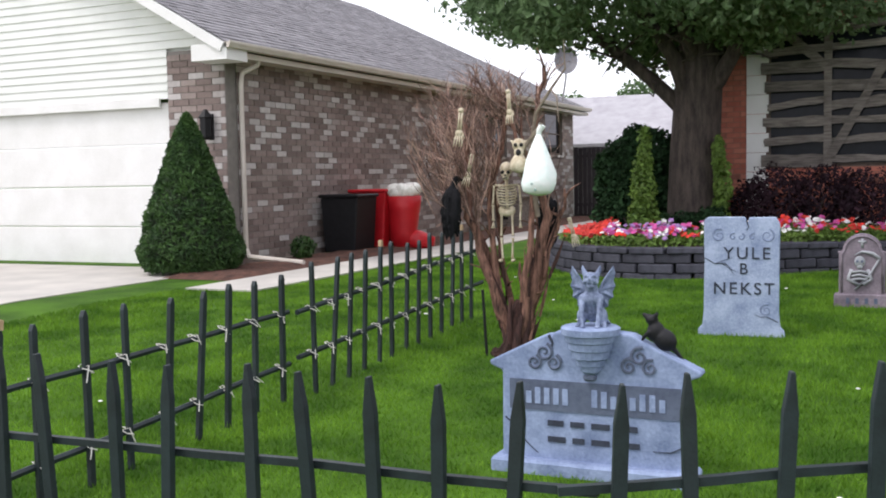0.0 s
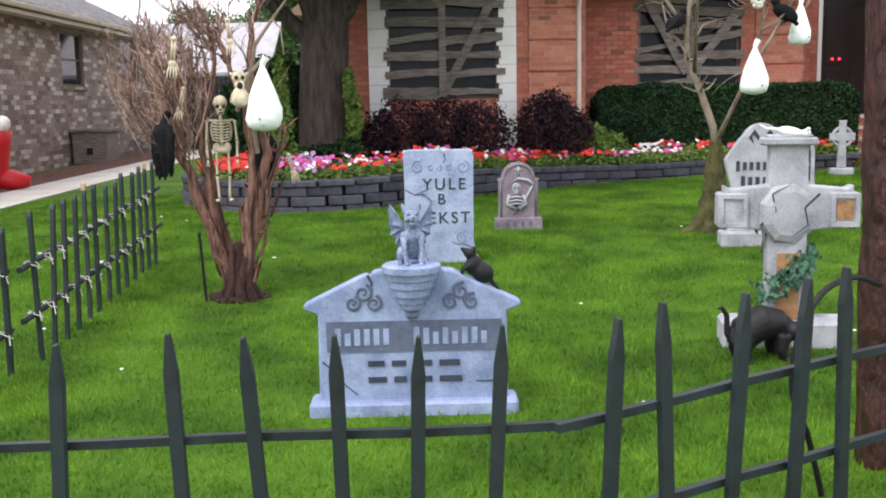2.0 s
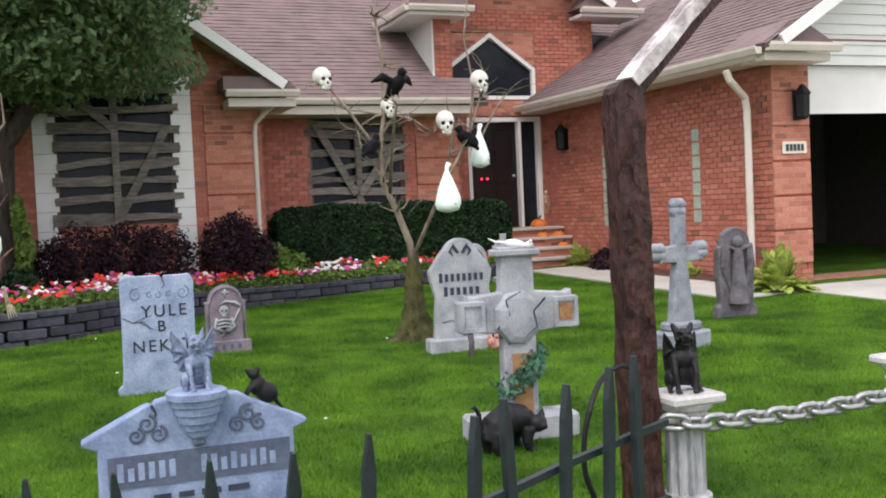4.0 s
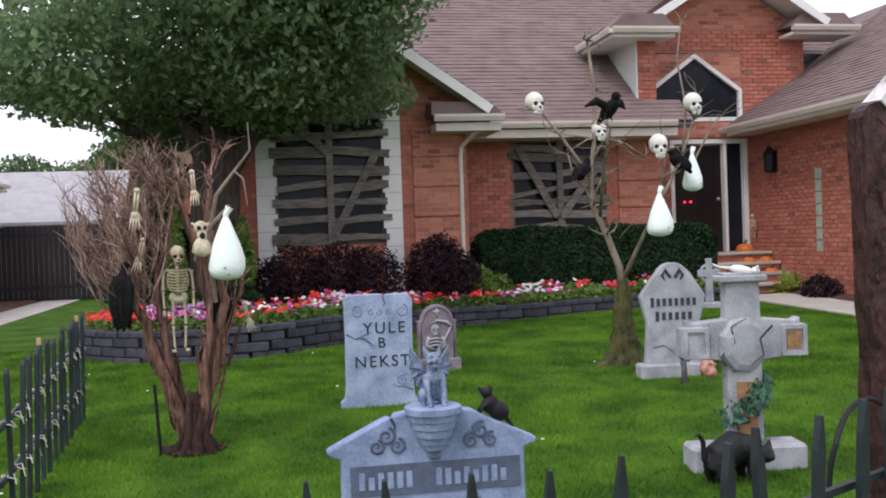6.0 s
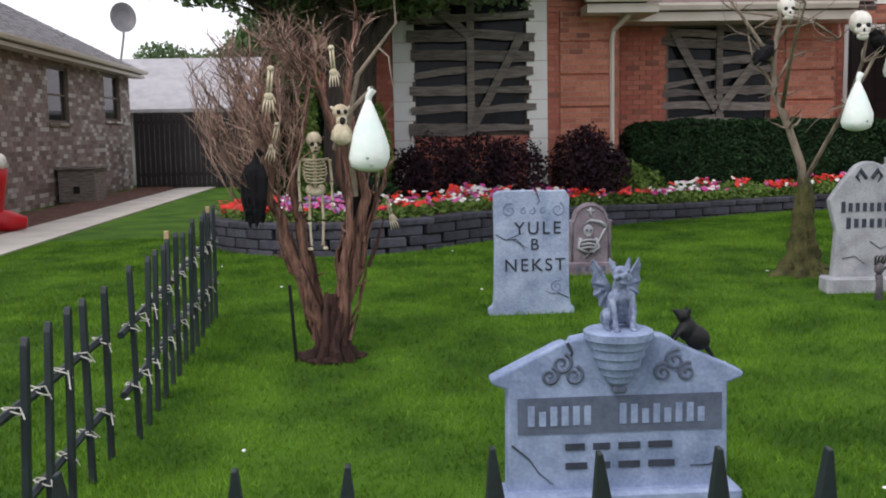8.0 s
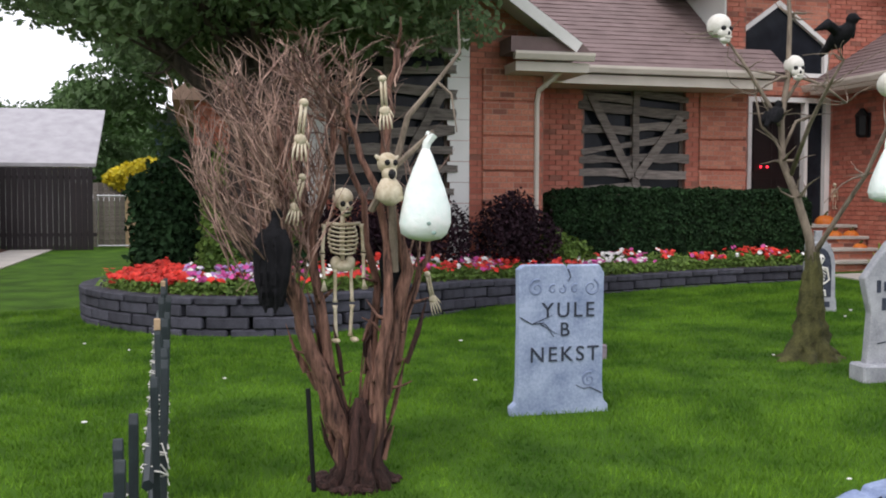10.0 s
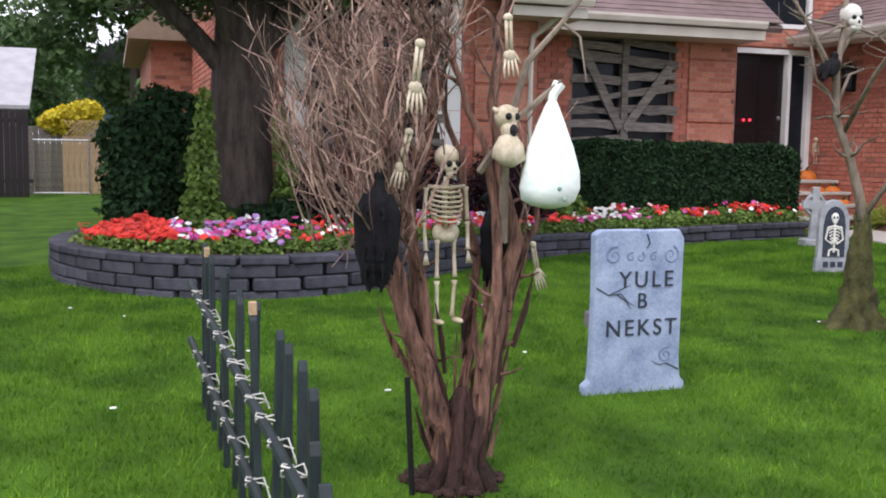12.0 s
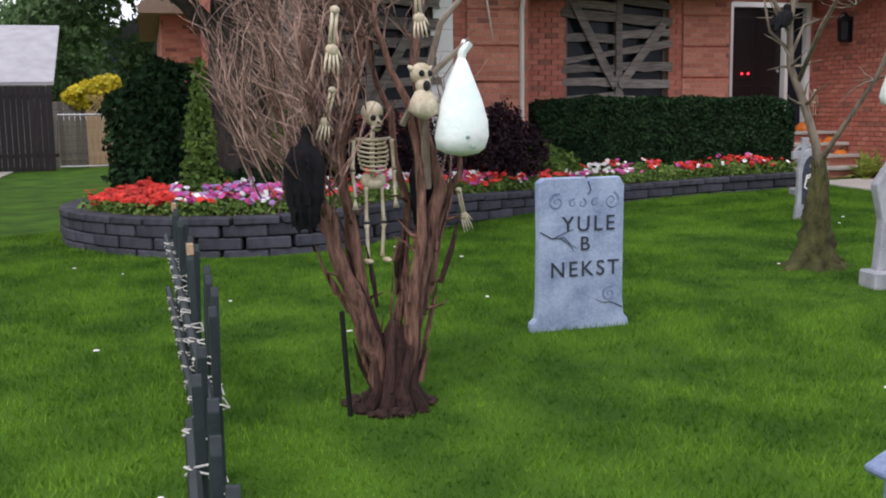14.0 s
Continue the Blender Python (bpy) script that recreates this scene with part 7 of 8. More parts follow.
    tube(bm, [(0.34, -0.2, 1.96), (0.4, -0.24, 1.9), (0.42, -0.27, 1.72)], [0.008, 0.006, 0.003], 5)
    tube(bm, [(0.05, -0.05, 1.35), (0.14, -0.2, 1.56), (0.3, -0.29, 1.72)], [0.018, 0.015, 0.01], 6)
    part("shoot", bm, POLE_WOOD, ob, "long pale curved shoot")


dead_bush()


def skull_into(bm, c, s, m=None):
    """A skull: cranium, cheeks, jaw; eye holes come as separate dark parts."""
    t = Matrix.Translation(c) @ (m or Matrix())
    ball(bm, t @ Vector((0, 0.01, 0.02)) - Vector((0, 0, 0)), (0.085 * s, 0.1 * s, 0.09 * s), 12, 10, m)
    ball(bm, t @ Vector((0, -0.055 * s, -0.045 * s)), (0.06 * s, 0.045 * s, 0.05 * s), 10, 8, m)
    ball(bm, t @ Vector((0, -0.06 * s, -0.095 * s)), (0.045 * s, 0.04 * s, 0.03 * s), 8, 6, m)


def skull(name, label, at, s, rz, material=None):
    ob = thing(name, label, "skull prop", at, rz, group="skulls on the bare branches")
    bm = bmesh.new()
    skull_into(bm, Vector((0, 0, 0)), s)
    for k in range(5):
        box(bm, (-0.03 + k * 0.0125) * s, -0.103 * s, -0.085 * s, (-0.02 + k * 0.0125) * s, -0.09 * s, -0.07 * s)
    part("cranium", bm, material or SKULL_WHITE, ob, smooth=True)
    for x in (-0.035, 0.035):
        bm = bmesh.new()
        ball(bm, (x * s, -0.08 * s, -0.012 * s), (0.021 * s, 0.02 * s, 0.02 * s), 8, 6)
        part("eye_socket", bm, BLACK, ob, "black eye socket")
    bm = bmesh.new()
    ball(bm, (0, -0.1 * s, -0.05 * s), (0.01 * s, 0.01 * s, 0.016 * s), 6, 5)
    part("nose_hole", bm, BLACK, ob, "black nose hole")


def skeleton_doll(name, label, at, s, rz):
    """A hanging toy skeleton, one plain mesh."""
    bm = bmesh.new()
    skull_into(bm, Vector((0, -0.01, -0.09)), 0.8)
    tube(bm, [(0, 0, -0.18), (0, 0.02, -0.35), (0, 0.01, -0.5)], 0.017, 6)
    for k in range(7):
        z = -0.25 - k * 0.028
        w = 0.085 + 0.02 * math.sin(k / 6 * 3.1)
        pts = [(w * math.sin(a), -0.055 * math.cos(a), z - 0.02 * math.cos(a)) for a in (radians(-150 + i * 30) for i in range(11))]
        tube(bm, pts, 0.0075, 5)
    tube(bm, [(-0.12, 0, -0.235), (0, -0.03, -0.245), (0.12, 0, -0.235)], 0.012, 6)
    ball(bm, (0, 0, -0.52), (0.075, 0.04, 0.04), 10, 6)
    for s1 in (-1, 1):
        ball(bm, (s1 * 0.05, 0, -0.5), (0.04, 0.03, 0.05), 8, 6)
        for a, b in (((s1 * 0.13, 0, -0.24), (s1 * 0.145, 0, -0.43)), ((s1 * 0.145, 0, -0.44), (s1 * 0.14, -0.02, -0.6)), ((s1 * 0.055, 0, -0.54), (s1 * 0.06, -0.01, -0.76)), ((s1 * 0.06, -0.01, -0.78), (s1 * 0.05, 0, -0.99))):
            a, b = Vector(a), Vector(b)
            tube(bm, [a, a.lerp(b, 0.12), a.lerp(b, 0.88), b], [0.02, 0.012, 0.012, 0.019], 6)
        for k in range(4):
            tube(bm, [(s1 * 0.14, -0.02, -0.61), (s1 * (0.125 + k * 0.012), -0.03, -0.68)], 0.005, 4)
        ball(bm, (s1 * 0.065, -0.04, -1.01), (0.025, 0.06, 0.018), 8, 5)
    plain = len(bm.faces)
    for x, z, q in ((-0.028, -0.105, 0.02), (0.028, -0.105, 0.02), (0, -0.135, 0.01), (0, -0.165, 0.018)):
        ball(bm, (x, -0.078 if q > 0.015 and z > -0.15 else -0.092, z), (q * (1.5 if z < -0.16 else 1), 0.016, q * (0.4 if z < -0.16 else 1)), 8, 6)
    bm.transform(Matrix.Scale(s, 4))
    ob = solid(name, bm, BONE, label, "skeleton doll", smooth=True, at=pose(*at, 0, 0, rz))
    ob.data.materials.append(BLACK)
    for f in ob.data.polygons[plain:]:
        f.material_index = 1
    return ob


skeleton_doll("skeleton_doll", "bone coloured toy skeleton hanging in the bare bush", (-1.25, -1.15, 1.41), 0.73, 12)


def bone_hand(at, rx, ry, rz, s, label):
    bm = bmesh.new()
    tube(bm, [(-0.012, 0, 0.24), (-0.014, 0, 0.05)], 0.011, 5)
    tube(bm, [(0.014, 0, 0.24), (0.012, 0, 0.05)], 0.011, 5)
    ball(bm, (0, 0, 0.25), (0.03, 0.025, 0.025), 8, 6)
    ball(bm, (0, 0, 0.03), (0.04, 0.018, 0.035), 8, 6)
    for k in range(4):
        x = -0.03 + k * 0.02
        tube(bm, [(x * 0.9, 0, 0.01), (x * 1.3, -0.012, -0.05), (x * 1.4, -0.02, -0.1)], [0.009, 0.007, 0.005], 5)
    tube(bm, [(0.035, 0, 0.03), (0.06, -0.01, -0.02)], [0.008, 0.005], 5)
    bm.transform(Matrix.Scale(s, 4))
    return solid("bone_arm", bm, BONE, label, "bone prop", smooth=True, at=pose(*at, rx, ry, rz))


bone_hand((-1.49, -1.48, 1.6), 0, 6, 10, 0.75, "pale plastic bone arm hung high in the bush")
bone_hand((-1.1, -1.46, 1.74), 0, -4, -10, 0.66, "pale plastic bone arm tied to an upper stem")
bone_hand((-0.766, -1.02, 0.83), 0, -14, 15, 0.6, "pale plastic hand hanging low from the bush")
bone_hand((-1.5, -1.31, 1.3), 0, 14, 0, 0.65, "pale plastic bone arm beside a stem")


def sack(at, h, w, label, rz=0.0, knot=True):
    """A tied white cloth bundle, wide at the bottom."""
    ob = thing("ghost_sack", label, "hanging bundle", at, rz, group="white bundles hung from branches")
    bm = bmesh.new()
    prof = [(0.02, 0.0), (w * 0.3, 0.012), (w * 0.44, h * 0.08), (w * 0.5, h * 0.2), (w * 0.47, h * 0.36), (w * 0.36, h * 0.58), (w * 0.24, h * 0.78), (w * 0.13, h * 0.93), (0.018, h)]
    turned(bm, prof, 22)
    r = rng(label)
    for v in bm.verts:
        a = math.atan2(v.co.y, v.co.x)
        f = 1 + 0.02 * math.sin(a * 7 + r.random()) + 0.12 * noise.noise(v.co * 11)
        v.co.x *= f
        v.co.y *= f
    part("cloth", bm, SACK, ob, smooth=True)
    if knot:
        bm = bmesh.new()
        tube(bm, [(0, 0, h * 0.99), (0.005, 0, h + 0.03), (0.03, 0, h + 0.07)], [0.018, 0.022, 0.028], 8)
        part("knot", bm, SACK, ob, "tied cloth end")
    for x, z in ((-0.012, 0.2), (0.012, 0.1)):
        bm = bmesh.new()
        ball(bm, (x, -w * 0.485, h * z), (0.011, 0.006, 0.009), 8, 6)
        part("eye_spot", bm, mat("grey_spot", (0.3, 0.42, 0.38), bump=0), ob, "faint grey spot")
    return ob


sack((-0.9, -1.42, 1.16), 0.43, 0.25, "white cloth bundle with a faint greenish base hung from a shoot")
bm = bmesh.new()
ball(bm, (0, 0, 0.065), (0.05, 0.05, 0.05), 14, 10)
ball(bm, (0, -0.02, 0.015), (0.036, 0.035, 0.04), 12, 8)
tube(bm, [(0, -0.01, -0.01), (0.0, -0.02, -0.05), (0, -0.02, -0.1), (0.0, -0.01, -0.125)], [0.035, 0.06, 0.07, 0.03], 14)
for s1 in (-1, 1):
    tube(bm, [(s1 * 0.035, 0, 0.08), (s1 * 0.06, 0.01, 0.1)], [0.016, 0.006], 6)
mask = solid("ghoul_head", bm, BONE, "yellowed screaming skull head tied in the bush", "skull prop", smooth=True, at=pose(-1.07, -1.36, 1.46, 0, 0, 14))
bm = bmesh.new()
for s1 in (-1, 1):
    ball(bm, (s1 * 0.02, -0.043, 0.066), (0.015, 0.012, 0.015), 8, 6)
ball(bm, (0, -0.052, 0.012), (0.02, 0.014, 0.024), 8, 6)
part("face_hole", bm, BLACK, mask, "black eye and mouth holes")


def vulture(label, at, s, rz):
    """A hunched black bird, upright, one plain mesh."""
    bm = bmesh.new()
    tube(bm, [(0, 0.05, -0.1), (0, 0.04, 0.06), (0, 0.0, 0.26), (0, -0.01, 0.44), (0, -0.02, 0.53)], [0.04, 0.1, 0.125, 0.11, 0.05], 24)
    for s1 in (-1, 1):
        tube(bm, [(s1 * 0.075, 0.0, 0.49), (s1 * 0.12, 0.02, 0.36), (s1 * 0.105, 0.05, 0.12), (s1 * 0.04, 0.08, -0.14)], [0.04, 0.065, 0.06, 0.012], 16)
        tube(bm, [(s1 * 0.05, -0.02, 0.04), (s1 * 0.05, -0.04, -0.1)], 0.022, 6)
    for row in range(4):
        for k in range(9):
            a = -2.3 + k * 0.575
            z = 0.42 - row * 0.12
            q = 0.118 + 0.015 * math.sin(row * 1.3)
            tube(bm, [(q * math.sin(a), 0.02 + q * math.cos(a), z), (q * 1.1 * math.sin(a), 0.03 + q * 1.1 * math.cos(a), z - 0.08), (q * 0.98 * math.sin(a), 0.04 + q * 0.98 * math.cos(a), z - 0.17)], [0.008, 0.014, 0.004], 6)
    tube(bm, [(0, -0.02, 0.5), (0, -0.06, 0.58)], [0.055, 0.04], 10)
    ball(bm, (0, -0.08, 0.61), (0.05, 0.07, 0.05), 16, 12)
    tube(bm, [(0, -0.13, 0.61), (0, -0.2, 0.59), (0, -0.23, 0.55)], [0.028, 0.02, 0.005], 6)
    bm.transform(Matrix.Diagonal((s * 0.86, s * 0.9, s, 1)))
    return fused(solid("vulture_figure", bm, FEATHER, label, "bird figure", smooth=True, at=pose(*at, 0, 0, rz)), 0.011 * s, 3)


vulture("large black vulture figure perched in the bare bush", (-1.6, -1.37, 0.92), 0.6, 155)
vulture("black vulture figure behind the stems of the bush", (-0.97, -1.0, 0.84), 0.56, 200)
# ragged ground round the stems
bm = bmesh.new()
r = rng(131)
for k in range(60):
    a = r.uniform(0, 6.283)
    q = r.uniform(0.05, 0.22)
    ball(bm, (q * math.cos(a), q * math.sin(a), 0.01), (r.uniform(0.02, 0.05), r.uniform(0.02, 0.04), r.uniform(0.01, 0.03)), 6, 4)
solid("mulch_ring", bm, ROOT, "ring of dark mulch round the bare bush", "mulch", "structure", at=pose(-1.2, -1.1, ground_z(-1.2, -1.1)))
bm = bmesh.new()
tube(bm, [(0, 0, -0.05), (-0.03, 0, 0.5)], 0.012, 6)
solid("support_stake", bm, BLACK, "thin dark stake beside the bush", "stake", at=pose(-1.4, -1.22, ground_z(-1.3, -1.2)))


# ---- prop tree hung with skulls ----
def fold(i, k):
    """Width of one fold of the wrapping: ridges that wander round the trunk as they climb."""
    return 1 + 0.16 * math.sin(i * 1.26 + k * 0.9) + 0.5 * noise.noise(Vector((i * 0.8, k * 0.9, 3.3))) + (0.35 if k < 2 and i % 4 == 0 else 0)


def prop_tree():
    X, Y = 2.96, 1.3
    g = ground_z(X, Y)
    ob = thing("skull_tree", "small bare prop tree wrapped in burlap at its foot", "tree", (X, Y, g))
    bm = bmesh.new()
    n = 30
    rings = []
    rad = [(0.25, -0.03), (0.21, 0.02), (0.175, 0.06), (0.15, 0.12), (0.13, 0.2), (0.125, 0.27), (0.09, 0.34), (0.1, 0.41), (0.084, 0.48), (0.092, 0.55), (0.07, 0.62), (0.074, 0.69), (0.056, 0.76), (0.045, 0.88)]
    for k, (q, z) in enumerate(rad):
        rings.append([bm.verts.new((q * fold(i, k) * math.cos(6.283 * i / n) + 0.02 * z, q * fold(i, k) * math.sin(6.283 * i / n), z + 0.03 * noise.noise(Vector((i * 0.5, k, 0))))) for i in range(n)])
    for a, b in zip(rings, rings[1:]):
        for i in range(n):
            bm.faces.new((a[i], a[(i + 1) % n], b[(i + 1) % n], b[i]))
    bm.faces.new(rings[-1])
    part("wrapping", bm, BURLAP, ob, "brown burlap wrapping", smooth=True)
    r = rng(141)
    limbs = [([(0.02, 0, 0.75), (-0.02, 0, 1.0), (-0.14, 0, 1.32), (-0.27, 0.02, 1.62), (-0.28, 0.03, 1.95), (-0.22, 0.04, 2.3), (-0.2, 0.06, 2.8), (-0.26, 0.06, 3.3)], 0.042),
             ([(0.02, 0, 0.85), (0.1, -0.15, 1.12), (0.2, -0.4, 1.5), (0.22, -0.62, 1.85), (0.2, -0.75, 2.1)], 0.024),
             ([(-0.28, 0.03, 1.9), (-0.42, 0.02, 2.1), (-0.6, 0.02, 2.35), (-0.82, 0.02, 2.62)], 0.022),
             ([(-0.25, 0.03, 2.1), (-0.1, 0.05, 2.3), (0.1, 0.05, 2.25), (0.3, 0.0, 2.1)], 0.018),
             ([(0.2, -0.4, 1.5), (0.42, -0.3, 1.8), (0.6, -0.25, 2.1), (0.75, -0.2, 2.45), (0.8, -0.2, 2.7)], 0.018),
             ([(0.5, -0.28, 1.92), (0.75, -0.2, 2.05), (0.95, -0.15, 2.35), (1.1, -0.1, 2.5)], 0.016),
             ([(0.6, -0.25, 2.1), (0.72, -0.1, 2.6), (0.68, 0, 3.1), (0.74, 0, 3.5)], 0.014),
             ([(-0.2, 0.01, 1.5), (-0.3, -0.4, 1.9), (-0.38, -0.75, 2.15), (-0.42, -0.97, 2.3)], 0.02),
             ([(-0.27, 0.02, 1.7), (-0.1, 0.1, 1.95), (0.05, 0.12, 2.0)], 0.015),
             ([(-0.28, 0.03, 1.75), (-0.45, 0.05, 1.9), (-0.5, 0.06, 2.15)], 0.015)]
    for pts, r0 in limbs:
        bm = bmesh.new()
        P = [Vector(p) for p in pts]
        tube(bm, P, [r0 * (1 - 0.75 * i / len(P)) for i in range(len(P))], 7)
        for i in range(2, len(P)):
            for _ in range(4):
                q = wander(P[i], (r.gauss(0, 1), r.gauss(0, 0.8), r.uniform(-0.1, 1)), r.uniform(0.15, 0.5), 4, 0.25, r)
                tube(bm, q, [r0 * 0.35, r0 * 0.28, r0 * 0.2, r0 * 0.12, 0.002], 5)
        part("branch", bm, POLE_WOOD, ob, smooth=True)


prop_tree()
skull("skull_prop", "white plastic skull on the tip of a bare branch", (2.12, 1.34, 2.72), 1.05, 15)
skull("skull_prop", "white plastic skull in the fork of the bare branches", (2.79, 1.33, 2.43), 0.9, 0)
skull("skull_prop", "white plastic skull above a hanging white bundle", (3.09, 0.54, 2.2), 1.05, -10)
skull("skull_prop", "white plastic skull high on a slender branch", (3.715, 1.11, 2.67), 1.05, 5)
bird("crow_figure", "black crow figure with spread wings on a forward branch", (2.56, 0.4, 2.4), 0.44, 25, spread=True)
bird("crow_figure", "black crow figure on a low bare branch", (2.58, 1.28, 1.93), 0.36, 120)
bird("crow_figure", "black crow figure on an outer branch", (3.45, 0.9, 1.95), 0.4, -80)
sack((3.09, 0.56, 1.34), 0.4, 0.25, "white cloth bundle hung below a skull", 20)
sack((3.66, 1.05, 1.78), 0.37, 0.2, "white cloth bundle hung on an outer branch", 40)

# ---- by the neighbour's wall ----
def bin_box(at, label, material, h=0.95):
    ob = thing("wheeled_bin", label, "bin", at)
    o = [(-0.3, 0), (0.3, 0), (0.37, h), (-0.37, h)]
    part("tub", prismed(o, -0.36, 0.36, bevel=0.02), material, ob)
    part("lid", boxed(-0.4, -0.4, h, 0.4, 0.4, h + 0.06, bevel=0.02), material, ob)


bin_box((-7.5, 7.4, 0.03), "black plastic bin against the brick wall", BLACK)
bin_box((-7.45, 8.35, 0.03), "red plastic bin beside the black one", RED_PLASTIC, 1.02)


def boot():
    ob = thing("giant_boot", "large red boot decoration with white fluffy trim", "boot decoration", (-6.88, 8.3, 0.03))
    bm = bmesh.new()
    tube(bm, [(0, 0, 0), (0, 0, 0.3), (0.02, 0, 0.7), (0.02, 0, 0.95)], [0.24, 0.25, 0.29, 0.33], 16)
    tube(bm, [(0.0, 0, 0.16), (0.3, 0.06, 0.14), (0.56, 0.12, 0.11)], [0.2, 0.18, 0.09], 12)
    part("shell", bm, RED_PLASTIC, ob, smooth=True)
    bm = bmesh.new()
    r = rng(151)
    for k in range(24):
        a = k / 24 * 6.283
        ball(bm, (0.02 + 0.2 * math.cos(a), 0.2 * math.sin(a), 1.02 + r.uniform(-0.02, 0.05)), 0.13, 8, 6)
    part("trim", bm, SKULL_WHITE, ob, "white fluffy trim", smooth=True)


boot()


def box_house():
    ob = thing("storage_chest", "grey wooden chest with a lid by the brick wall", "chest", (-7.5, 15.6, 0.03))
    part("body", boxed(-0.4, -0.45, 0, 0.4, 0.45, 0.72, bevel=0.01), BOARD, ob)
    part("lid", boxed(-0.46, -0.5, 0.72, 0.46, 0.5, 0.8, bevel=0.015), BOARD, ob)
    # Black plate on the face, coloured like the shade inside an opening.
    part("hole", boxed(-0.08, -0.456, 0.2, 0.06, -0.451, 0.36), BLACK, ob, "black plate painted for the dark of a square opening")


box_house()


def dish():
    ob = thing("satellite_dish", "grey satellite dish on the neighbour's roof", "satellite dish", (-7.6, 20.5, 4.05))
    bm = bmesh.new()
    tube(bm, [(-0.12, 0, -0.6), (0, 0, 0.1), (0, 0, 0.45)], 0.03, 8)
    part("mast", bm, CHAIN, ob)
    bm = bmesh.new()
    turned(bm, [(0.02, 0.0), (0.2, 0.03), (0.38, 0.12), (0.4, 0.12), (0.2, 0.0), (0.03, -0.04)], 20)
    bm.transform(pose(0, 0, 0.55, 70, 0, 20) @ Matrix.Diagonal((0.85, 1.1, 1, 1)))
    part("reflector", bm, mat("grey_dish", (0.16, 0.16, 0.17), (0.12, 0.12, 0.13), rough=0.5, bump=0.1), ob)


dish()


# ---- porch things and plants ----
STOOD = mark()


def pumpkin(at, s, label):
    ob = thing("pumpkin", label, "pumpkin", at, group="pumpkins on the steps")
    bm = bmesh.new()
    n, seg = 8, 32
    rings = []
    for j in range(1, n):
        t = math.pi * j / n
        rings.append([bm.verts.new((s * (1 - 0.09 * abs(math.sin(i * math.pi / 4))) * math.sin(t) * math.cos(2 * math.pi * i / seg), s * (1 - 0.09 * abs(math.sin(i * math.pi / 4))) * math.sin(t) * math.sin(2 * math.pi * i / seg), s * 0.8 - s * 0.8 * math.cos(t))) for i in range(seg)])
    for a, b in zip(rings, rings[1:]):
        for i in range(seg):
            bm.faces.new((a[i], a[(i + 1) % seg], b[(i + 1) % seg], b[i]))
    bm.faces.new(rings[0][::-1])
    bm.faces.new(rings[-1])
    part("fruit", bm, ORANGE, ob, smooth=True)
    bm = bmesh.new()
    tube(bm, [(0, 0, s * 1.5), (0.02, 0, s * 1.75), (0.05, 0, s * 1.9)], [0.03, 0.02, 0.018], 6)
    part("stalk", bm, BURLAP, ob)


pumpkin((8.25, 8.7, 0.84), 0.17, "orange pumpkin beside the front door")
pumpkin((8.05, 8.15, 0.665), 0.13, "orange pumpkin on an upper step")
pumpkin((8.42, 8.25, 0.665), 0.13, "small orange pumpkin at the step's edge")
pumpkin((8.3, 7.85, 0.49), 0.12, "small dull orange pumpkin on a lower step")
skeleton_doll("skeleton_doll", "small seated bone figure on the porch", (8.45, 8.75, 1.5), 0.42, 0)


def hosta(at, s, seed, label):
    ob = thing("hosta", label, "plant", at, group="leafy plants by the garage wall")
    r = rng(seed)
    verts, faces = [], []
    for k in range(190):
        a = r.uniform(0, 6.283)
        tilt = r.uniform(0.25, 1.25)
        L = s * r.uniform(0.4, 1.0)
        d = Vector((math.cos(a), math.sin(a), 0))
        side = Vector((-math.sin(a), math.cos(a), 0))
        pts = [d * (L * math.sin(tilt) * t) + Vector((0, 0, L * (math.cos(tilt) * t + 0.5 * t - 1.0 * t * t * math.sin(tilt)))) for t in (0, 0.35, 0.6, 0.85, 1.0)]
        ws = [0.008, 0.04, 0.13, 0.1, 0.004]
        i = len(verts)
        for p, w in zip(pts, ws):
            verts += [p - side * w * s, p + Vector((0, 0, -0.03 * s)), p + side * w * s]
        for q in range(4):
            for e in (0, 1):
                faces.append((i + q * 3 + e, i + q * 3 + e + 1, i + q * 3 + 4 + e, i + q * 3 + 3 + e))
    soup("leaf_clump", verts, faces, HOSTA_LEAF, parent=ob)


hosta((8.05, 1.75, 0.06), 0.62, 161, "large light green hosta at the garage corner")
hosta((8.2, 7.1, 0.15), 0.5, 162, "light green leafy plant beside the steps")
hosta((8.15, 2.5, 0.08), 0.4, 163, "light green hosta along the garage wall")
hosta((8.25, 3.9, 0.08), 0.35, 164, "small green plant in the mulch")
shrub("small_bush", "low dark reddish bush beside the garage wall", (8.2, 6.1, 0.15), [(0, 0, 0.2, 0.3, 0.35, 0.25)], 1800, 0.03, LEAF_PURPLE, 165, stem=False)
settle(STOOD, -0.1, rise=0.02)


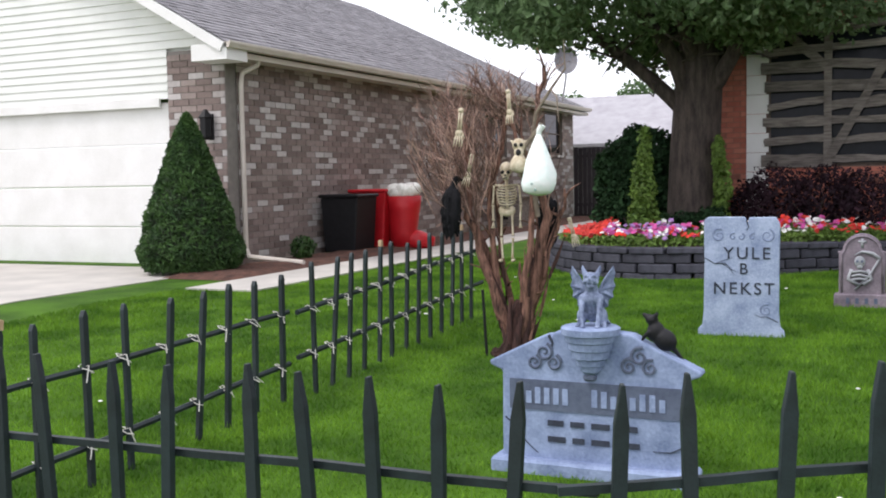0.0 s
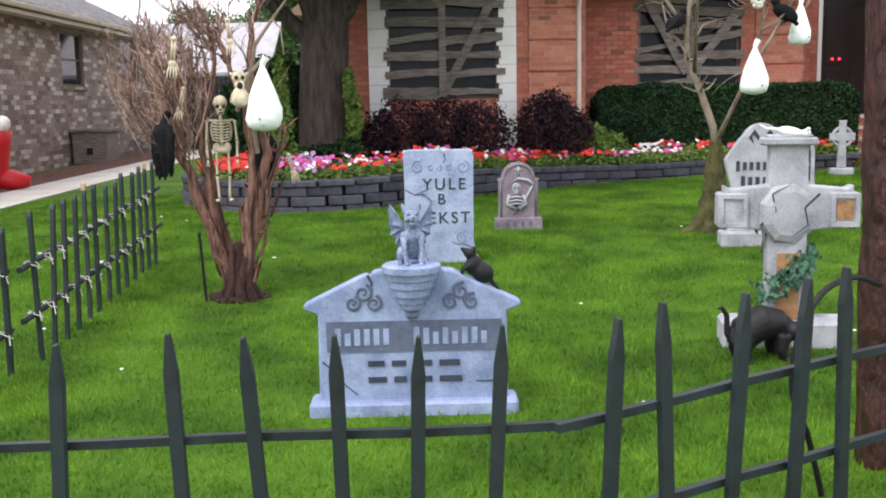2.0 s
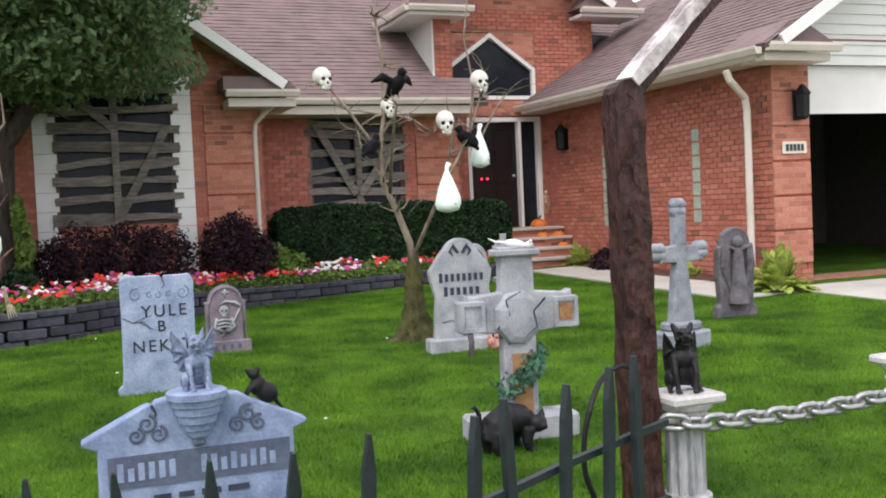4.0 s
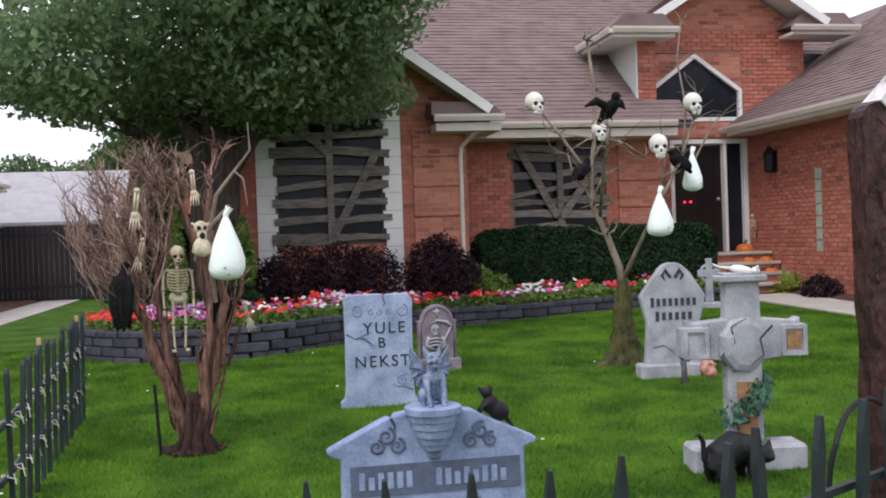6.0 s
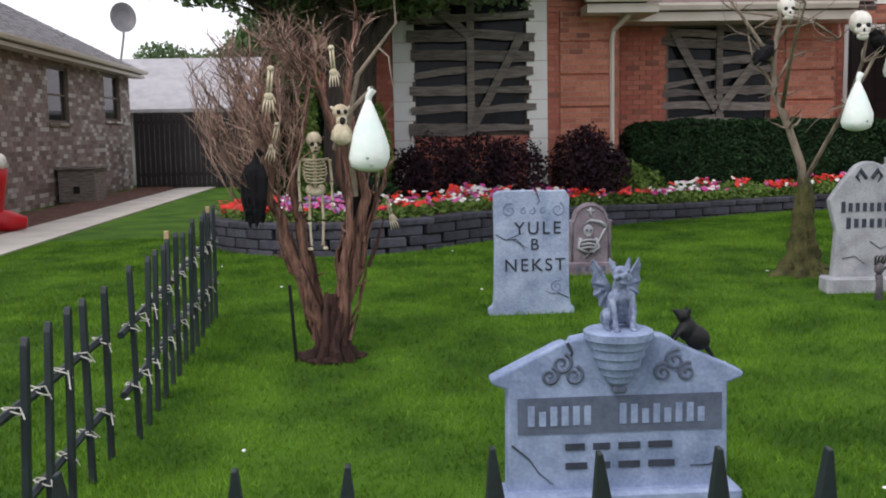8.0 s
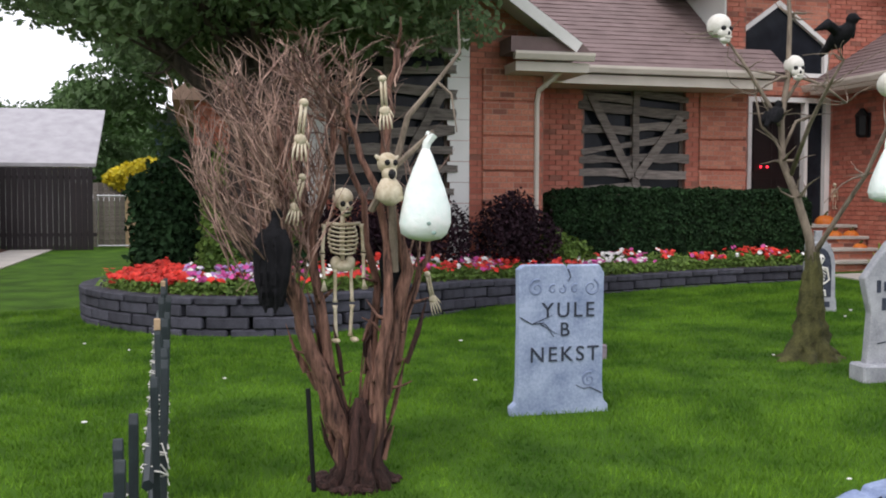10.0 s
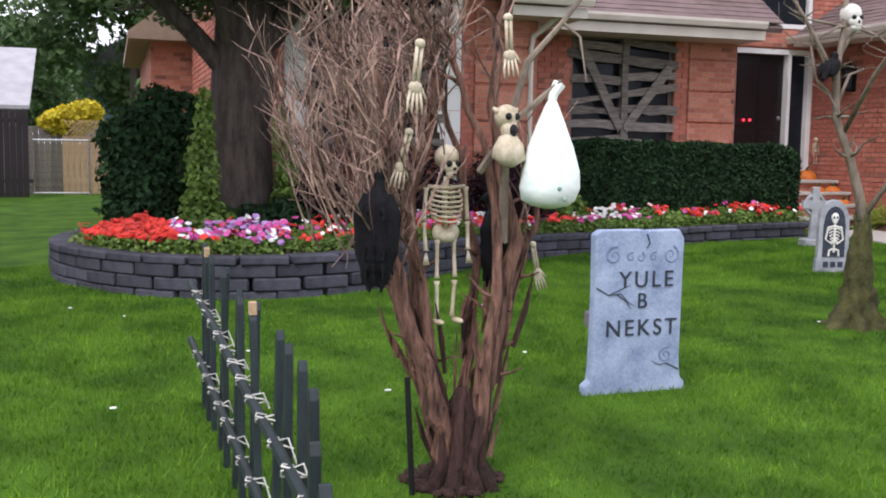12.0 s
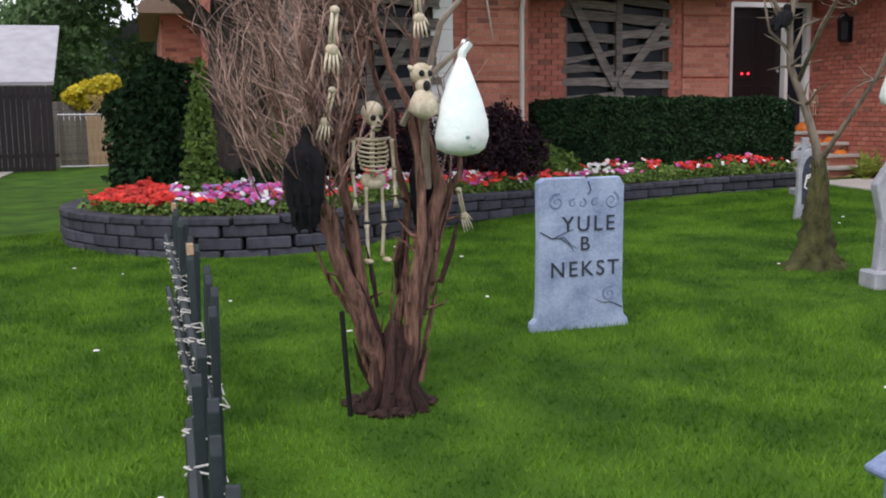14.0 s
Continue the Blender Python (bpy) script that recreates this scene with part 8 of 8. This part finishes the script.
# ---- flowers ----
def flowers():
    ob = thing("flower_bed", "dense bedding flowers in red, white, pink and lilac", "flowers", (0, 0, 0))
    r = rng(171)
    line, total = curve_points(BED[2:], 300)
    gv, gf, pts, nrm = [], [], [], []
    fv, ff, fi = [], [], []
    names = ["red", "white", "pink", "lilac"]
    for _ in range(5200):
        i = r.randrange(0, 299)
        p = line[i]
        back = Vector((p.x * 0.85, 7.2)) if p.x > -2 else Vector((-1.9, 6.0))
        if p.x < -2.0:
            depth = r.uniform(0.1, 0.85)
        else:
            depth = r.uniform(0.12, 1.0)
        d = (back - p)
        d = d.normalized() * min(depth * (1.0 if p.x < 2 else 0.75), d.length)
        x, y = p.x + d.x, p.y + d.y
        top = ground_z(p.x, p.y) + bed_top(p.x)
        patch = noise.noise(Vector((x * 1.3, y * 1.3, 4.2)))
        h = 0.09 + 0.1 * (0.5 + 0.5 * noise.noise(Vector((x * 2.4, y * 2.4, 1)))) + 0.1 * depth
        z = top + h * r.uniform(0.3, 1.0)
        for _ in range(4):
            pts.append(Vector((x + r.gauss(0, 0.05), y + r.gauss(0, 0.05), top + h * r.uniform(0, 0.85))))
            nrm.append((r.gauss(0, 0.4), -0.5, 1))
        if x < -2.05:
            c = "red"
        elif x < -1.0:
            c = r.choice(["lilac", "pink", "lilac", "pink", "white"]) if r.random() < 0.9 else "red"
        elif x < -0.3:
            c = r.choice(["pink", "white", "red", "red"])
        else:
            c = r.choice(["red", "red", "red", "red", "red", "pink", "white"]) if patch > -0.15 else (r.choice(["white", "white", "pink"]) if patch < -0.35 else r.choice(["pink", "red", "red", "white"]))
        clump = noise.noise(Vector((x * 3.1, y * 3.1, 8.7)))
        if r.random() < (0.5 if x < -1 else 0.25) * min(max(0.55 + 1.6 * clump, 0.05), 1.2):
            n = Vector((r.gauss(0, 0.35), r.gauss(-0.6, 0.35), 1)).normalized()
            a = n.orthogonal().normalized()
            b = n.cross(a)
            s = r.uniform(0.02, 0.038) * (1.15 if c in ("lilac", "pink") else 1)
            o = Vector((x, y, top + h * r.uniform(0.85, 1.15)))
            for q in range(2 if c != "red" else 4):
                oo = o + Vector((r.gauss(0, 0.02), r.gauss(0, 0.02), r.gauss(0, 0.015))) * (q > 0)
                k = len(fv)
                fv.append(oo - n * s * 0.25)
                for m in range(5):
                    t = m / 5 * 6.283
                    fv.append(oo + (a * math.cos(t) + b * math.sin(t)) * s)
                for m in range(5):
                    ff.append((k, k + 1 + m, k + 1 + (m + 1) % 5))
                    fi.append(names.index(c))
    v, f = leaves(pts, nrm, 0.026, r, 0.6, 0.7)
    soup("leaf_mass", v, f, LEAF_LIGHT, parent=ob)
    soup("blossoms", fv, ff, [PETAL[n] for n in names], parent=ob, indices=fi)


flowers()


# ---- grass blades ----
def grass():
    g = np.random.default_rng(7)
    n = 480000
    x = g.uniform(-7.0, 8.5, n * 2)
    y = -6.3 + 13.0 * g.random(n * 2) ** 1.35 - (g.random(n * 2) < 0.12) * g.exponential(1.3, n * 2)
    keep = np.ones(len(x), bool)
    line, _ = curve_points(BED, 120)
    bx = np.array([p.x for p in line])
    by = np.array([p.y for p in line])
    o = np.argsort(bx)
    limit = np.interp(x, bx[o], by[o])
    keep &= ~((x > -3.1) & (x < 6.9) & (y > limit - 0.16))
    keep &= ~((x > -6.55) & (x < -5.45) & (y > 1.5))
    keep &= ~((x > 7.0) & (y > 1.3)) & (x > -6.55) & ~((x > 8.0))
    keep &= ~(((x + 1.2) ** 2 + (y + 1.1) ** 2) < 0.05)
    keep &= ~((x < -5.4) & (y < 1.6) & (x < -7.5))
    x, y = x[keep][:n], y[keep][:n]
    n = len(x)
    side = 0.02 * np.clip(x - 1.6, 0, 7) * np.clip((y + 5) / 4, 0, 1)
    z = np.maximum(0.042 * np.minimum(y, 0), -0.42) + side + 0.02 * np.clip(y, 0, 8) * np.clip((x + 4) / 4, 0, 1)
    h = g.uniform(0.018, 0.04, n) * (1 + 0.25 * np.sin(x * 1.7 + np.sin(y * 2.1)))
    a = g.uniform(0, 2 * np.pi, n)
    w = g.uniform(0.003, 0.006, n)
    lx, ly = g.normal(0, 0.5, n) * h, g.normal(0, 0.5, n) * h
    v = np.empty((n, 3, 3))
    v[:, 0] = np.stack([x - w * np.cos(a), y - w * np.sin(a), z - 0.004], 1)
    v[:, 1] = np.stack([x + w * np.cos(a), y + w * np.sin(a), z - 0.004], 1)
    v[:, 2] = np.stack([x + lx, y + ly, z + h], 1)
    me = bpy.data.meshes.new("grass")
    me.vertices.add(n * 3)
    me.vertices.foreach_set("co", v.ravel())
    me.loops.add(n * 3)
    me.loops.foreach_set("vertex_index", np.arange(n * 3, dtype=np.int32))
    me.polygons.add(n)
    me.polygons.foreach_set("loop_start", np.arange(0, n * 3, 3, dtype=np.int32))
    me.update(calc_edges=True)
    me.materials.append(GRASS_BLADE)
    tagged(new("grass", me), "short mown bright green grass blades over the lawn", "grass", "", "stuff")


grass()
# fallen white petals on the lawn
bm = bmesh.new()
r = rng(181)
for k in range(26):
    x, y = r.uniform(-4, 5), r.uniform(-4.5, 3.5)
    ball(bm, (x, y, ground_z(x, y) + 0.035), (r.uniform(0.01, 0.025), r.uniform(0.01, 0.02), 0.006), 6, 4)
solid("lawn_litter", bm, WHITE_PAINT, "small white leaves and petals fallen on the lawn", "litter", "stuff")


# ---- bricks of the walls ----
def lay_bricks():
    """Courses of bricks proud of their mortar: the first of each wall as pieces, the rest joined."""
    near = {"wall_wing": 60, "wall_main": 60, "wall_garage_side": 120, "wall_neighbour_side": 150, "wall_neighbour_front": 60, "wall_garage_front": 40}
    for ob, x0, x1, z0, z1, holes, kind in BRICK_JOBS:
        one, rest, w, h = BRICKS[kind]
        if ob.name == "wall_garage_side":
            x0 = -0.01
        back = ob.name in ("wall_garage_side", "wall_wing_left")
        face = 0.25 if back else 0.0
        piece = mesh_of("brick", boxed(0, -0.014, 0, w - 0.012, 0.014 if back else 0.004, h - 0.012), one)
        left = near.get(ob.name, 0)
        verts, faces = [], []
        r = rng(ob.name)
        rows = int((z1 - z0) / h)
        order = sorted(range(rows), key=lambda q: abs(q * h + z0 - 1.7))
        for row in order:
            z = z0 + row * h
            x = x0 - (w / 2 if row % 2 else 0)
            while x < x1:
                a, b = max(x, x0), min(x + w, x1)
                x += w
                cuts = [c for c in holes if c[2] < z + h - 0.01 and c[3] > z + 0.01]
                for c in cuts:
                    if c[0] <= a < c[1]:
                        a = min(c[1], b)
                    if c[0] < b <= c[1]:
                        b = max(c[0], a)
                if b - a < 0.05:
                    continue
                if left > 0 and b - a > w - 1e-3:
                    o = new("brick", piece)
                    o.parent = ob
                    o.matrix_local = pose(a, face + r.uniform(-0.002, 0.002), z)
                    left -= 1
                    continue
                k = len(verts)
                y = -0.014 + r.uniform(-0.003, 0.002)
                e, zz = b - 0.012, z + h - 0.012
                if back:
                    y = face - y
                inner = face - 0.003 if back else 0.003
                verts += [(a, y, z), (e, y, z), (e, y, zz), (a, y, zz), (a, inner, z), (e, inner, z), (e, inner, zz), (a, inner, zz)]
                faces += [(k, k + 1, k + 2, k + 3), (k, k + 4, k + 5, k + 1), (k + 3, k + 2, k + 6, k + 7), (k, k + 3, k + 7, k + 4), (k + 1, k + 5, k + 6, k + 2)]
        if verts:
            soup("brick_courses", verts, faces, rest, parent=ob)


lay_bricks()
